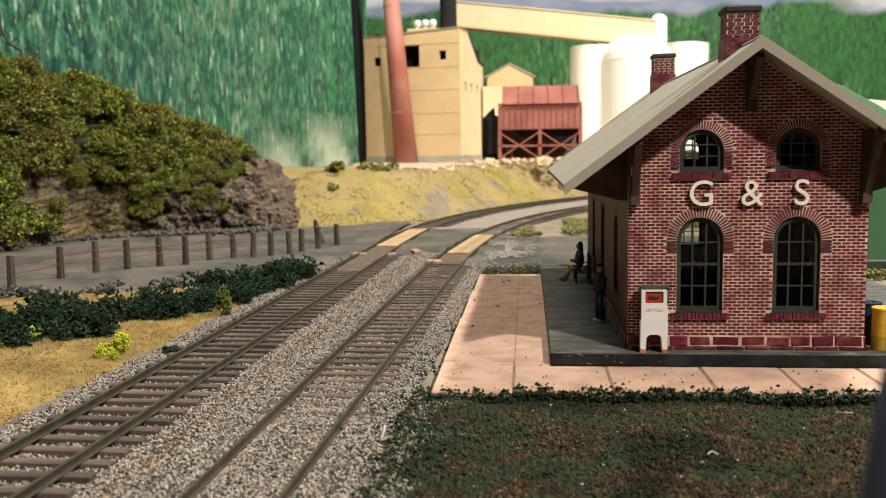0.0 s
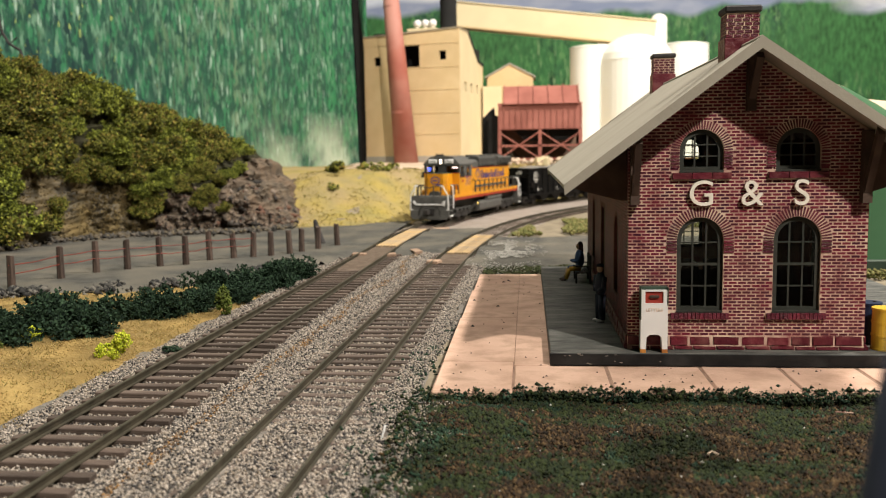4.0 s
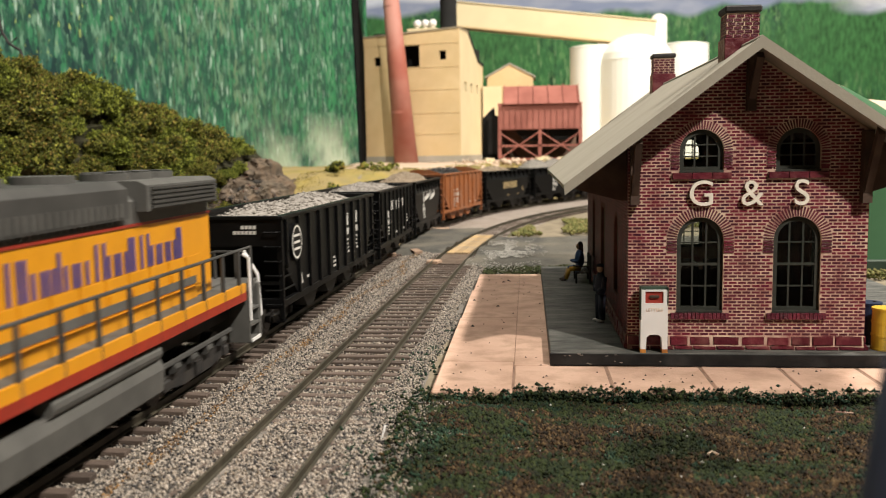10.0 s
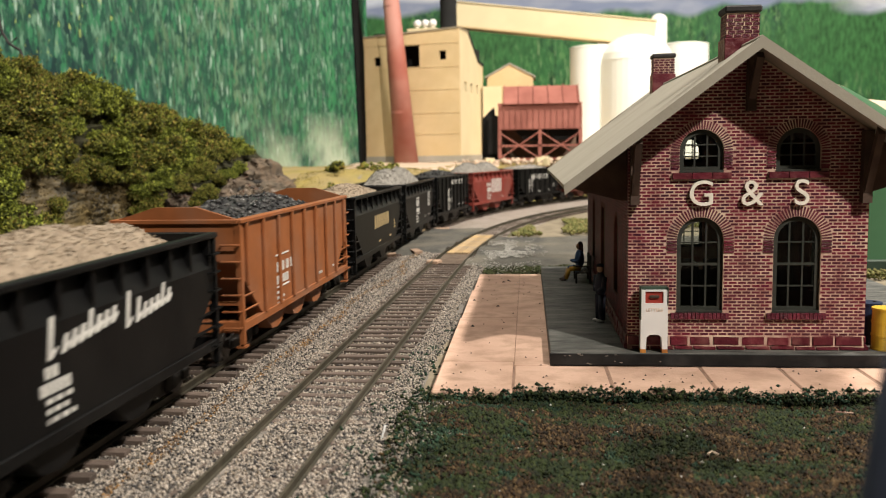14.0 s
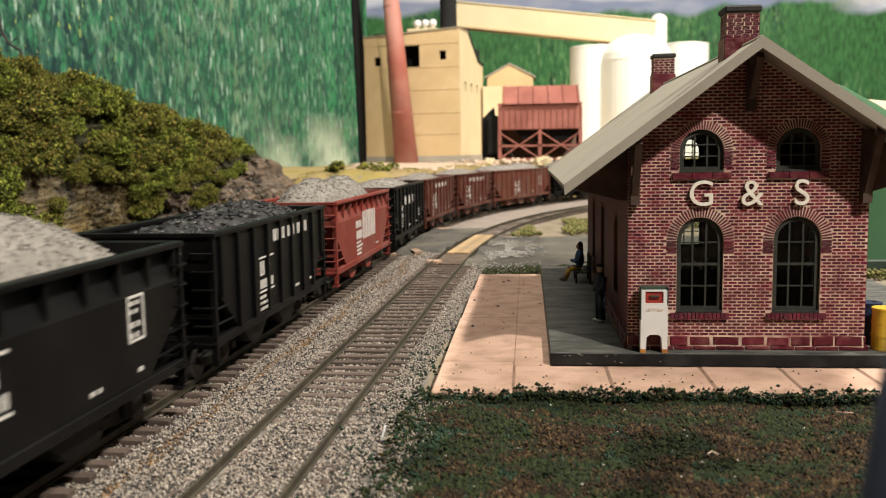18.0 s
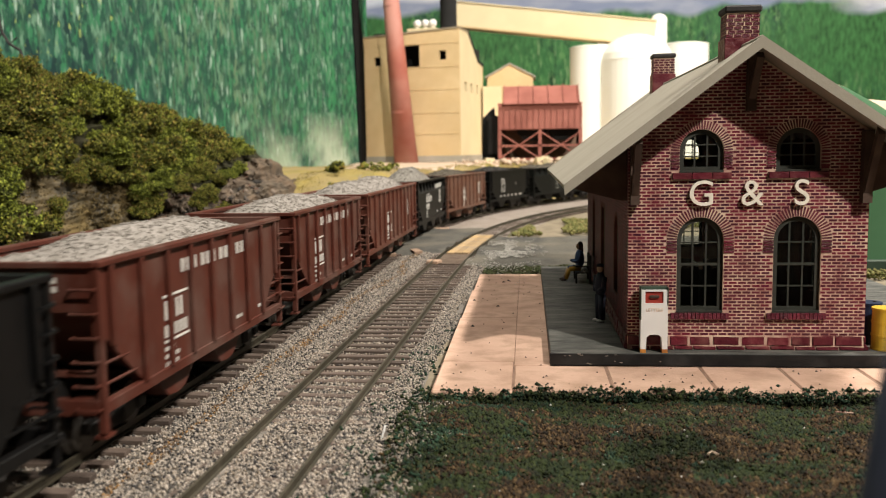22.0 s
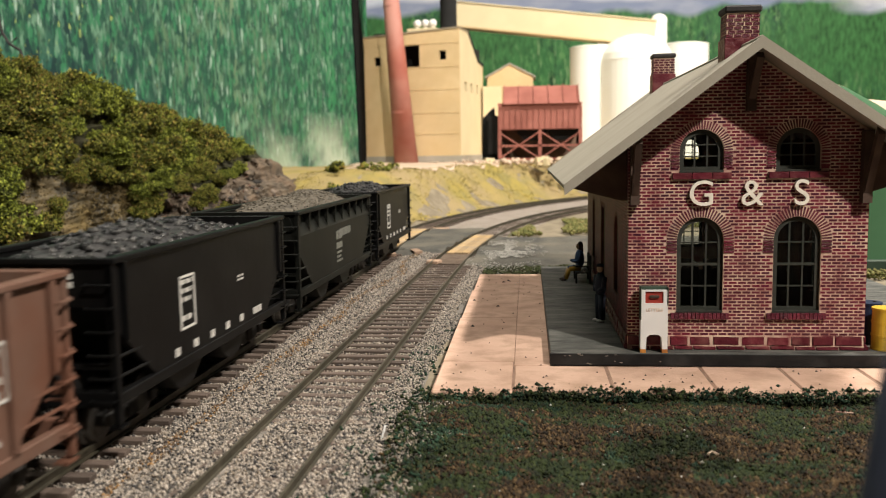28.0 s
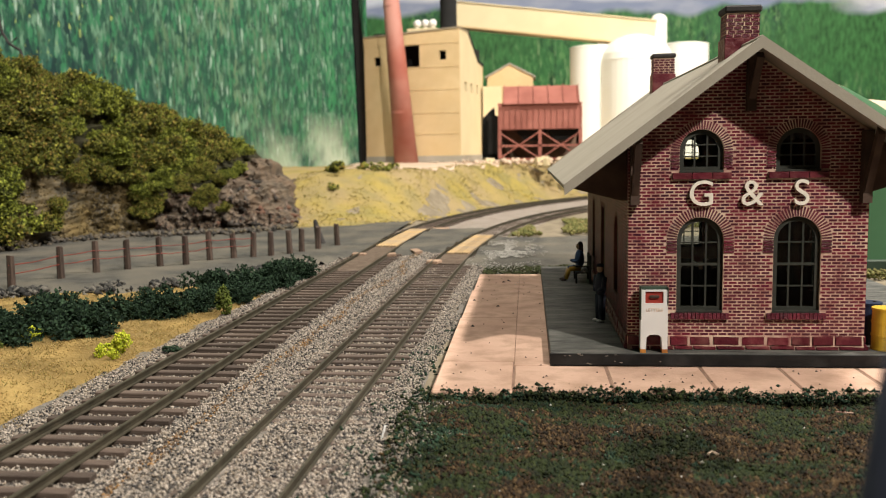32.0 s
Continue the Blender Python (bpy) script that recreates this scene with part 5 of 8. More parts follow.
# ---- painted backdrops ----
def painted(name, greens, sky=False):
    m = bpy.data.materials.new(name)
    m.use_nodes = True
    n, l = m.node_tree.nodes, m.node_tree.links
    bs = n["Principled BSDF"]
    bs.inputs["Roughness"].default_value = 0.6
    bs.inputs["Specular IOR Level"].default_value = 0.25
    tc = n.new("ShaderNodeTexCoord")
    def nz(scale, st, lo, hi, detail=5.0, off=0.0):
        mp = n.new("ShaderNodeMapping")
        mp.inputs["Scale"].default_value = st
        mp.inputs["Location"].default_value = (off, off, off)
        l.new(tc.outputs["Object"], mp.inputs[0])
        t = n.new("ShaderNodeTexNoise")
        t.inputs["Scale"].default_value, t.inputs["Detail"].default_value = scale, detail
        l.new(mp.outputs[0], t.inputs["Vector"])
        r = n.new("ShaderNodeMapRange")
        r.inputs[1].default_value, r.inputs[2].default_value = lo, hi
        l.new(t.outputs[0], r.inputs[0])
        return r.outputs[0]
    def mix(f, a, b):
        x = n.new("ShaderNodeMix")
        x.data_type = "RGBA"
        for s, v in ((x.inputs[0], f), (x.inputs[6], a), (x.inputs[7], b)):
            if isinstance(v, tuple):
                s.default_value = (*v, 1)
            else:
                l.new(v, s)
        return x.outputs[2]
    V = (1, 1, 0.36)
    c = mix(nz(26, (1, 1, 0.5), 0.35, 0.65), greens[0], greens[1])
    c = mix(nz(9, (1, 1, 0.3), 0.44, 0.6, 5, 3.0), c, greens[2])
    c = mix(nz(170, V, 0.46, 0.64, 9, 5.0), c, greens[3])
    c = mix(nz(60, (1, 1, 0.3), 0.5, 0.66, 9, 21.0), c, tuple(v * 0.45 for v in greens[0]))
    c = mix(nz(140, V, 0.55, 0.66, 9, 9.0), c, greens[4])
    c = mix(nz(110, (1, 1, 0.2), 0.6, 0.72, 3, 13.0), c, greens[5])
    c = mix(nz(5, (1, 1, 1), 0.42, 0.62, 3, 31.0), c, mix(nz(130, V, 0.35, 0.65, 6, 17.0), tuple(v * 0.55 for v in greens[1]), greens[3]))
    sp = n.new("ShaderNodeSeparateXYZ")
    l.new(tc.outputs["Object"], sp.inputs[0])
    def ramp(src, lo, hi):
        r = n.new("ShaderNodeMapRange")
        r.inputs[1].default_value, r.inputs[2].default_value = lo, hi
        l.new(src, r.inputs[0])
        return r.outputs[0]
    def times(a, b):
        x = n.new("ShaderNodeMath")
        x.operation = "MULTIPLY"
        l.new(a, x.inputs[0])
        l.new(b, x.inputs[1])
        return x.outputs[0]
    if not sky:
        X = sp.outputs["X"]
        c = mix(times(ramp(X, 1.12, 1.28), nz(30, (1, 1, 0.35), 0.4, 0.6, 5, 33.0)), c, (0.03, 0.2, 0.075))
        c = mix(times(times(ramp(X, 0.86, 0.96), ramp(X, 1.16, 1.04)), nz(24, (1, 1, 0.22), 0.42, 0.62, 5, 37.0)), c, (0.13, 0.2, 0.12))
        c = mix(times(ramp(X, 0.98, 0.76), nz(22, (1, 1, 0.4), 0.4, 0.6, 5, 39.0)), c, (0.02, 0.085, 0.07))
        c = mix(nz(45, (1, 1, 0.3), 0.5, 0.62, 8, 40.0), c, (0.02, 0.075, 0.05))
        c = mix(nz(120, (1, 1, 0.36), 0.47, 0.58, 8, 41.0), c, (0.014, 0.062, 0.04))
        c = mix(nz(170, (1, 1, 0.34), 0.5, 0.6, 8, 43.0), c, (0.03, 0.15, 0.07))
        c = mix(nz(210, (1, 1, 0.4), 0.52, 0.62, 8, 45.0), c, (0.012, 0.05, 0.035))
        c = mix(nz(165, (1, 1, 0.3), 0.55, 0.65, 8, 47.0), c, (0.11, 0.22, 0.145))
        c = mix(nz(150, (1, 1, 0.27), 0.62, 0.7, 6, 53.0), c, (0.27, 0.38, 0.31))
        c = mix(times(ramp(X, 1.0, 0.8), nz(130, (1, 1, 0.45), 0.53, 0.62, 7, 57.0)), c, (0.008, 0.032, 0.03))
        c = mix(times(ramp(X, 0.95, 0.8), nz(120, (1, 1, 0.6), 0.66, 0.72, 4, 59.0)), c, (0.26, 0.33, 0.1))
        trunk = times(nz(16, (1, 1, 0.04), 0.6, 0.66, 3, 61.0), nz(30, (1, 1, 0.7), 0.42, 0.6, 6, 63.0))
        c = mix(trunk, c, (0.12, 0.13, 0.11))
        mist = times(times(ramp(sp.outputs["Z"], 0.115, 0.04), ramp(sp.outputs["X"], 1.0, 1.2)), nz(14, (1, 1, 1.2), 0.36, 0.6, 7, 71.0))
        c = mix(mist, c, (0.5, 0.55, 0.42))
    if sky:
        def above(h, wob, scale, off, soft=0.008):
            t = n.new("ShaderNodeTexNoise")
            t.noise_dimensions = "1D"
            t.inputs["Scale"].default_value, t.inputs["Detail"].default_value = scale, 3
            ad = n.new("ShaderNodeMath")
            ad.operation = "ADD"
            ad.inputs[1].default_value = off
            l.new(sp.outputs["X"], ad.inputs[0])
            l.new(ad.outputs[0], t.inputs["W"])
            mu = n.new("ShaderNodeMath")
            mu.operation = "MULTIPLY_ADD"
            mu.inputs[1].default_value, mu.inputs[2].default_value = -wob, 0.0
            l.new(t.outputs[0], mu.inputs[0])
            su = n.new("ShaderNodeMath")
            su.operation = "ADD"
            l.new(sp.outputs["Z"], su.inputs[0])
            l.new(mu.outputs[0], su.inputs[1])
            r = n.new("ShaderNodeMapRange")
            r.inputs[1].default_value, r.inputs[2].default_value = h - wob / 2 - soft, h - wob / 2 + soft
            l.new(su.outputs[0], r.inputs[0])
            return r.outputs[0]
        hills = mix(nz(10, (1, 1, 2), 0.4, 0.6), (0.25, 0.3, 0.45), (0.36, 0.4, 0.52))
        skyc = mix(nz(6, (1, 1, 3), 0.4, 0.62), (0.62, 0.68, 0.8), (0.85, 0.86, 0.88))
        c = mix(above(0.415, 0.12, 3.2, 0.7), c, hills)
        c = mix(above(0.455, 0.06, 2.6, 5.3), c, skyc)
        c = mix(times(above(0.4, 0.05, 4.0, 2.3), ramp(sp.outputs["X"], 0.76, 0.86)), c, mix(nz(8, (1, 1, 2), 0.4, 0.6), (0.36, 0.4, 0.52), skyc))
    l.new(c, bs.inputs["Base Color"])
    bp = n.new("ShaderNodeBump")
    bp.inputs["Strength"].default_value, bp.inputs["Distance"].default_value = 0.3, 0.0008
    l.new(nz(160, V, 0, 1, 6), bp.inputs["Height"])
    l.new(bp.outputs[0], bs.inputs["Normal"])
    return m


M_paintL = painted("painted_forest", [(0.024, 0.115, 0.06), (0.045, 0.17, 0.075), (0.06, 0.088, 0.055), (0.06, 0.165, 0.088), (0.11, 0.22, 0.14), (0.2, 0.31, 0.22)])
M_paintR = painted("painted_hills", [(0.024, 0.12, 0.036), (0.045, 0.18, 0.052), (0.022, 0.075, 0.048), (0.062, 0.22, 0.066), (0.1, 0.27, 0.085), (0.2, 0.34, 0.15)], True)
bm = B()
box(bm, 0, 137.5, -0.5, 0, -4, 46)
o = part("backdrop_left", bm, M_paintL)
o.matrix_world = pose(-61 * CM, 0, 0, 0, 0, math.degrees(math.atan2(131, 36.2)))
tagged(o, "backdrop board painted as streaky green forest", kind="structure")
bm = B()
extrude(bm, [(133.9, 2.0), (138.6, 2.0), (137.0, 16), (134.6, 27), (134.2, 46), (132.4, 46), (132.5, 27), (133.3, 14)], "y", -0.75, -0.51)
e = part("backdrop_edge", bm, mat("strip_black", (0.006, 0.006, 0.006), (0.01, 0.01, 0.01), 0.9, 50, spec=0.1))
e.matrix_world = o.matrix_world
tagged(e, "black edge strip of the painted board", kind="structure")
bm = B()
box(bm, -120, 220, 236, 237, -4, 60)
tagged(part("backdrop_far", bm, M_paintR), "far backdrop painted with forested hills and pale sky", kind="structure")
# a green painted shell to the east with a tan rim, hiding the line's far end
M_greenshell = mat("green_shell", (0.045, 0.12, 0.055), (0.06, 0.145, 0.07), 0.9, 20, bump=0.3)
vs, fs = [], []
for i in range(34):
    for j in range(13):
        u, v = i / 33, min(1, j / 9)
        b = max(0, j - 9) / 3
        x = 14 + 70 * u * u
        top = float(np.interp(x, [14, 15.5, 18, 24, 84], [9.3, 8.7, 7.35, 6.8, 7.5]))
        vs.append((x, 44 + 0.15 * (x - 14) + 1.2 * v + 5 * b + ripple(x, v * 3, 0.3, 0.3), -0.6 + (top + 0.6) * v + 1.0 * b + ripple(x, b, 0.6, 0.15) * v))
for i in range(33):
    for j in range(12):
        q = i * 13 + j
        fs.append((q, q + 13, q + 14, q + 1))
shell = raw("green_hill", vs, fs, M_greenshell, smooth=True)
shell.data.materials.append(M_yard)
for p in shell.data.polygons:
    p.material_index = 1 if p.index % 12 >= 9 else 0
tagged(shell, "smooth green painted hill shell with a tan rim", kind="structure")
bm = B()
box(bm, 13.5, 40, 43.3, 43.7, -0.5, 0.35, 0.05)
tagged(part("shell_foot", bm, M_green_dark), "dark green strip along the foot of the shell", kind="structure")
chips("shell_grass", M_olive, [(random.uniform(11, 24), random.uniform(41.8, 43.3), -0.35 + random.uniform(0, 0.3)) for _ in range(1500)], 0.16, "olive grass along the shell's foot")
# ---- the works behind the bend ----
M_beige = mat("beige_siding", (0.58, 0.42, 0.22), (0.64, 0.48, 0.27), 0.75, 30, bump=0.2, c3=(0.5, 0.36, 0.19), scale3=14)
M_pale = mat("pale_cream_siding", (0.68, 0.57, 0.36), (0.64, 0.53, 0.33), 0.75, 30, bump=0.2)
M_stack = mat("red_stack", (0.3, 0.085, 0.06), (0.36, 0.12, 0.085), 0.7, 30, c3=(0.44, 0.23, 0.19), scale3=10)
M_silo = mat("silo_white", (0.86, 0.86, 0.78), (0.9, 0.9, 0.83), 0.6, 15, bump=0.1)
M_redbin = mat("red_bin", (0.3, 0.105, 0.08), (0.36, 0.135, 0.105), 0.8, 40, c3=(0.24, 0.08, 0.06), scale3=25)
M_concrete = mat("grey_concrete", (0.3, 0.28, 0.23), (0.36, 0.33, 0.28), 0.9, 60, bump=0.3)
M_hole = mat("black_hole", (0.008, 0.008, 0.008), (0.012, 0.012, 0.012), 0.9, 50)

M_flatroof = mat("grey_felt_roof", (0.3, 0.25, 0.17), (0.24, 0.2, 0.14), 0.85, 40)
FAC = thing("works_building", -9.8, 128.5, 4.3, "tall beige boarded works building with black openings", "factory", rz=-9)
W, D, H = 14.8, 16.2, 19.2
bm = holed([(-W, 0.9), (0, 0.9), (0, H), (-W, H - 0.9)], [[(-8.75, 13.87), (-5.95, 13.87), (-5.95, 17.0), (-8.75, 17.0)], [(-2.95, 14.8), (-1.95, 14.8), (-1.95, 16.1), (-2.95, 16.1)], [(-12.9, 14.2), (-11.9, 14.2), (-11.9, 15.5), (-12.9, 15.5)]], "y", 0, 0.5)
part("front_wall", bm, M_beige, FAC)
for z in (4.05, 7.1, 10.5, 13.72, 17.1):
    bm = B()
    box(bm, -W - 0.02, 0.04, -0.05, 0.0, z, z + 0.1)
    part("siding_batten", bm, M_beige, FAC)
profile = [(0.5, 0.9), (D, 0.9), (D, 15.2), (12.8, 15.5), (5.8, H), (0.5, H)]
bm = holed(profile, [[(y, 10.4), (y + 1.7, 10.4), (y + 1.7, 11.8), (y, 11.8)] for y in (3.3, 7.2, 11.3)], "x", -0.5, 0)
# paler siding than the front: light from the right put into the colour
part("side_wall", bm, M_pale, FAC, "boarded side wall, tinted paler as the lit side")
bm = holed([(y, min(z, H - 0.9)) for y, z in profile], [], "x", -W, -W + 0.5)
part("side_wall", bm, M_beige, FAC)
bm = B()
box(bm, -W, 0, D, D + 0.5, 0.9, 15.0)
part("back_wall", bm, M_beige, FAC)
bm = B()
extrude(bm, [(-W - 0.1, H - 0.9), (0.1, H), (0.1, H + 0.22), (-W - 0.1, H - 0.68)], "y", -0.12, 5.9)
part("flat_roof", bm, M_flatroof, FAC, "grey-brown felt roof")
bm = B()
extrude(bm, [(5.9, H - 0.1), (12.8, 15.45), (D + 0.6, 15.15), (D + 0.6, 15.5), (12.9, 15.9), (5.9, H + 0.5)], "x", -W - 0.1, 0.12)
part("sloping_roof", bm, M_hole, FAC, "dark tarred sloping roof")
bm = B()
box(bm, -W + 1.0, -0.4, 11.5, D - 0.1, 15.2, H - 1.6)
part("roof_house", bm, M_hole, FAC, "dark tarred roof house")
bm = B()
box(bm, -W - 0.15, 0.15, -0.15, D + 0.1, 0, 0.9)
part("plinth", bm, M_concrete, FAC, "grey concrete plinth")
bm = B()
box(bm, -W + 0.5, -0.6, 3.0, 3.2, 0.9, H - 1.2)
part("inner_wall", bm, M_hole, FAC)
bm = B()
box(bm, -2.0, -1.8, 3.2, D, 0.9, 14.5)
part("inner_wall", bm, M_hole, FAC)
for k, x in enumerate((-6.7, -5.5, -4.4)):
    bm = B()
    tube(bm, (x, 2.0, H - 0.2), (x, 2.0, H + 0.7), 0.3, 0.3, 10)
    blob(bm, (x, 2.0, H + 1.1), 0.62, 0.62, 0.6, 0)
    part("roof_vent", bm, M_white, FAC, "white ball-shaped roof vent", smooth=True)
bm = B()
box(bm, -8.0, -3.6, 1.0, 3.0, H - 0.4, H + 0.35)
part("vent_curb", bm, M_pale, FAC)
bm = B()
tube(bm, (-2.5, 4.0, H - 0.3), (-2.5, 4.0, H + 14), 1.25, 1.2, 20)
part("steel_stack", bm, M_hole, FAC, "black steel stack")

CH = thing("smoke_stack", -17.55, 127.0, 4.0, "leaning tapered red brick-coloured smokestack", "chimney")
bm = B()
tube(bm, (0, 0, 0), (-2.25, 0, 30), 1.74, 0.97, 28)
part("shaft", bm, M_stack, CH, smooth=True)
bm = B()
box(bm, -2.0, 2.0, -2.0, 2.0, -0.3, 0.25, 0.05)
part("footing", bm, M_yard, CH)
for k in range(3):
    bm = B()
    f = (k + 1) / 4
    tube(bm, (-2.35 * f, 0, 30 * f - 0.15), (-2.35 * f, 0, 30 * f + 0.15), 1.74 - 0.75 * f, 1.74 - 0.75 * f, 28)
    part("band", bm, M_stack, CH)

CON = thing("conveyor_gallery", 0, 150, 0, "long pale cream enclosed conveyor gallery", "conveyor")
a, b = Vector((-11.77, 0, 28.64)), Vector((20.77, 0, 24.6))
d = b - a
tilt = Matrix.Translation(a * CM) @ Matrix.Rotation(-math.atan2(d.z, d.x), 4, "Y")
for nm, m, bx in (("gallery", M_pale, (0, d.length, -1.4, 1.4, -2.0, 1.78)), ("gallery_roof", M_pale, (-0.1, d.length + 0.1, -1.6, 1.6, 1.78, 2.0)), ("floor_beam", M_beige, (-0.1, d.length + 0.1, -1.5, 1.5, -2.24, -2.0))):
    bm = B()
    box(bm, *bx, 0.04)
    part(nm, bm, m, CON).matrix_local = tilt
bm = B()
tube(bm, (21.58, 0, 20.5), (21.58, 0, 26.7), 1.32, 1.32, 20)
blob(bm, (21.58, 0, 26.7), 1.32, 1.32, 1.03, 0, 14)
part("transfer_head", bm, M_silo, CON, "white rounded transfer head", smooth=False)

for x, y, r, h, dome in ((10.75, 149.0, 3.7, 18.6, 0.4), (16.0, 164.0, 3.25, 21.1, 0.5), (17.55, 147.4, 5.9, 20.0, 4.2), (27.4, 160.0, 4.2, 19.9, 0.4)):
    t = thing("silo", x, y, 4.2, "tall white cylindrical storage silo with " + ("rounded domed top" if dome > 1 else "nearly flat top"), "silo", "white silos")
    bm = B()
    tube(bm, (0, 0, 0), (0, 0, h - dome), r, r, 40)
    part("shell", bm, M_silo, t)
    bm = B()
    n = 6
    for k in range(n):
        a0, a1 = math.pi / 2 * k / n, math.pi / 2 * (k + 1) / n
        tube(bm, (0, 0, h - dome + dome * math.sin(a0)), (0, 0, h - dome + dome * math.sin(a1)), r * math.cos(a0), max(0.02, r * math.cos(a1)), 40, False)
    part("dome", bm, M_silo, t, smooth=dome > 1)
    bm = B()
    tube(bm, (0, 0, h - dome - 0.12), (0, 0, h - dome + 0.02), r + 0.05, r + 0.05, 40)
    part("rim", bm, M_silo, t)

BIN = thing("loading_bin", 2.4, 116.5, 4.2, "red boarded loading bin on braced timber legs", "coal bin")
bm = B()
box(bm, -6.2, 4.6, -1.5, 5.5, 4.3, 7.7, 0.04)
part("bin_body", bm, M_redbin, BIN)
for k in range(15):
    bm = B()
    x = -6.2 + k * 0.76
    box(bm, x, x + 0.09, -1.6, -1.5, 4.35, 7.65)
    part("batten", bm, M_redbin, BIN)
bm = B()
extrude(bm, [(-1.9, 7.55), (2.4, 10.1), (6.0, 7.75), (6.0, 7.55)], "x", -5.6, 4.3)
part("bin_roof", bm, M_redbin, BIN)
for k in range(6):
    bm = B()
    x = -5.5 + k * 1.93
    extrude(bm, [(-1.9, 7.6), (2.4, 10.15), (2.4, 10.3), (-1.9, 7.75)], "x", x, x + 0.12)
    part("roof_seam", bm, M_redbin, BIN)
bm = B()
box(bm, -7.6, -6.21, 0.5, 5.4, 1.2, 6.2)
part("lean_to", bm, M_hole, BIN, "plain black block at the left end of the bin")
bm = B()
extrude(bm, [(-4.2, 4.3), (4.4, 4.3), (3.0, 2.9), (1.2, 2.9), (0.2, 4.2), (-0.8, 2.9), (-2.8, 2.9)], "y", 0.0, 4.5)
part("hopper_bottom", bm, M_hole, BIN)
bm = B()
box(bm, -6.2, 4.6, 5.0, 5.4, -0.4, 4.3)
part("back_boarding", bm, mat("bin_brown", (0.3, 0.17, 0.11), (0.22, 0.12, 0.08), 0.85, 30, c3=(0.1, 0.06, 0.045), scale3=18, amount3=0.5), BIN, "rusty brown boarding")
for x in (-6.0, -0.8, 4.4):
    for y in (-1.3, 5.2):
        bm = B()
        box(bm, x - 0.22, x + 0.22, y - 0.2, y + 0.2, -0.4, 4.3)
        part("leg", bm, M_redbin, BIN)
for x0, x1 in ((-6.0, -1.0), (-0.6, 4.4)):
    for za, zb in ((0.6, 3.9), (3.9, 0.6)):
        bm = B()
        tube(bm, (x0, -1.4, za), (x1, -1.4, zb), 0.1, 0.1, 5)
        part("brace", bm, M_redbin, BIN)
for z in (0.5, 2.2):
    bm = B()
    box(bm, -6.1, 4.5, -1.5, -1.25, z - 0.12, z + 0.12)
    part("girt", bm, M_redbin, BIN)

HS = thing("pump_house", -2.95, 146, 8.5, "small beige gabled house behind the bin", "shed")
bm = B()
extrude(bm, [(-3.6, -4.5), (3.9, -4.5), (3.9, 9.3), (0.1, 11.3), (-3.6, 9.3)], "y", 0, 8)
part("house_body", bm, M_beige, HS)
bm = B()
extrude(bm, [(-4.0, 9.1), (0.1, 11.3), (4.3, 9.1), (4.3, 9.35), (0.1, 11.55), (-4.0, 9.35)], "y", -0.2, 8.3)
part("house_roof", bm, M_concrete, HS)
bm = B()
box(bm, -4.2, -1.2, -3.0, 0.0, -4.5, 7.6)
part("annex", bm, M_pale, HS)

DUMP = thing("ore_chute", -5.2, 122, 4.2, "black chute and rubble pile beside the works", "chute")
bm = B()
extrude(bm, [(-1.0, 0), (1.5, 0), (1.2, 3.5), (0.6, 7.5), (-0.9, 6.0)], "y", -1, 2)
part("chute_body", bm, M_hole, DUMP)
bm = B()
tube(bm, (1.0, 0, 4.0), (3.6, -1, 0.4), 0.35, 0.35, 6)
part("chute_spout", bm, M_concrete, DUMP)
pts = [(random.gauss(-1.5, 3.5), random.gauss(111, 2.0), 4.1 + random.uniform(0, 0.5)) for _ in range(130)]
chips("yard_rubble", M_yard, pts, 0.6, "pale lumps and planks in the yard")
for k in range(7):
    t = thing("yard_block", random.uniform(-8, 7), random.uniform(108, 113), 4.2, "pale wooden block lying in the yard", "timber", "blocks in the yard", random.uniform(0, 90))
    bm = B()
    box(bm, -random.uniform(0.4, 1.2), 0.5, -0.3, 0.3, -0.3, random.uniform(0.4, 0.9), 0.03)
    part("block", bm, M_pale, t)

# dark clamp of the camera's stand at the table's edge
CL = thing("stand_clamp", 1.97, 5.5, -0.35, "dark blue-black plastic stand at the table edge", "stand", rz=0)
bm = B()
box(bm, -0.9, 0.9, -0.6, 0.6, 0, 0.3, 0.05)
part("clamp_foot", bm, M_navy, CL)
bm = B()
tube(bm, (0.05, 0, 0.2), (0.72, 0.0, 5.6), 0.42, 0.4, 14)
part("clamp_arm", bm, M_navy, CL, smooth=True)
# out of view: second arm and end block, added to shade the lawn's near edge
bm = B()
tube(bm, (0.72, 0.0, 5.5), (4.3, 7.6, 6.2), 0.3, 0.3, 12)
part("clamp_arm", bm, M_navy, CL, smooth=True)
bm = B()
box(bm, 3.6, 5.3, 6.9, 8.6, 5.75, 6.6, 0.2)
part("clamp_head", bm, M_navy, CL)
# ---- the train ----
def paint(name, c, rough=0.5, dust=(0.16, 0.14, 0.12), amount=0.25):
    return mat(name, c, tuple(v * 0.8 for v in c), rough, 150, bump=0.08, spec=0.16, c3=tuple(a * 0.7 + b * 0.3 for a, b in zip(c, dust)), scale3=70, amount3=amount)


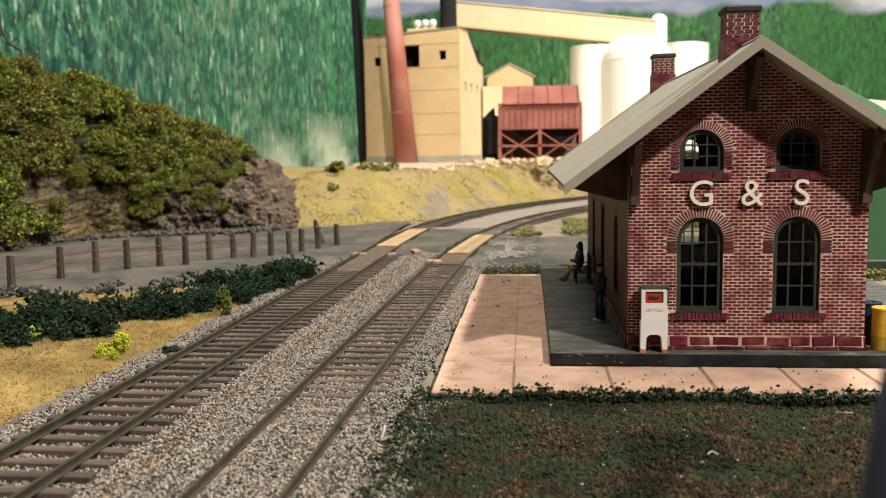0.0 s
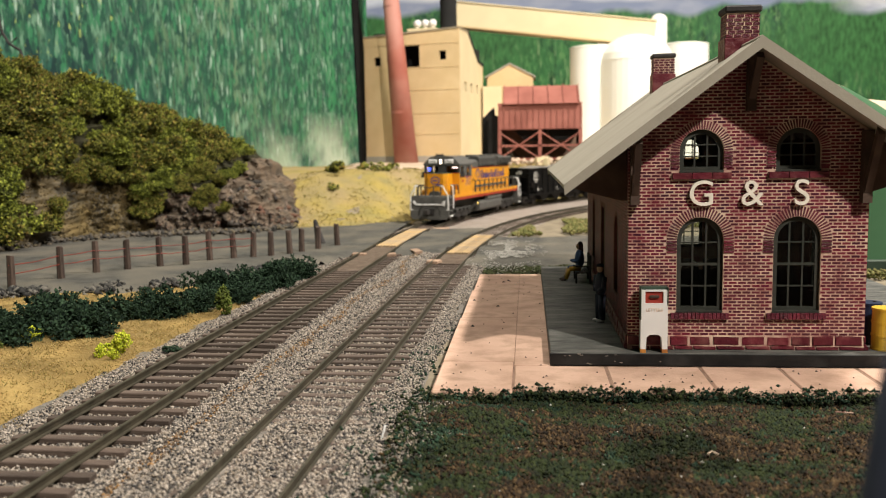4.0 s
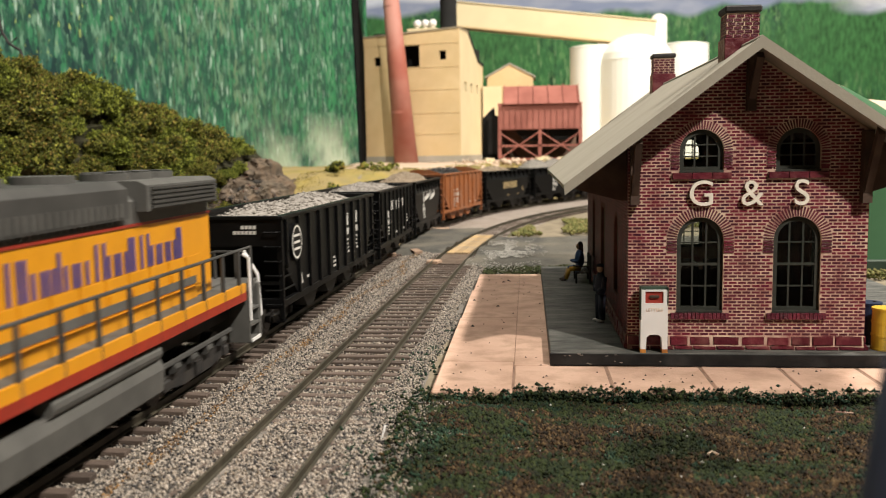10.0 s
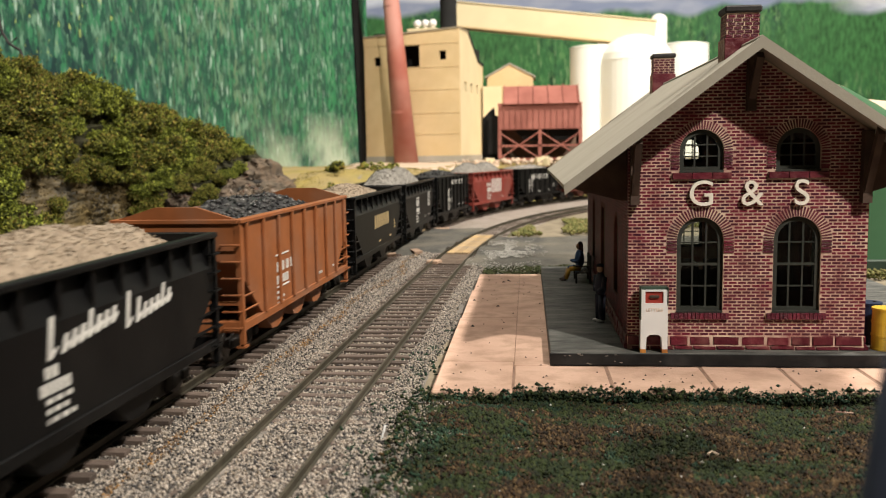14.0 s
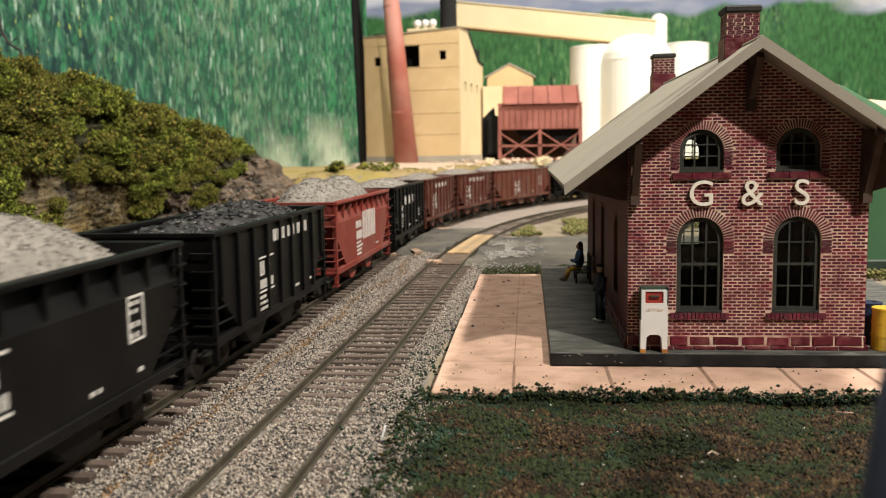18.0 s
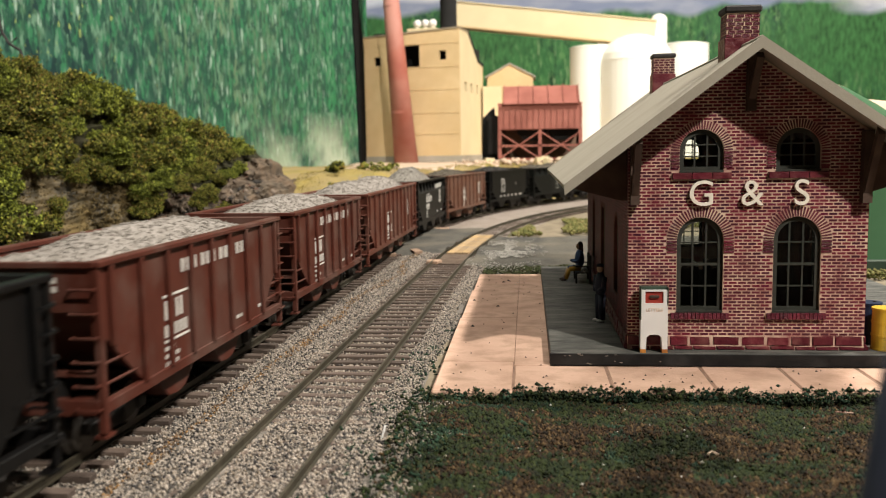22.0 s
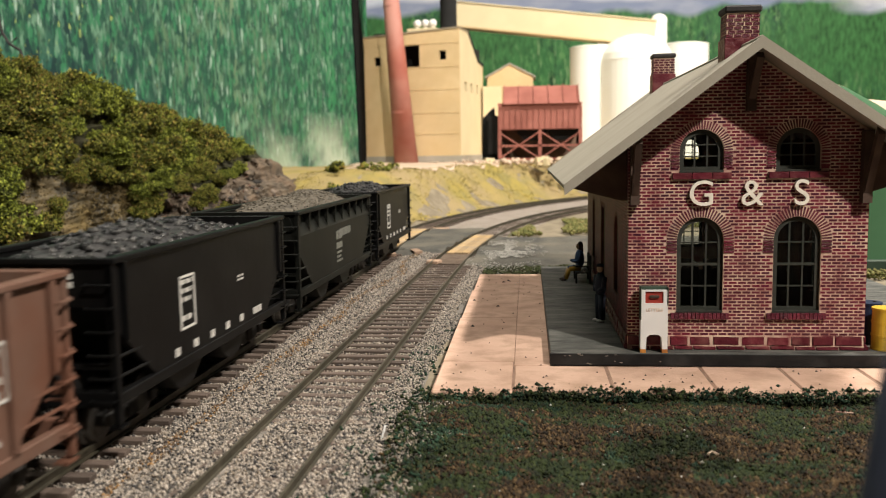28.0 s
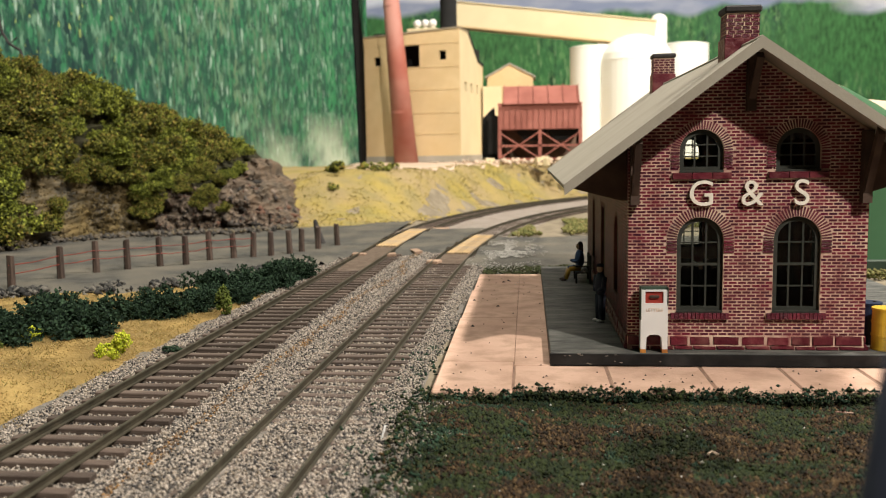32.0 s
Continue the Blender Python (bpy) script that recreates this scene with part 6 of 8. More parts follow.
M_black = paint("black_car", (0.0032, 0.0032, 0.0035), 0.45, (0.016, 0.015, 0.014))
M_oxide = paint("oxide_car", (0.085, 0.024, 0.016))
M_ceired = paint("red_car", (0.19, 0.034, 0.026))
M_tanred = paint("orange_car", (0.27, 0.093, 0.034))
M_rustcar = paint("rust_car", (0.11, 0.036, 0.024))
M_brown = paint("brown_car", (0.13, 0.06, 0.04))
M_charcoal = paint("charcoal_car", (0.006, 0.0065, 0.0055), 0.5, (0.024, 0.024, 0.021))
M_mark = mat("white_marking", (0.62, 0.6, 0.56), (0.5, 0.48, 0.45), 0.6, 300)
M_gold = mat("gold_marking", (0.5, 0.38, 0.2), (0.42, 0.31, 0.16), 0.6, 300)
M_dim = mat("faded_marking", (0.2, 0.2, 0.17), (0.16, 0.16, 0.14), 0.7, 300)
M_wheel = mat("wheel_steel", (0.05, 0.045, 0.042), (0.08, 0.07, 0.06), 0.45, 200, metal=0.5)
M_truck = mat("truck_black", (0.016, 0.015, 0.015), (0.03, 0.026, 0.023), 0.7, 200, bump=0.3)


def rock_mat(name, a, b, c, rough=0.9):
    return mat(name, a, b, rough, 260, bump=0.9, bscale=700, c3=c, scale3=420, amount3=0.4)


L_white = (rock_mat("load_white", (0.252, 0.23, 0.21), (0.306, 0.279, 0.256), (0.173, 0.153, 0.133)), islands("lumps_white", [(0.246, 0.223, 0.2), (0.279, 0.252, 0.23), (0.226, 0.207, 0.183), (0.192, 0.173, 0.153), (0.292, 0.266, 0.242)]))
L_tan = (rock_mat("load_tan", (0.238, 0.185, 0.129), (0.277, 0.218, 0.158), (0.178, 0.132, 0.0924)), islands("lumps_tan", [(0.238, 0.185, 0.132), (0.277, 0.224, 0.165), (0.205, 0.155, 0.109), (0.317, 0.264, 0.205)]))
L_grey = (rock_mat("load_grey", (0.212, 0.195, 0.172), (0.259, 0.238, 0.212), (0.156, 0.144, 0.125)), islands("lumps_grey", [(0.212, 0.195, 0.172), (0.259, 0.243, 0.215), (0.172, 0.156, 0.141), (0.125, 0.118, 0.106)]))
L_coal = (rock_mat("load_coal", (0.012, 0.012, 0.013), (0.03, 0.029, 0.03), (0.045, 0.043, 0.042), 0.45), islands("lumps_coal", [(0.012, 0.012, 0.013), (0.03, 0.03, 0.032), (0.05, 0.048, 0.047), (0.02, 0.02, 0.02), (0.08, 0.077, 0.073)], 0.28))
L_brown = (rock_mat("load_brown", (0.09, 0.075, 0.057), (0.12, 0.102, 0.078), (0.048, 0.042, 0.033)), islands("lumps_brown", [(0.09, 0.078, 0.06), (0.126, 0.108, 0.084), (0.06, 0.051, 0.039), (0.156, 0.132, 0.102)]))


def truck(parent, x, wb=1.93, axles=2, m=None, r=0.48, ys=1.03):
    """A bogie: side frames, bolster, springs and wheels, the wheels as parts."""
    m = m or M_truck
    bm = B()
    half = wb * (axles - 1) / 2
    for s in (-1, 1):
        y0, y1 = sorted((s * ys, s * (ys + 0.16)))
        extrude(bm, [(x - half - 0.28, 0.42), (x - half - 0.2, 0.62), (x - half * 0.5, 0.82), (x + half * 0.5, 0.82), (x + half + 0.2, 0.62), (x + half + 0.28, 0.42), (x + half - 0.1, 0.38), (x + half * 0.45, 0.26), (x - half * 0.45, 0.26), (x - half + 0.1, 0.38)], "y", y0, y1)
        for k in range(axles):
            xx = x - half + k * wb
            box(bm, xx - 0.16, xx + 0.16, min(s * ys, s * (ys + 0.24)), max(s * ys, s * (ys + 0.24)), 0.36, 0.62, 0.03)
        for dx in (-0.14, 0.0, 0.14):
            tube(bm, (x + dx, s * (ys + 0.2), 0.32), (x + dx, s * (ys + 0.2), 0.66), 0.05, 0.05, 6)
    box(bm, x - 0.2, x + 0.2, -ys - 0.1, ys + 0.1, 0.62, 0.95)
    t = part("bogie_frame", bm, m, parent)
    for k in range(axles):
        xx = x - half + k * wb
        for s in (-1, 1):
            bm = B()
            tube(bm, (xx, s * 0.74, r), (xx, s * 0.8, r), r + 0.06, r + 0.06, 22)
            tube(bm, (xx, s * 0.8, r), (xx, s * 0.98, r), r, r - 0.01, 22)
            tube(bm, (xx, s * 0.98, r), (xx, s * 1.0, r), r * 0.75, r * 0.7, 16)
            part("wheel", bm, M_wheel, t)
        bm = B()
        tube(bm, (xx, -0.9, r), (xx, 0.9, r), 0.1, 0.1, 8)
        part("axle", bm, M_wheel, t)
    return t


def blocks(bm, x, z, h, n, w, gap, y, word_breaks=()):
    """Plain bars that stand for a row of characters, from x backwards."""
    for k in range(n):
        if k in word_breaks:
            x -= w * 0.8
        t = max(0.05, 0.27 * w)
        for b in (x - 0.06 * w, x - 0.94 * w + t):
            box(bm, b - t, b, y - 0.012, y + 0.012, z, z + h)
        x -= w + gap
    return x


def small_print(bm, x, z, rows, n, y, h=0.1, w=0.09):
    """Rows of short upright bars, broken into groups, for writing too small to read."""
    for r in range(rows):
        xx, end = x, x - n * (w + 0.035) * (0.75 + 0.25 * ((r * 5 + n) % 3) / 2)
        k = 0
        while xx > end:
            if (k + r) % 4 != 3:
                box(bm, xx - 0.042, xx, y - 0.01, y + 0.01, z - r * h * 1.7, z - r * h * 1.7 + h * 0.85)
            xx -= 0.075
            k += 1


def hopper(name, L, style, m, load, marks, label, H=3.92, bays=2, ribs=9, heap=((0.0, 0.5, 4.0),), peak=0.0, coarse=0.07, tint=None):
    """An open hopper car; x forward, y to the lit side, origin on the rails at its middle."""
    car = thing(name, 0, 0, 0, label, "hopper car", "hopper cars of the train")
    hf, Y = L / 2, 1.8
    cut = 1.75
    side = [(-hf, H - 0.12), (-hf, 2.5), (-hf + 0.14, 2.5), (-hf + cut, 1.2), (hf - cut, 1.2), (hf - 0.14, 2.5), (hf, 2.5), (hf, H - 0.12)]
    for s in (-1, 1):
        bm = B()
        if style == "rib":
            extrude(bm, side, "y", *sorted((s * (Y - 0.12), s * Y)))
            w = part("side_sheet", bm, m, car)
            for k in range(ribs):
                x = -hf + 0.5 + (L - 1.0) * k / (ribs - 1)
                bm = B()
                zlo = 1.2 if abs(x) < hf - cut else 1.2 + (abs(x) - hf + cut) * 1.3 / (cut - 0.14)
                box(bm, x - 0.075, x + 0.075, *sorted((s * Y, s * (Y + 0.1))), zlo, H - 0.12, 0.02)
                part("side_rib", bm, m, w)
        else:
            low = [(-hf + 0.0, 3.05), (-hf, 2.5), (-hf + 0.14, 2.5), (-hf + cut, 1.2), (hf - cut, 1.2), (hf - 0.14, 2.5), (hf, 2.5), (hf, 3.05)]
            extrude(bm, [(x if abs(x) < hf - 0.05 else x * (1 - 0.0), z) for x, z in low], "y", *sorted((s * (Y - 0.12), s * Y)))
            extrude(bm, [(s * Y, 3.05), (s * (Y - 0.3), H - 0.1), (s * (Y - 0.42), H - 0.1), (s * (Y - 0.12), 3.05)], "x", -hf, hf)
            w = part("side_sheet", bm, m, car)
            n = 10
            for k in range(n):
                x = -hf + 0.35 + (L - 0.7) * k / (n - 1)
                bm = B()
                extrude(bm, [(s * (Y + 0.005), 3.12), (s * (Y + 0.02), H - 0.12), (s * (Y - 0.3), H - 0.12)], "x", x - 0.05, x + 0.05)
                part("gusset", bm, m, w)
        bm = B()
        box(bm, -hf - 0.02, hf + 0.02, *sorted((s * (Y - 0.16), s * (Y + 0.1))), H - 0.13, H, 0.025)
        part("top_chord", bm, m, car)
        bm = B()
        box(bm, -hf, hf, *sorted((s * (Y - 0.14), s * (Y + 0.04))), 0.98, 1.22, 0.02)
        part("side_sill", bm, m, car)
        for e in (-1, 1):
            bm = B()
            box(bm, *sorted((e * hf, e * (hf - 0.15))), *sorted((s * (Y - 0.1), s * (Y + 0.05))), 0.62, H - 0.1, 0.015)
            part("corner_post", bm, m, car)
            bm = B()
            for z in (1.55, 1.95):
                xl = hf - cut + (z - 1.2) * (cut - 0.14) / 1.3 + 0.25
                tube(bm, (e * (hf - 0.1), s * (Y - 0.0), z), (e * (hf - 1.5 + (z - 1.55) * 0.9), s * (Y - 0.02), z - 0.02), 0.035, 0.035, 5)
            part("grab_rail", bm, m, car)
            bm = B()
            for k in range(6):
                z = 1.1 + k * 0.46
                wire(bm, [(e * (hf + 0.0), s * (Y - 0.02), z), (e * (hf + 0.12), s * (Y + 0.0), z), (e * (hf + 0.12), s * (Y - 0.5), z), (e * hf, s * (Y - 0.5), z)], 0.03, 5)
                if e < 0:
                    wire(bm, [(e * (hf - 0.05), s * Y, z), (e * (hf - 0.05), s * (Y + 0.14), z), (e * (hf - 0.45), s * (Y + 0.14), z), (e * (hf - 0.45), s * Y, z)], 0.03, 5)
            part("ladder", bm, m, car)
            bm = B()
            tube(bm, (e * (hf - 0.08), s * (Y - 0.05), 0.75), (e * (hf - 0.08), s * (Y - 0.05), 0.55), 0.04, 0.04, 5)
            box(bm, *sorted((e * hf, e * (hf - 0.35))), *sorted((s * (Y - 0.2), s * (Y + 0.06))), 0.52, 0.57)
            part("stirrup_step", bm, m, car)
    for e in (-1, 1):
        bm = B()
        top = [(-Y + 0.05, 2.95), (Y - 0.05, 2.95), (Y - 0.05, H - 0.02), (0.6, H - 0.02 + peak), (-0.6, H - 0.02 + peak), (-Y + 0.05, H - 0.02)]
        extrude(bm, top, "x", *sorted((e * (hf - 0.16), e * (hf - 0.04))))
        part("end_sheet", bm, m, car)
        bm = B()
        box(bm, *sorted((e * (hf - 0.06), e * (hf + 0.05))), -Y, Y, H - 0.13, H, 0.02)
        part("end_chord", bm, m, car)
        bm = B()
        extrude(bm, [(e * (hf - 0.1), 2.95), (e * (hf - 0.2), 2.95), (e * (hf - 3.3), 0.98), (e * (hf - 3.1), 0.98)], "y", -Y + 0.14, Y - 0.14)
        part("slope_sheet", bm, m, car)
        bm = B()
        box(bm, *sorted((e * (hf - 0.2), e * (hf + 0.02))), -Y + 0.05, Y - 0.05, 0.95, 1.28, 0.02)
        box(bm, *sorted((e * (hf - 0.12), e * (hf - 0.02))), -Y + 0.1, Y - 0.1, 1.72, 1.82)
        for y in (-0.75, 0.75):
            box(bm, *sorted((e * (hf - 0.14), e * (hf - 0.02))), y - 0.07, y + 0.07, 1.28, 2.95)
        part("end_sill", bm, m, car)
        bm = B()
        box(bm, *sorted((e * (hf - 0.6), e * (hf + 0.55))), -0.16, 0.16, 0.82, 1.08)
        box(bm, *sorted((e * (hf + 0.45), e * (hf + 0.95))), -0.24, 0.2, 0.74, 1.14, 0.04)
        part("coupler", bm, M_truck, car)
        truck(car, e * (hf - 1.75))
    bm = B()
    tube(bm, (-hf - 0.1, 0.75, 2.5), (-hf - 0.16, 0.75, 2.5), 0.36, 0.36, 16)
    tube(bm, (-hf - 0.1, 0.75, 2.5), (-hf + 0.1, 0.75, 2.5), 0.07, 0.07, 6)
    part("brake_wheel", bm, m, car)
    # discharge bays and centre sill
    for k in range(bays):
        c = (k - (bays - 1) / 2) * (L - 5.0) / bays * (1.05 if bays == 2 else 0.95)
        bm = B()
        extrude(bm, [(c - 1.5, 1.22), (c + 1.5, 1.22), (c + 0.55, 0.42), (c + 0.05, 0.36), (c - 0.35, 0.42)], "y", -1.55, 1.55)
        part("discharge_bay", bm, m, car)
    bm = B()
    box(bm, -hf + 0.2, hf - 0.2, -0.3, 0.3, 0.9, 1.3)
    part("centre_sill", bm, M_truck, car)
    # the load, a heaped crust with lumps
    nx, ny = 56, 20
    wide = 1.66 if style == "rib" else 1.36
    seed = sum(map(ord, label))
    def hz(x, y):
        e = min(1.0, (hf - 0.2 - abs(x)) / 0.9) * min(1.0, (wide + 0.02 - abs(y)) / 0.5)
        h = 0.0
        for cx, hh, w in heap:
            h = max(h, hh * max(0.0, 1 - ((x - cx * hf) / (w)) ** 2))
        prof = max(0.0, 1 - (y / (wide + 0.09)) ** 2)
        return H - 0.48 + (0.82 * h + 0.16) * prof * min(1, max(0, e) + 0.1) + 0.12 * noise.fractal(Vector((x * 1.1 + seed, y * 1.1, 0)), 1, 2, 4) + 0.05 * noise.noise(Vector((x * 6, y * 6, seed)))
    vs = [(-hf + 0.17 + (L - 0.34) * i / (nx - 1), wide * (2 * j / (ny - 1) - 1), 0) for i in range(nx) for j in range(ny)]
    vs = [(x, y, hz(x, y)) for x, y, _ in vs]
    fs = [(i * ny + j, (i + 1) * ny + j, (i + 1) * ny + j + 1, i * ny + j + 1) for i in range(nx - 1) for j in range(ny - 1)]
    raw("load", vs, fs, load[0], car, smooth=True)
    rnd = random.Random(seed)
    pts = []
    for k in range(min(3600, int(1500 * (0.12 / coarse) ** 1.3))):
        x, y = rnd.uniform(-hf + 0.3, hf - 0.3), rnd.uniform(0.06 - wide, wide - 0.06)
        pts.append((x, y, hz(x, y) + 0.01))
    np.random.seed(seed % 1000)
    o = chips("load_crumb_layer", load[1], pts, coarse)
    o.parent = car
    o["kind"] = "stuff"
    # markings on both sides
    for s in (-1, 1):
        if marks is m_nyc:
            bm = B()
            tube(bm, (hf - 1.45, s * Y, 2.95), (hf - 1.45, s * (Y + 0.108), 2.95), 0.62, 0.62, 32)
            part("emblem_plate", bm, m, car, "round black emblem plate")
        bm = B()
        marks(bm, (Y + 0.012) * s, hf, s)
        # each large figure is a part; the small print stays joined
        left, figs = set(bm.verts), []
        while left:
            grp, todo = set(), [left.pop()]
            while todo:
                w = todo.pop()
                grp.add(w)
                for e in w.link_edges:
                    q = e.other_vert(w)
                    if q in left:
                        left.discard(q)
                        todo.append(q)
            zs = [w.co.z for w in grp]
            if max(zs) - min(zs) > 0.2 and s < 0:
                figs.append(grp)
        for grp in figs:
            b2, mp = B(), {}
            for w in grp:
                mp[w] = b2.verts.new(w.co)
            for f in {f for w in grp for f in w.link_faces}:
                b2.faces.new([mp[w] for w in f.verts])
            part("marking", b2, tint or M_mark, car)
        bmesh.ops.delete(bm, geom=list({w for grp in figs for w in grp}), context="VERTS")
        if bm.verts:
            part("small_markings", bm, tint or M_mark, car)["kind"] = "stuff"
        else:
            bm.free()
    bm = B()
    small_print_end(bm, hf)
    part("end_markings", bm, tint or M_mark, car)
    return car


def small_print_end(bm, hf):
    for r, n in ((0, 4), (1, 6)):
        for k in range(n):
            y = 0.95 - k * 0.13
            box(bm, hf - 0.045, hf - 0.03, y - 0.05, y + 0.05, 3.5 - r * 0.17, 3.61 - r * 0.17)


def outline_box(bm, x0, x1, z0, z1, y, t=0.05):
    for a, b, c, d in ((x0, x1, z0, z0 + t), (x0, x1, z1 - t, z1), (x0, x0 + t, z0, z1), (x1 - t, x1, z0, z1)):
        box(bm, a, b, y - 0.012, y + 0.012, c, d)


def m_nyc(bm, y, hf, s):
    n = 24
    c = hf - 1.45
    yp = y + s * 0.105
    for k in range(n):
        a, b = 2 * math.pi * k / n, 2 * math.pi * (k + 1) / n
        vs = [bm.verts.new((c + 0.56 * f * math.cos(t), yp, 2.95 + 0.56 * f * math.sin(t))) for t, f in ((a, 1), (b, 1), (b, 0.88), (a, 0.88))]
        bm.faces.new(vs)
    for dz in (-0.22, 0.0, 0.22):
        box(bm, c - 0.34, c + 0.34, yp - 0.01, yp + 0.005, 2.91 + dz, 2.99 + dz)
    x = -hf * 0.25
    for k in range(3):
        box(bm, x - 0.28, x, y - 0.01, y + 0.01, 3.3, 3.34)
        blocks(bm, x, 2.85, 0.4, 1, 0.26, 0.1, y)
        blocks(bm, x, 2.45, 0.26, 2, 0.13, 0.03, y)
        small_print(bm, x, 2.2, 4, 2, y)
        x -= 0.85
    small_print(bm, hf - 2.9, 1.55, 1, 4, y)
    small_print(bm, 0.6, 1.75, 3, 3, y)
    extrude(bm, [(hf - 2.35, 1.45), (hf - 2.05, 1.45), (hf - 2.2, 1.85)], "y", y - 0.01, y + 0.01)


def m_word(n, h, w, gap, x0, z0, breaks=(), data=True, slab=True, mid=True):
    def f(bm, y, hf, s):
        blocks(bm, x0 * hf, z0, h, n, w, gap, y, breaks)
        if data:
            x = x0 * hf + 0.6
            blocks(bm, x, 2.42, 0.34, 3, 0.24, 0.1, y)
            blocks(bm, x, 2.05, 0.24, 5, 0.15, 0.05, y)
            small_print(bm, x - 0.05, 1.85, 3, 7, y)
        if slab:
            small_print(bm, -hf * 0.62, 2.1, 3, 3, y)
            box(bm, -hf * 0.4 - 0.35, -hf * 0.4, y - 0.01, y + 0.01, 1.42, 1.5)
            box(bm, 0.15, 0.5, y - 0.01, y + 0.01, 1.42, 1.5)
    return f


def m_script(bm, y, hf, s):
    x = hf * 0.4
    for n in (8, 7):
        for k in range(n):
            h = 0.72 if k == 0 else 0.5 if (k + n) % 4 == 0 else 0.32
            rise = 0.03 * k
            extrude(bm, [(x, 2.45 + rise), (x - 0.11, 2.46 + rise), (x - 0.24, 2.45 + h + rise), (x - 0.13, 2.45 + h + rise)], "y", y - 0.012, y + 0.012)
            extrude(bm, [(x - 0.11, 2.46 + rise), (x - 0.28, 2.58 + rise), (x - 0.28, 2.64 + rise), (x - 0.11, 2.52 + rise)], "y", y - 0.012, y + 0.012)
            x -= 0.44 if k == 0 else 0.29
        x -= 0.3
    blocks(bm, hf * 0.42, 2.15, 0.2, 2, 0.16, 0.06, y)
    blocks(bm, hf * 0.45, 1.88, 0.2, 6, 0.12, 0.04, y)
    small_print(bm, hf * 0.42, 1.72, 3, 7, y)


def m_two(n, x0, z0, frame_at=None, top=None, h=0.42, w=0.36):
    def f(bm, y, hf, s):
        box(bm, x0 * hf - 1.3, x0 * hf, y - 0.01, y + 0.01, z0 + 0.5, z0 + 0.55)
        blocks(bm, x0 * hf - 0.05, z0, h, n, w, 0.22, y)
        blocks(bm, x0 * hf - 0.02, z0 - 0.38, 0.26, 5, 0.19, 0.06, y)
        box(bm, x0 * hf - 1.3, x0 * hf, y - 0.01, y + 0.01, z0 - 0.5, z0 - 0.45)
        small_print(bm, x0 * hf, z0 - 0.68, 3, 6, y)
        if frame_at:
            fx = frame_at * hf
            outline_box(bm, fx - 0.35, fx + 0.35, 2.1, 3.05, y)
            small_print(bm, fx + 0.27, 2.85, 2, 4, y)
            small_print(bm, fx + 0.27, 2.4, 2, 4, y, 0.13)
        if top:
            blocks(bm, top[0] * hf, 3.2, top[2], top[1], top[3], top[4], y, top[5] if len(top) > 5 else ())
        small_print(bm, -hf * 0.3, 1.45, 1, 4, y)
        small_print(bm, -hf * 0.62, 1.45, 1, 3, y)
    return f


def m_big(bm, y, hf, s):
    blocks(bm, hf * 0.12, 1.95, 1.25, 4, 0.62, 0.12, y)
    blocks(bm, hf * 0.36, 2.55, 0.3, 4, 0.2, 0.1, y)
    blocks(bm, hf * 0.34, 2.05, 0.36, 5, 0.19, 0.04, y)
    small_print(bm, hf * 0.34, 1.85, 4, 9, y)
    small_print(bm, -hf * 0.4, 1.42, 1, 6, y)


def m_plate(bm, y, hf, s):
    outline_box(bm, hf * 0.28, hf * 0.28 + 0.85, 1.85, 3.1, y)
    small_print(bm, hf * 0.28 + 0.75, 2.9, 3, 5, y, 0.12)
    small_print(bm, hf * 0.28 + 0.76, 2.05, 1, 6, y, 0.14)
    for k in range(5):
        x = hf * 0.5 - k * 1.05
        for u in (0.0, 0.09, 0.18):
            box(bm, x - u - 0.05, x - u, y - 0.012, y + 0.012, 1.32, 1.5)
    for u in range(6):
        x = hf * 0.5 - 5.3 - u * 0.12
        box(bm, x - 0.06, x, y - 0.012, y + 0.012, 1.32, 1.5)
    small_print(bm, -hf * 0.25, 2.55, 2, 6, y, 0.06, 0.05)


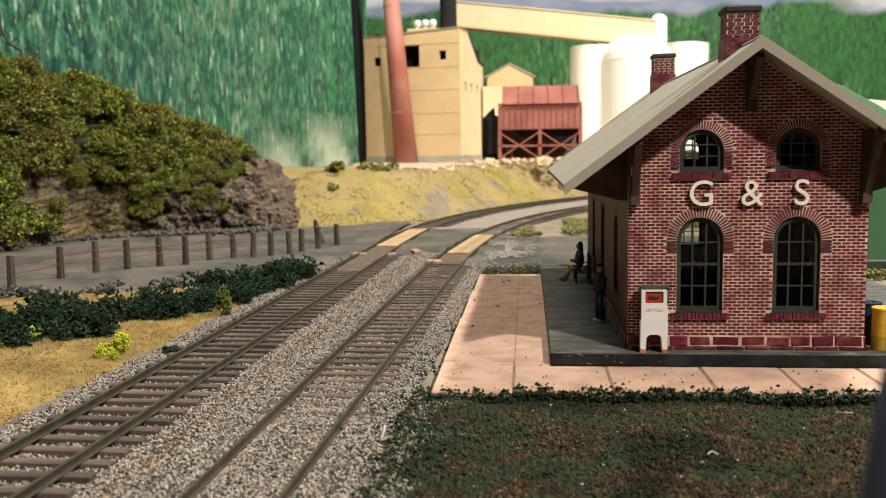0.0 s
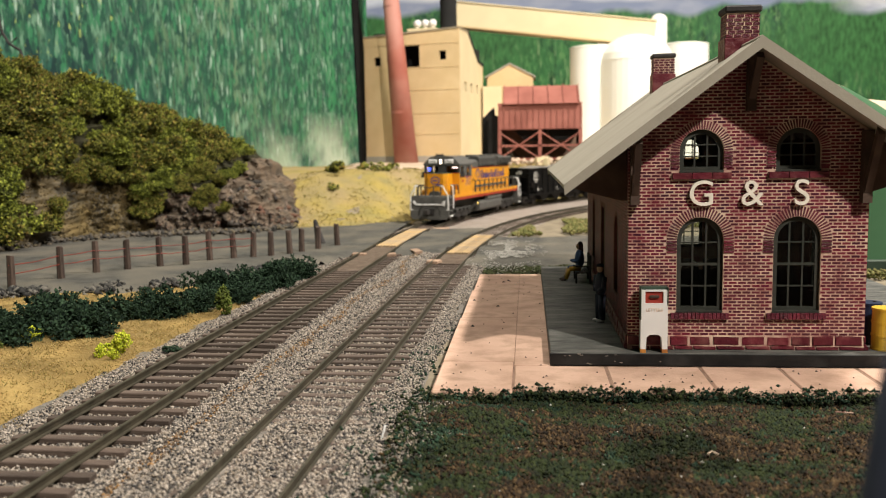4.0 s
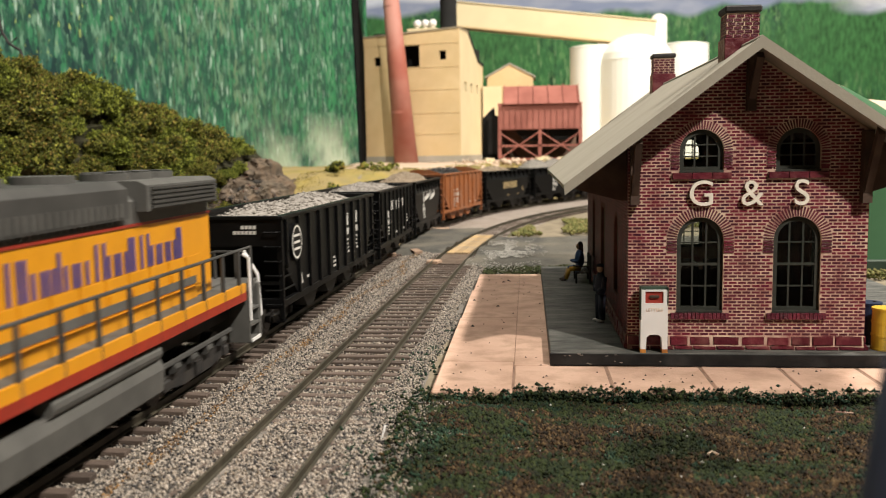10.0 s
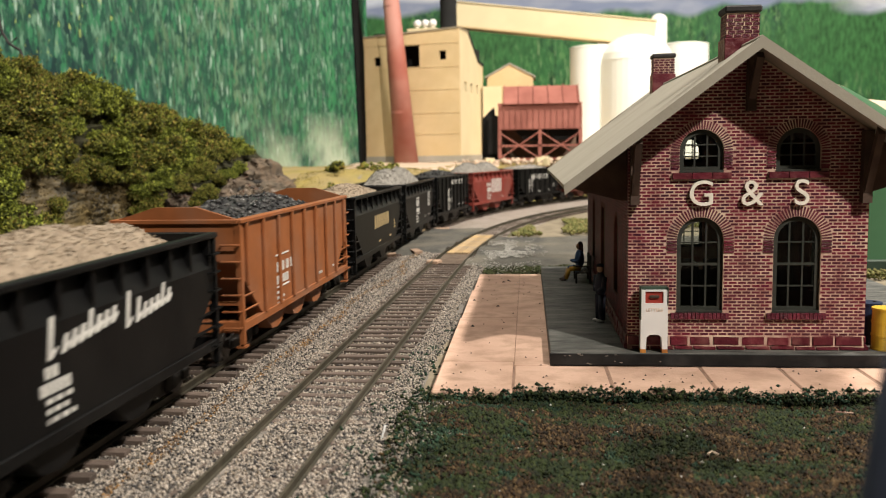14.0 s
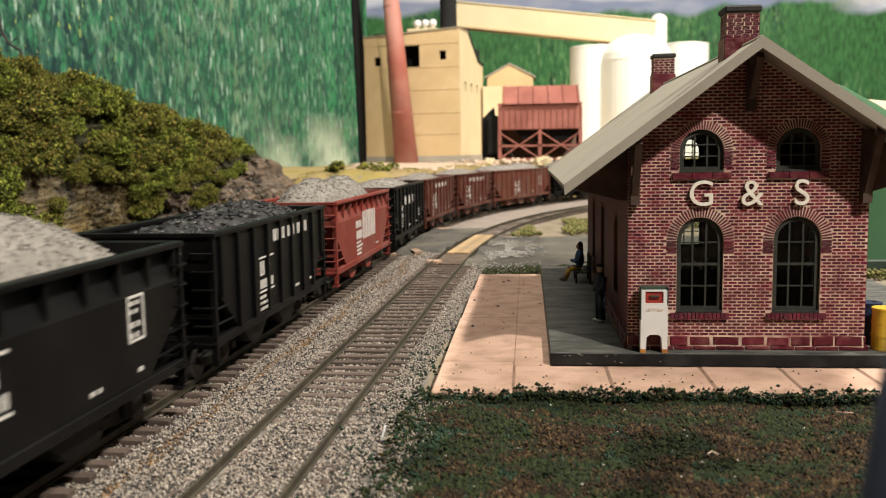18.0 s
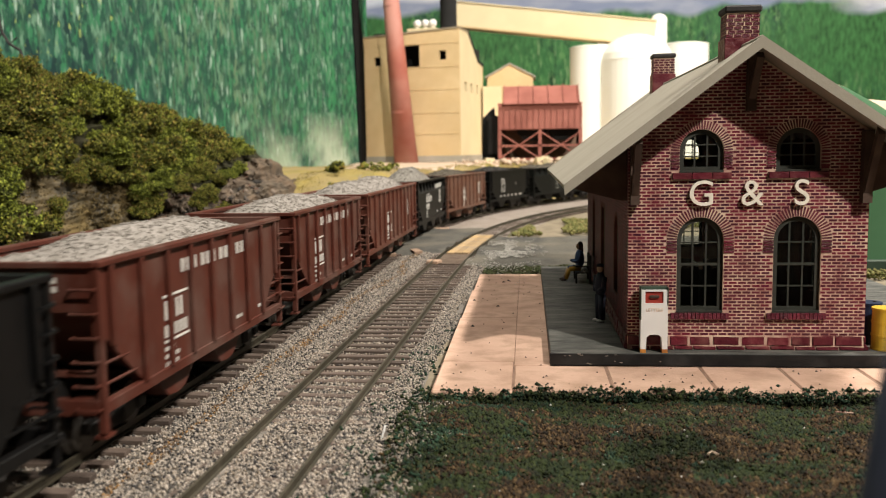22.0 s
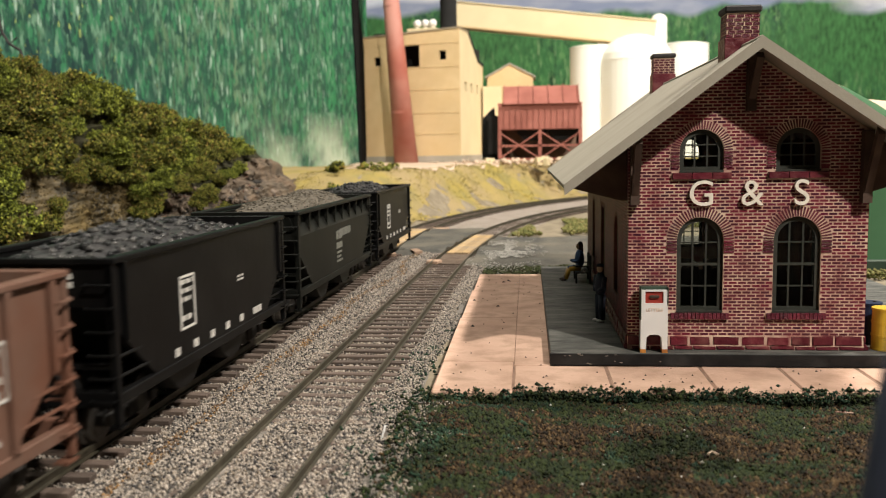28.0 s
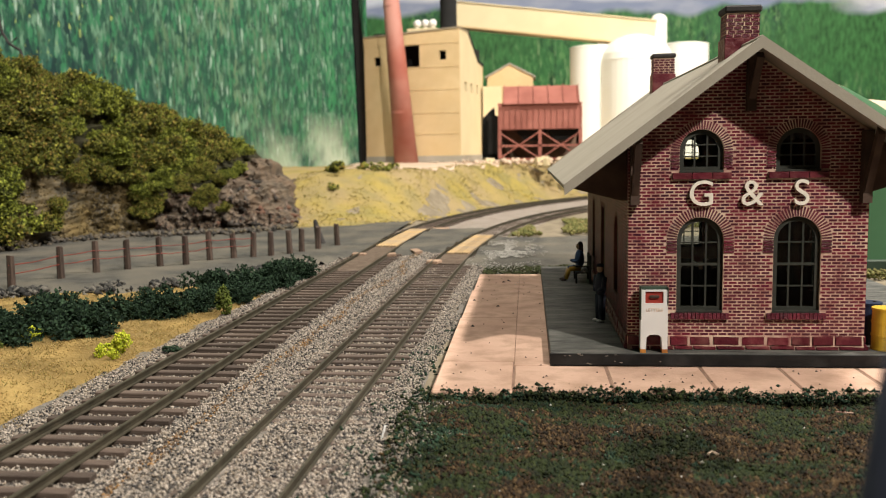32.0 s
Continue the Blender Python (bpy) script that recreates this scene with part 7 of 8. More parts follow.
CONSIST = [
    (-3.7, 10.98, dict(style="rib", m=M_black, load=L_white, marks=m_nyc, ribs=11, bays=3, heap=((0.35, 0.5, 4.5), (-0.45, 0.62, 3.5)), coarse=0.13, label="black ribbed hopper car heaped with pale rock, oval emblem")),
    (12.55, 23.14, dict(style="rib", m=M_black, load=L_white, marks=m_word(7, 0.5, 0.4, 0.14, 0.42, 2.75, (3, 5)), heap=((0.1, 0.65, 6.5),), coarse=0.06, label="black ribbed hopper car with spaced white letters and off-white load")),
    (24.95, 35.8, dict(style="offset", m=M_black, load=L_tan, marks=m_script, heap=((-0.15, 0.95, 6.5), (0.6, 0.62, 4.0)), label="black offset-side hopper car with white script and tan load")),
    (37.6, 50.26, dict(style="rib", m=M_tanred, load=L_coal, marks=m_two(4, 0.5, 2.2, h=0.3, w=0.26), ribs=9, bays=3, H=4.1, peak=0.35, heap=((0.1, 0.75, 5.5),), coarse=0.2, label="orange-brown ribbed hopper car heaped with shiny coal")),
    (51.9, 64.16, dict(style="offset", m=M_black, load=L_tan, marks=m_word(7, 0.62, 0.34, 0.22, 0.25, 2.15, data=False), tint=M_gold, heap=((-0.05, 0.8, 4.5),), label="black offset-side hopper car with gold letters and tan load")),
    (65.9, 78.0, dict(style="offset", m=M_black, load=L_grey, marks=m_two(2, 0.3, 2.35, -0.62), heap=((0.45, 1.45, 3.1), (-0.35, 1.4, 3.1)), coarse=0.06, label="black offset-side hopper car with two mounds of grey gravel")),
    (79.9, 90.9, dict(style="rib", m=M_black, load=L_coal, marks=m_two(2, 0.35, 2.3, None, (0.1, 8, 0.36, 0.3, 0.12, (3, 5))), ribs=9, heap=((-0.2, 0.8, 4.5), (0.5, 0.4, 3)), coarse=0.17, label="black ribbed hopper car heaped with coal, white initials")),
    (92.8, 104.45, dict(style="offset", m=M_ceired, load=L_grey, marks=m_big, heap=((0.42, 1.45, 3.1), (-0.4, 1.4, 2.9)), coarse=0.06, label="red offset-side hopper car with bold white initials, two gravel mounds")),
    (106.2, 117.55, dict(style="rib", m=M_black, load=L_white, marks=m_word(7, 0.5, 0.4, 0.14, 0.42, 2.75, (3, 5)), heap=((0.0, 0.75, 6.0),), coarse=0.06, label="black ribbed hopper car with spaced white letters and white load")),
    (119.1, 130.25, dict(style="rib", m=M_oxide, load=L_white, marks=m_two(2, 0.5, 2.25, None, (0.32, 12, 0.3, 0.22, 0.12, (3, 6, 9))), ribs=9, heap=((-0.05, 0.7, 6.0),), coarse=0.06, label="brown-red ribbed hopper car with pale crushed load")),
    (131.9, 142.25, dict(style="rib", m=M_oxide, load=L_white, marks=m_two(2, 0.5, 2.25, None, (0.32, 12, 0.3, 0.22, 0.12, (3, 6, 9))), ribs=9, heap=((0.0, 0.75, 6.0),), coarse=0.06, label="brown-red ribbed hopper car with white stone load")),
    (143.9, 159.0, dict(style="rib", m=M_rustcar, load=L_white, marks=m_two(2, 0.32, 2.15, -0.62), ribs=12, bays=3, heap=((-0.35, 1.0, 6.5), (0.4, 0.9, 6.5)), coarse=0.06, label="long rust-brown ribbed hopper car with pale load")),
    (160.5, 172.1, dict(style="offset", m=M_black, load=L_grey, marks=m_two(4, 0.45, 2.35, -0.55, (-0.2, 10, 0.3, 0.2, 0.07)), heap=((0.0, 1.35, 5.0),), coarse=0.06, label="black offset-side hopper car with one high gravel heap")),
    (173.4, 185.5, dict(style="rib", m=M_brown, load=L_brown, marks=m_two(2, 0.3, 2.2, -0.65), ribs=10, heap=((0.0, 0.8, 5.0),), label="dull brown ribbed hopper car with brown gravel load")),
    (187.1, 198.1, dict(style="rib", m=M_black, load=L_coal, marks=m_plate, ribs=2, heap=((0.1, 0.7, 5.0),), coarse=0.18, label="black smooth-sided hopper car with white framed plate and coal")),
    (199.8, 211.9, dict(style="offset", m=M_charcoal, load=L_brown, marks=m_word(7, 0.3, 0.22, 0.06, 0.0, 2.5, data=True, slab=False), tint=M_dim, heap=((-0.3, 0.85, 4.0), (0.4, 0.75, 3.5)), label="charcoal offset-side hopper car with brown load and faded letters")),
    (213.6, 224.0, dict(style="rib", m=M_black, load=L_coal, marks=m_plate, ribs=2, heap=((0.15, 0.75, 4.0),), coarse=0.18, label="last black hopper car with white framed plate and coal")),
]
TRAIN = []
for a, b, kw in CONSIST:
    TRAIN.append((hopper("hopper_car", b - a, **kw), (a + b) / 2, b - a))

# ---- the locomotive ----
M_yel = mat("loco_yellow", (0.64, 0.275, 0.012), (0.58, 0.245, 0.01), 0.4, 120, bump=0.05)
M_lgrey = mat("loco_grey", (0.075, 0.073, 0.068), (0.1, 0.097, 0.09), 0.6, 150, bump=0.1)
M_dgrey = mat("loco_dark_grey", (0.038, 0.037, 0.035), (0.055, 0.053, 0.05), 0.6, 150, bump=0.1)
M_lred = mat("loco_red_stripe", (0.3, 0.03, 0.015), (0.24, 0.025, 0.014), 0.45, 200)
M_blue = mat("loco_blue", (0.05, 0.045, 0.19), (0.06, 0.055, 0.23), 0.5, 200)
M_bell = mat("brass_bell", (0.7, 0.5, 0.15), (0.6, 0.42, 0.12), 0.25, 100, metal=1.0)


def glow(name, c, k):
    m = bpy.data.materials.new(name)
    m.use_nodes = True
    b = m.node_tree.nodes["Principled BSDF"]
    b.inputs["Emission Color"].default_value = (*c, 1)
    b.inputs["Emission Strength"].default_value = k
    b.inputs["Base Color"].default_value = (*c, 1)
    return m


M_lamp = glow("headlight_glow", (1.0, 0.85, 0.62), 7.0)
M_cablamp = glow("cab_glow", (1.0, 0.74, 0.66), 4.5)
M_bluelamp = glow("blue_glow", (0.08, 0.14, 1.0), 2.4)
LOCO = thing("locomotive", 0, 0, 0, "yellow and grey diesel locomotive with white handrails, lit headlights", "locomotive")
bm = B()
box(bm, -10.9, 10.7, -1.6, 1.6, 2.0, 2.2)
part("walkway", bm, M_lgrey, LOCO)
bm = B()
box(bm, -10.6, 10.6, -0.9, 0.9, 1.1, 2.0)
part("underframe", bm, M_dgrey, LOCO)
for s in (-1, 1):
    bm = B()
    box(bm, -9.6, 9.3, *sorted((s * 1.58, s * 1.68)), 1.75, 1.98)
    part("red_sill", bm, M_lred, LOCO, "dark red sill stripe")
    bm = B()
    box(bm, -9.6, 9.3, *sorted((s * 1.58, s * 1.67)), 1.98, 2.23)
    part("yellow_sill", bm, M_yel, LOCO)
    bm = B()
    box(bm, -7.5, 4.2, *sorted((s * 1.02, s * 1.1)), 2.2, 2.5)
    part("hood_skirt", bm, M_yel, LOCO)
# hoods
bm = B()
pts = [(-1.02, 1.92), (1.02, 1.92), (1.02, 4.3), (-1.02, 4.3)]
extrude(bm, pts, "x", -8.7, 4.5)
part("long_hood", bm, M_yel, LOCO)
bm = B()
extrude(bm, [(-1.05, 4.3), (1.05, 4.3), (1.05, 4.36), (-1.05, 4.36)], "x", -8.73, 4.5)
part("red_band", bm, M_lred, LOCO, "thin red band")
bm = B()
extrude(bm, [(-1.02, 4.36), (1.02, 4.36), (1.02, 4.85), (0.75, 5.08), (-0.75, 5.08), (-1.02, 4.85)], "x", -8.7, 4.5)
part("hood_top", bm, M_lgrey, LOCO)
bm = B()
extrude(bm, [(-1.3, 4.62), (1.3, 4.62), (1.3, 5.2), (1.1, 5.3), (-1.1, 5.3), (-1.3, 5.2)], "x", -8.65, -4.5)
rad = part("radiator", bm, M_lgrey, LOCO, "grey louvred radiator section")
for s in (-1, 1):
    for k in range(5):
        bm = B()
        box(bm, -8.5, -4.7, *sorted((s * 1.3, s * 1.36)), 4.68 + k * 0.105, 4.74 + k * 0.105)
        part("louvre", bm, M_dgrey, rad)
bm = B()
extrude(bm, [(-1.15, 4.5), (1.15, 4.5), (1.15, 5.15), (0.9, 5.32), (-0.9, 5.32), (-1.15, 5.15)], "x", -3.9, 1.2)
dyn = part("dynamic_brake_housing", bm, M_dgrey, LOCO)
for s in (-1, 1):
    bm = B()
    for k in range(18):
        x = -3.6 + k * 0.25
        box(bm, x, x + 0.09, *sorted((s * 1.02, s * 1.07)), 4.4, 4.5)
        box(bm, x, x + 0.09, *sorted((s * 1.15, s * 1.18)), 4.56, 4.85)
    part("brake_louvre", bm, M_lgrey, dyn)
for x in (-7.5, -6.3, -5.1):
    bm = B()
    tube(bm, (x, 0, 5.28), (x, 0, 5.46), 0.55, 0.55, 24)
    for k in range(6):
        a = math.pi * k / 6
        tube(bm, (x - 0.5 * math.cos(a), -0.5 * math.sin(a), 5.48), (x + 0.5 * math.cos(a), 0.5 * math.sin(a), 5.48), 0.025, 0.025, 4)
    part("radiator_fan", bm, M_lgrey, LOCO)
for x in (-2.6, -0.2):
    bm = B()
    tube(bm, (x, 0, 5.3), (x, 0, 5.48), 0.62, 0.62, 24)
    part("brake_fan", bm, M_lgrey, LOCO)
bm = B()
box(bm, 1.4, 2.3, -0.35, 0.35, 5.05, 5.3, 0.05)
part("exhaust_pipe", bm, M_dgrey, LOCO)
for s in (-1, 1):
    bm = B()
    extrude(bm, [(2.6, 3.3), (4.3, 3.3), (4.45, 3.55), (4.45, 4.0), (4.2, 4.2), (2.8, 4.2), (2.55, 3.95)], "y", *sorted((s * 1.0, s * 1.25)))
    part("intake_box", bm, M_yel, LOCO)
    for x in np.arange(-8.0, 2.2, 1.02):
        bm = B()
        box(bm, x + 0.02, x + 0.95, *sorted((s * 1.02, s * 1.045)), 2.5, 3.3, 0.02)
        d = part("hood_door", bm, M_yel, LOCO)
        bm = B()
        box(bm, x + 0.78, x + 0.86, *sorted((s * 1.045, s * 1.08)), 2.8, 2.95)
        part("latch", bm, M_yel, d)
    bm = B()
    box(bm, -7.6, 2.3, *sorted((s * 1.045, s * 1.06)), 2.55, 2.75)
    part("grey_vent_strip", bm, M_lgrey, LOCO)
# cab
bm = B()
prof = [(-1.6, 1.92), (1.6, 1.92), (1.6, 4.66), (-1.6, 4.66)]
front_holes = [[(-1.45, 4.06), (-0.95, 4.06), (-0.95, 4.58), (-1.42, 4.58)], [(-0.82, 4.06), (-0.3, 4.06), (-0.3, 4.58), (-0.82, 4.58)], [(0.42, 4.06), (1.45, 4.06), (1.42, 4.58), (0.42, 4.58)]]
part("cab_front", holed([(-1.6, 1.92), (1.6, 1.92), (1.6, 4.0), (-1.6, 4.0)], [], "x", 7.7, 7.8), M_yel, LOCO)
part("windscreen_panel", holed([(-1.6, 4.0), (1.6, 4.0), (1.6, 4.66), (-1.6, 4.66)], front_holes, "x", 7.7, 7.8), M_dgrey, LOCO, "grey windscreen panel")
bm = B()
box(bm, 7.8, 7.82, -1.6, 1.6, 3.98, 4.03)
part("red_band", bm, M_lred, LOCO, "thin red band")
part("cab_rear", holed(prof, [[(1.15, 3.7), (1.5, 3.7), (1.5, 4.5), (1.15, 4.5)]], "x", 4.5, 4.6), M_yel, LOCO)
for s in (-1, 1):
    wy = sorted((s * 1.5, s * 1.6))
    part("cab_side", holed([(4.6, 1.92), (7.7, 1.92), (7.7, 3.66), (4.6, 3.66)], [], "y", *wy), M_yel, LOCO)
    part("cab_window_panel", holed([(4.6, 3.66), (7.7, 3.66), (7.7, 4.66), (4.6, 4.66)], [[(6.75, 3.75), (7.4, 3.75), (7.4, 4.55), (6.75, 4.55)], [(5.25, 3.75), (5.95, 3.75), (5.95, 4.55), (5.25, 4.55)]], "y", *wy), M_lgrey, LOCO, "grey upper cab side")
    bm = B()
    box(bm, 4.6, 7.75, *sorted((s * 1.6, s * 1.62)), 3.63, 3.69)
    part("red_band", bm, M_lred, LOCO, "thin red band")
    for x0, x1 in ((6.7, 7.45), (5.2, 6.0)):
        bm = B()
        outline = [(x0, x1, 3.7, 3.76), (x0, x1, 4.54, 4.6), (x0, x0 + 0.06, 3.7, 4.6), (x1 - 0.06, x1, 3.7, 4.6)]
        for a, b, c, d in outline:
            box(bm, a, b, *sorted((s * 1.6, s * 1.64)), c, d)
        part("window_frame", bm, M_dgrey, LOCO)
        bm = B()
        box(bm, x0 + 0.03, x1 - 0.03, *sorted((s * 1.54, s * 1.55)), 3.73, 4.57)
        p = part("cab_pane", bm, M_glass, LOCO)
        p.visible_shadow = False
bm = B()
extrude(bm, [(-1.64, 4.66), (1.64, 4.66), (1.64, 4.78), (1.02, 5.36), (0.5, 5.46), (-0.5, 5.46), (-1.02, 5.36), (-1.64, 4.78)], "x", 4.45, 7.88)
part("cab_roof", bm, M_lgrey, LOCO, "grey cab roof")
bm = B()
box(bm, 4.62, 7.68, -1.48, 1.48, 2.0, 2.9)
part("cab_floor", bm, M_inside, LOCO)
bm = B()
box(bm, 5.9, 6.4, 0.5, 1.1, 2.9, 4.2, 0.05)
box(bm, 5.9, 6.4, -1.1, -0.5, 2.9, 4.2, 0.05)
part("cab_seat", bm, M_inside, LOCO)
bm = B()
box(bm, 7.0, 7.2, 0.75, 1.2, 4.42, 4.5, 0.02)
part("cab_lamp", bm, M_cablamp, LOCO, "warm lit cab lamp")
bm = B()
extrude(bm, [(-1.38, 4.46), (-1.06, 4.46), (-1.2, 4.16), (-1.28, 4.16)], "x", 7.45, 7.6)
part("blue_lamp", bm, M_bluelamp, LOCO, "glowing blue cab lamp")
for y0, y1, nm in ((-1.15, -0.35, "number_board"), (0.32, 1.12, "number_board")):
    bm = B()
    box(bm, 7.88, 7.96, y0, y1, 4.82, 5.16, 0.04)
    nb = part(nm, bm, M_white, LOCO, "white number board")
    lettering("number", "711", 0.36, M_truck, nb, Matrix.Translation((7.965, (y0 + y1) / 2, 4.87)) @ Matrix.Rotation(radians(90), 4, "Z") @ up, 0.01)
bm = B()
box(bm, 7.85, 7.97, -0.22, 0.18, 4.72, 5.26, 0.04)
part("headlight_housing", bm, M_dgrey, LOCO)
for z in (4.86, 5.1):
    bm = B()
    tube(bm, (7.97, -0.02, z), (8.02, -0.02, z), 0.085, 0.075, 16)
    part("headlight", bm, M_lamp, LOCO, "lit round headlight")
for k, yy in enumerate((-0.35, -0.1, 0.15)):
    bm = B()
    tube(bm, (6.9, yy - 0.2, 5.45), (7.5, yy - 0.2, 5.5), 0.05, 0.13, 10)
    part("air_horn", bm, M_dgrey, LOCO)
# nose
bm = B()
extrude(bm, [(7.8, -1.0), (9.1, -1.0), (9.35, -0.7), (9.35, 0.7), (9.1, 1.0), (7.8, 1.0)], "z", 1.92, 3.98)
part("nose", bm, M_yel, LOCO)
bm = B()
extrude(bm, [(7.8, -0.97), (9.05, -0.97), (9.3, -0.67), (9.3, 0.67), (9.05, 0.97), (7.8, 0.97)], "z", 3.98, 4.03)
part("nose_top", bm, M_green_dark, LOCO, "dark green anti-glare nose top")
bm = B()
extrude(bm, [(-0.5, 2.2), (0.5, 2.2), (0.45, 2.42), (0.25, 2.55), (-0.25, 2.55), (-0.45, 2.42)], "x", 9.35, 9.6)
part("nose_grille", bm, M_dgrey, LOCO)
bm = B()
n = 28
for k in range(n):
    a, b = 2 * math.pi * k / n, 2 * math.pi * (k + 1) / n
    bm.faces.new([bm.verts.new((9.37, 0.42 * f * math.cos(t), 3.42 + 0.34 * f * math.sin(t))) for t, f in ((a, 1), (b, 1), (b, 0.78), (a, 0.78))])
box(bm, 9.36, 9.38, 0.1, 0.55, 3.03, 3.13)
box(bm, 9.36, 9.38, -0.2, 0.2, 3.36, 3.48)
part("round_emblem", bm, M_blue, LOCO, "blue ring emblem")
for y in (-0.6, 0.6):
    bm = B()
    tube(bm, (9.35, y, 3.6), (9.42, y, 3.6), 0.1, 0.1, 12)
    part("class_lamp", bm, M_yel, LOCO)
for y in (-0.92, 0.92):
    for z in (2.7, 3.05, 3.4):
        bm = B()
        wire(bm, [(9.05, y * 1.08, z), (9.16, y * 1.12, z), (9.26, y * 0.98, z), (9.22, y * 0.9, z)], 0.028, 5)
        part("grab_iron", bm, M_yel, LOCO)
bm = B()
outline = [(-0.62, 0.62, 3.86, 3.89), (-0.62, -0.59, 2.55, 3.86), (0.59, 0.62, 2.55, 3.86)]
for y0, y1, z0, z1 in outline:
    box(bm, 9.345, 9.365, y0, y1, z0, z1)
part("nose_door_edge", bm, M_yel, LOCO)
for s in (-1, 1):
    for z in (2.4, 3.3):
        bm = B()
        box(bm, 8.6, 8.85, *sorted((s * 0.99, s * 1.03)), z, z + 0.3, 0.015)
        part("nose_hatch", bm, M_yel, LOCO)
bm = B()
box(bm, 9.36, 9.44, -1.0, 1.0, 2.2, 2.3)
part("nose_step", bm, M_yel, LOCO)
# pilots, steps, white handrails
for e in (-1, 1):
    bm = B()
    box(bm, *sorted((e * 10.55, e * 10.75)), -1.7, 1.7, 1.0, 2.12, 0.03)
    extrude(bm, [(-1.7, 0.55), (1.7, 0.55), (1.45, 0.28), (-1.45, 0.28)], "x", *sorted((e * 10.6, e * 10.85)))
    box(bm, *sorted((e * 10.58, e * 10.78)), -1.7, 1.7, 0.5, 1.05, 0.03)
    part("pilot", bm, M_lgrey, LOCO)
    bm = B()
    box(bm, *sorted((e * 10.7, e * 11.35)), -0.18, 0.18, 0.8, 1.05)
    box(bm, *sorted((e * 11.2, e * 11.7)), -0.24, 0.22, 0.72, 1.12, 0.04)
    box(bm, *sorted((e * 10.7, e * 10.95)), -0.45, 0.45, 0.68, 1.2, 0.05)
    part("coupler", bm, M_truck, LOCO)
    for s in (-1, 1):
        bm = B()
        for z in (0.52, 0.95, 1.4):
            box(bm, *sorted((e * 9.75, e * 10.55)), *sorted((s * 1.2, s * 1.72)), z, z + 0.06)
        box(bm, *sorted((e * 9.7, e * 9.78)), *sorted((s * 1.1, s * 1.7)), 0.5, 2.0)
        part("step_well", bm, M_lgrey, LOCO)
        bm = B()
        box(bm, *sorted((e * 9.78, e * 10.5)), *sorted((s * 1.72, s * 1.75)), 0.5, 0.6)
        part("step_edge", bm, M_white, LOCO, "white step edge")
        bm = B()
        x1 = e * 10.78
        wire(bm, [(x1, s * 1.0, 3.0), (x1, s * 1.2, 3.05), (x1, s * 1.62, 2.3), (x1, s * 1.68, 1.1), (x1, s * 1.5, 1.05)], 0.047, 6)
        wire(bm, [(e * 9.72, s * 1.55, 3.05), (e * 9.75, s * 1.72, 2.95), (e * 9.72, s * 1.74, 2.2), (e * 9.72, s * 1.74, 1.15)], 0.047, 6)
        part("white_grab_rail", bm, M_white, LOCO, "white painted corner handrail")
        bm = B()
        wire(bm, [(x1, s * 0.3, 1.8), (x1, s * 0.9, 1.0), (x1, s * 0.95, 0.5)], 0.05, 5)
        part("brake_hose", bm, M_truck, LOCO)
    bm = B()
    x1 = e * 10.82
    wire(bm, [(x1, -1.3, 1.55), (x1, -1.4, 1.75), (x1, -1.25, 1.75), (x1, -1.2, 1.5), (x1, 1.2, 1.5), (x1, 1.25, 1.75), (x1, 1.4, 1.75), (x1, 1.3, 1.4)], 0.055, 6)
    part("cut_lever", bm, M_white, LOCO, "white uncoupling lever")
    for y in (-1.0, -0.35, 0.35, 1.0):
        bm = B()
        tube(bm, (e * 10.68, y, 1.9), (e * 10.68, y, 3.0), 0.06, 0.05, 6)
        part("end_post", bm, M_dgrey, LOCO)
    bm = B()
    wire(bm, [(e * 10.68, -1.0, 3.0), (e * 10.68, -0.35, 3.0), (e * 10.68, 0.0, 2.85), (e * 10.68, 0.35, 3.0), (e * 10.68, 1.0, 3.0)], 0.04, 6)
    part("end_rail", bm, M_dgrey, LOCO)
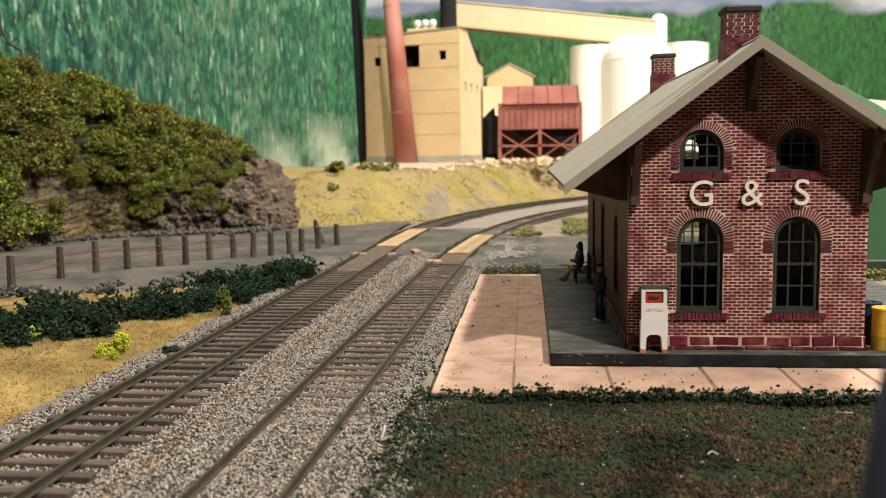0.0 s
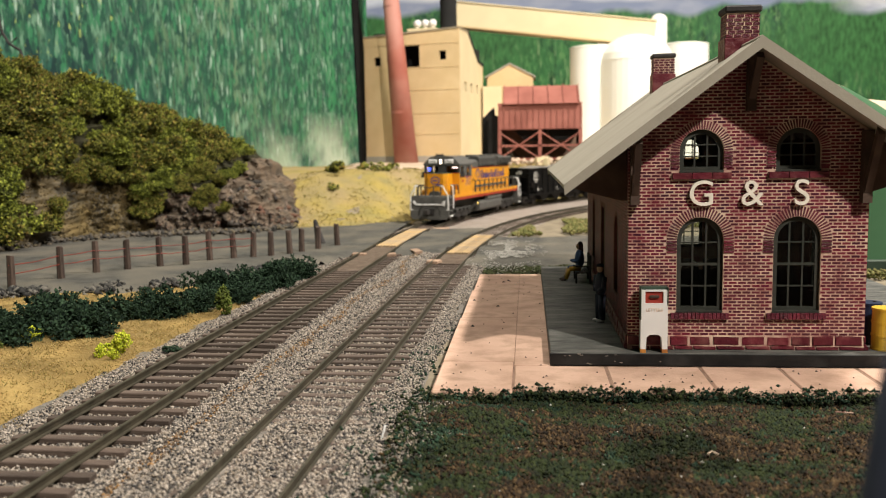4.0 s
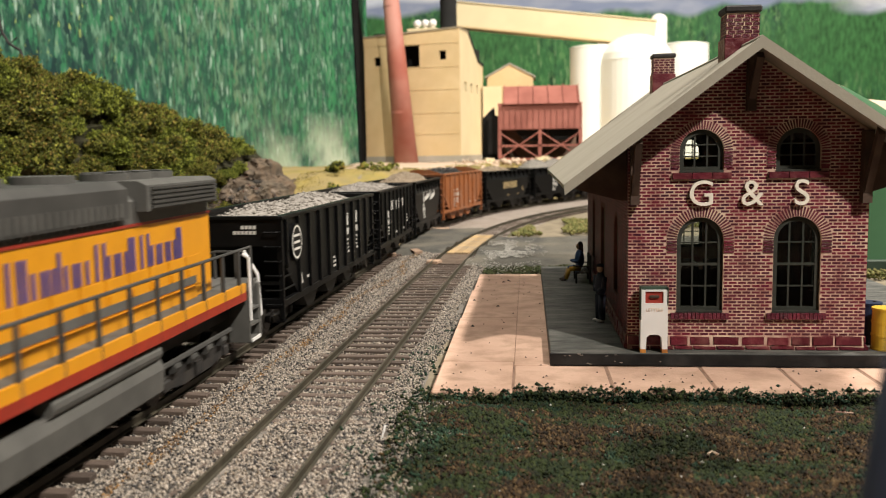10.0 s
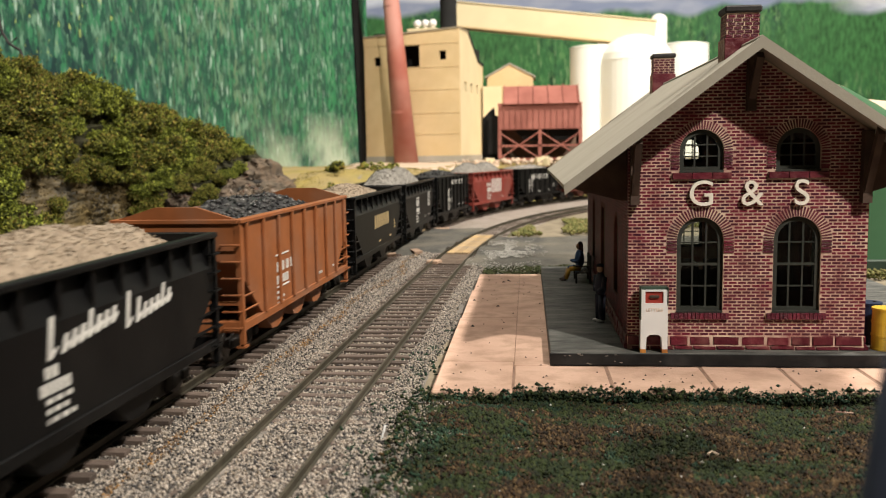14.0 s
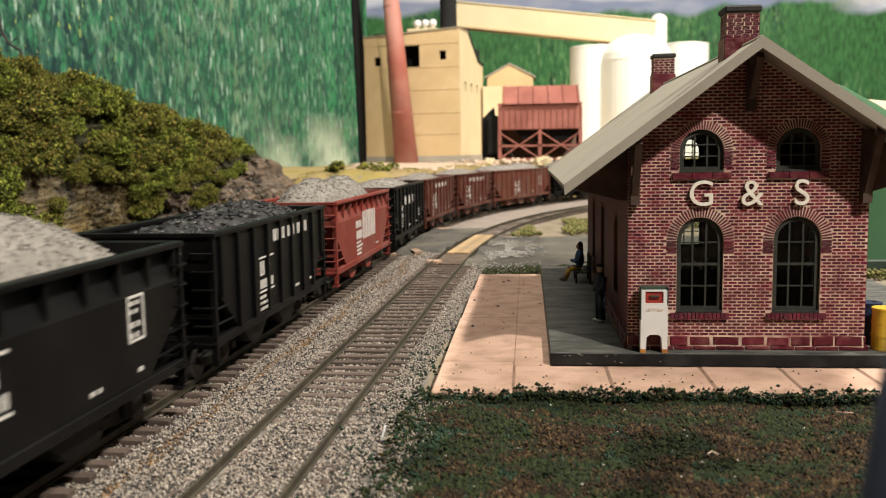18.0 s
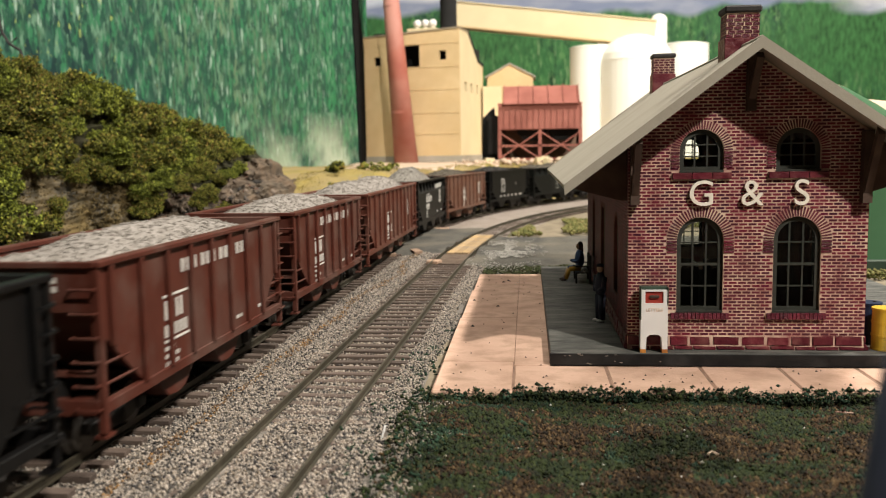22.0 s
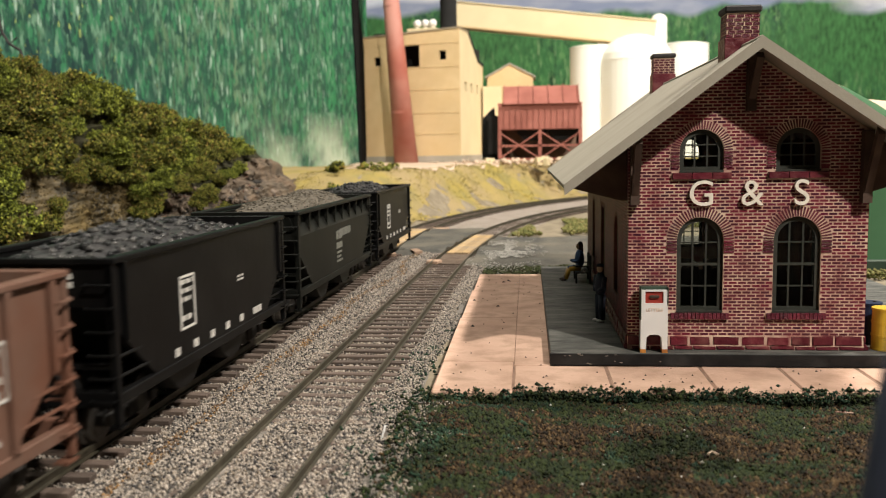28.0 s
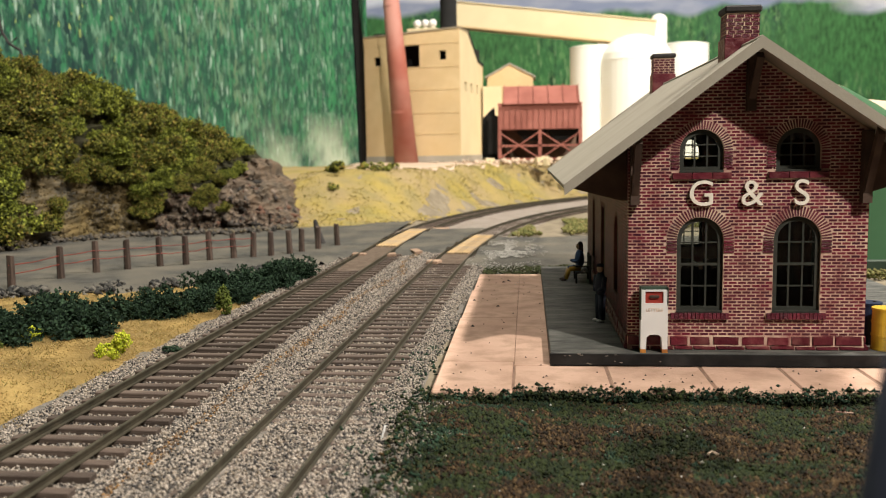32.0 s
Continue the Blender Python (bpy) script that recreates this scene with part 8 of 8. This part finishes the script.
for s in (-1, 1):
    xs = [-10.2, -9.2, -8.0, -6.7, -5.4, -4.1, -2.8, -1.5, -0.2, 1.1, 2.4, 3.7]
    for x in xs:
        bm = B()
        tube(bm, (x, s * 1.62, 1.75), (x, s * 1.62, 3.2), 0.065, 0.05, 6)
        part("stanchion", bm, M_dgrey, LOCO)
    bm = B()
    wire(bm, [(-10.2, s * 1.62, 3.2), (3.7, s * 1.62, 3.2), (4.4, s * 1.62, 3.4)], 0.04, 6)
    part("handrail", bm, M_dgrey, LOCO)
    bm = B()
    wire(bm, [(7.85, s * 1.5, 3.0), (9.7, s * 1.5, 3.05)], 0.04, 6)
    for x in (7.95, 8.8, 9.6):
        tube(bm, (x, s * 1.55, 1.9), (x, s * 1.5, 3.05), 0.06, 0.05, 6)
    part("nose_handrail", bm, M_dgrey, LOCO)
    bm = B()
    box(bm, 7.8, 8.7, *sorted((s * 1.05, s * 1.5)), 1.92, 2.6, 0.05)
    part("battery_box", bm, M_yel, LOCO)
    # mirror and number, name bars
    bm = B()
    box(bm, 7.5, 7.56, *sorted((s * 1.6, s * 1.95)), 3.65, 4.1)
    part("mirror", bm, M_dgrey, LOCO)
    flip = Matrix.Rotation(radians(180 if s > 0 else 0), 4, "Z")
    lettering("road_number", "711", 1.0, M_blue, LOCO, Matrix.Translation((5.55, s * 1.605, 2.92)) @ flip @ up, 0.008, 0.95)
    x = 0.4 if s > 0 else -8.1
    for wds in ((0.42, 0.16, 0.4, 0.3, 0.14, 0.4, 0.4), (0.42, 0.4, 0.38, 0.28), (0.44, 0.4, 0.4, 0.38, 0.28)):
        for i, wd in enumerate(wds):
            h = 0.76 if i == 0 or wd < 0.2 or wd == 0.28 else 0.48
            for u in ((0.0, wd - 0.1) if wd > 0.2 else (0.0,)):
                xa, xb = (x - u - 0.1, x - u) if s > 0 else (x + u, x + u + 0.1)
                bm = B()
                box(bm, xa, xb, *sorted((s * 1.045, s * 1.058)), 3.32, 3.32 + h)
                part("name_mark", bm, M_blue, LOCO)
            x += (-1 if s > 0 else 1) * (wd + 0.08)
        x += (-1 if s > 0 else 1) * 0.2
    bm = B()
    n = 20
    for k in range(n):
        a, b = math.pi * 1.7 * k / n - 0.6, math.pi * 1.7 * (k + 1) / n - 0.6
        bm.faces.new([bm.verts.new((1.35 + 0.5 * f * math.cos(t), s * 1.06, 3.75 + 0.5 * f * math.sin(t))) for t, f in ((a, 1), (b, 1), (b, 0.72), (a, 0.72))])
    part("side_emblem", bm, M_blue, LOCO)
    bm = B()
    box(bm, 6.75, 7.2, *sorted((s * 1.6, s * 1.615)), 3.2, 3.4)
    part("red_plate", bm, M_red, LOCO)
    # tank, air cylinders, bell
    bm = B()
    tube(bm, (-4.2, s * 1.42, 1.5), (0.2, s * 1.42, 1.5), 0.2, 0.22, 14)
    part("air_cylinder", bm, M_lgrey, LOCO)
bm = B()
extrude(bm, [(-1.5, 1.35), (-1.6, 1.1), (-1.55, 0.6), (-1.3, 0.42), (1.3, 0.42), (1.55, 0.6), (1.6, 1.1), (1.5, 1.35)], "x", -4.3, 2.4)
part("fuel_tank", bm, M_lgrey, LOCO)
bm = B()
tube(bm, (2.9, 1.55, 1.1), (2.9, 1.55, 1.3), 0.17, 0.07, 12)
part("bell", bm, M_bell, LOCO, "brass bell")
for x in (-6.9, 6.4):
    t = truck(LOCO, x, 1.9, 3, M_truck, 0.5, 1.1)
    for s in (-1, 1):
        bm = B()
        tube(bm, (x - 2.2, s * 1.35, 1.0), (x + 2.2, s * 1.35, 1.0), 0.07, 0.07, 6)
        for dx in (-1.5, -0.5, 0.5, 1.5):
            tube(bm, (x + dx - 0.18, s * 1.32, 0.85), (x + dx + 0.18, s * 1.32, 0.85), 0.13, 0.13, 8)
        part("brake_rigging", bm, M_dgrey, t)
TRAIN.insert(0, (LOCO, -16.25, 21.5))
TRAVEL = [(0.0, -137.4), (2.0, -114.3), (4.0, -90.6), (6.0, -67.3), (8.0, -44.98), (10.0, -22.55), (12.0, 0.0), (14.0, 22.46), (16.0, 44.71), (18.0, 66.75), (20.0, 88.95), (22.0, 111.65), (24.0, 134.53), (26.0, 157.08), (28.0, 179.09), (30.0, 200.52), (32.0, 221.69)]


def gone(t):
    """Centimetres travelled by the train since 12 s."""
    return float(np.interp(t, [k[0] for k in TRAVEL], [k[1] for k in TRAVEL]))


def motions():
    for ob, s12, L in TRAIN:
        rows = []
        for i in range(65):
            t = i * 0.5
            s = s12 - gone(t)
            a, _ = on(MAIN, s - L * 0.34)
            b, _ = on(MAIN, s + L * 0.34)
            c, d = (a + b) / 2, a - b
            rows.append((t, pose(c.x * CM, c.y * CM, 0, 0, 0, math.degrees(math.atan2(d.y, d.x)))))
        walk(ob, rows)


motions()
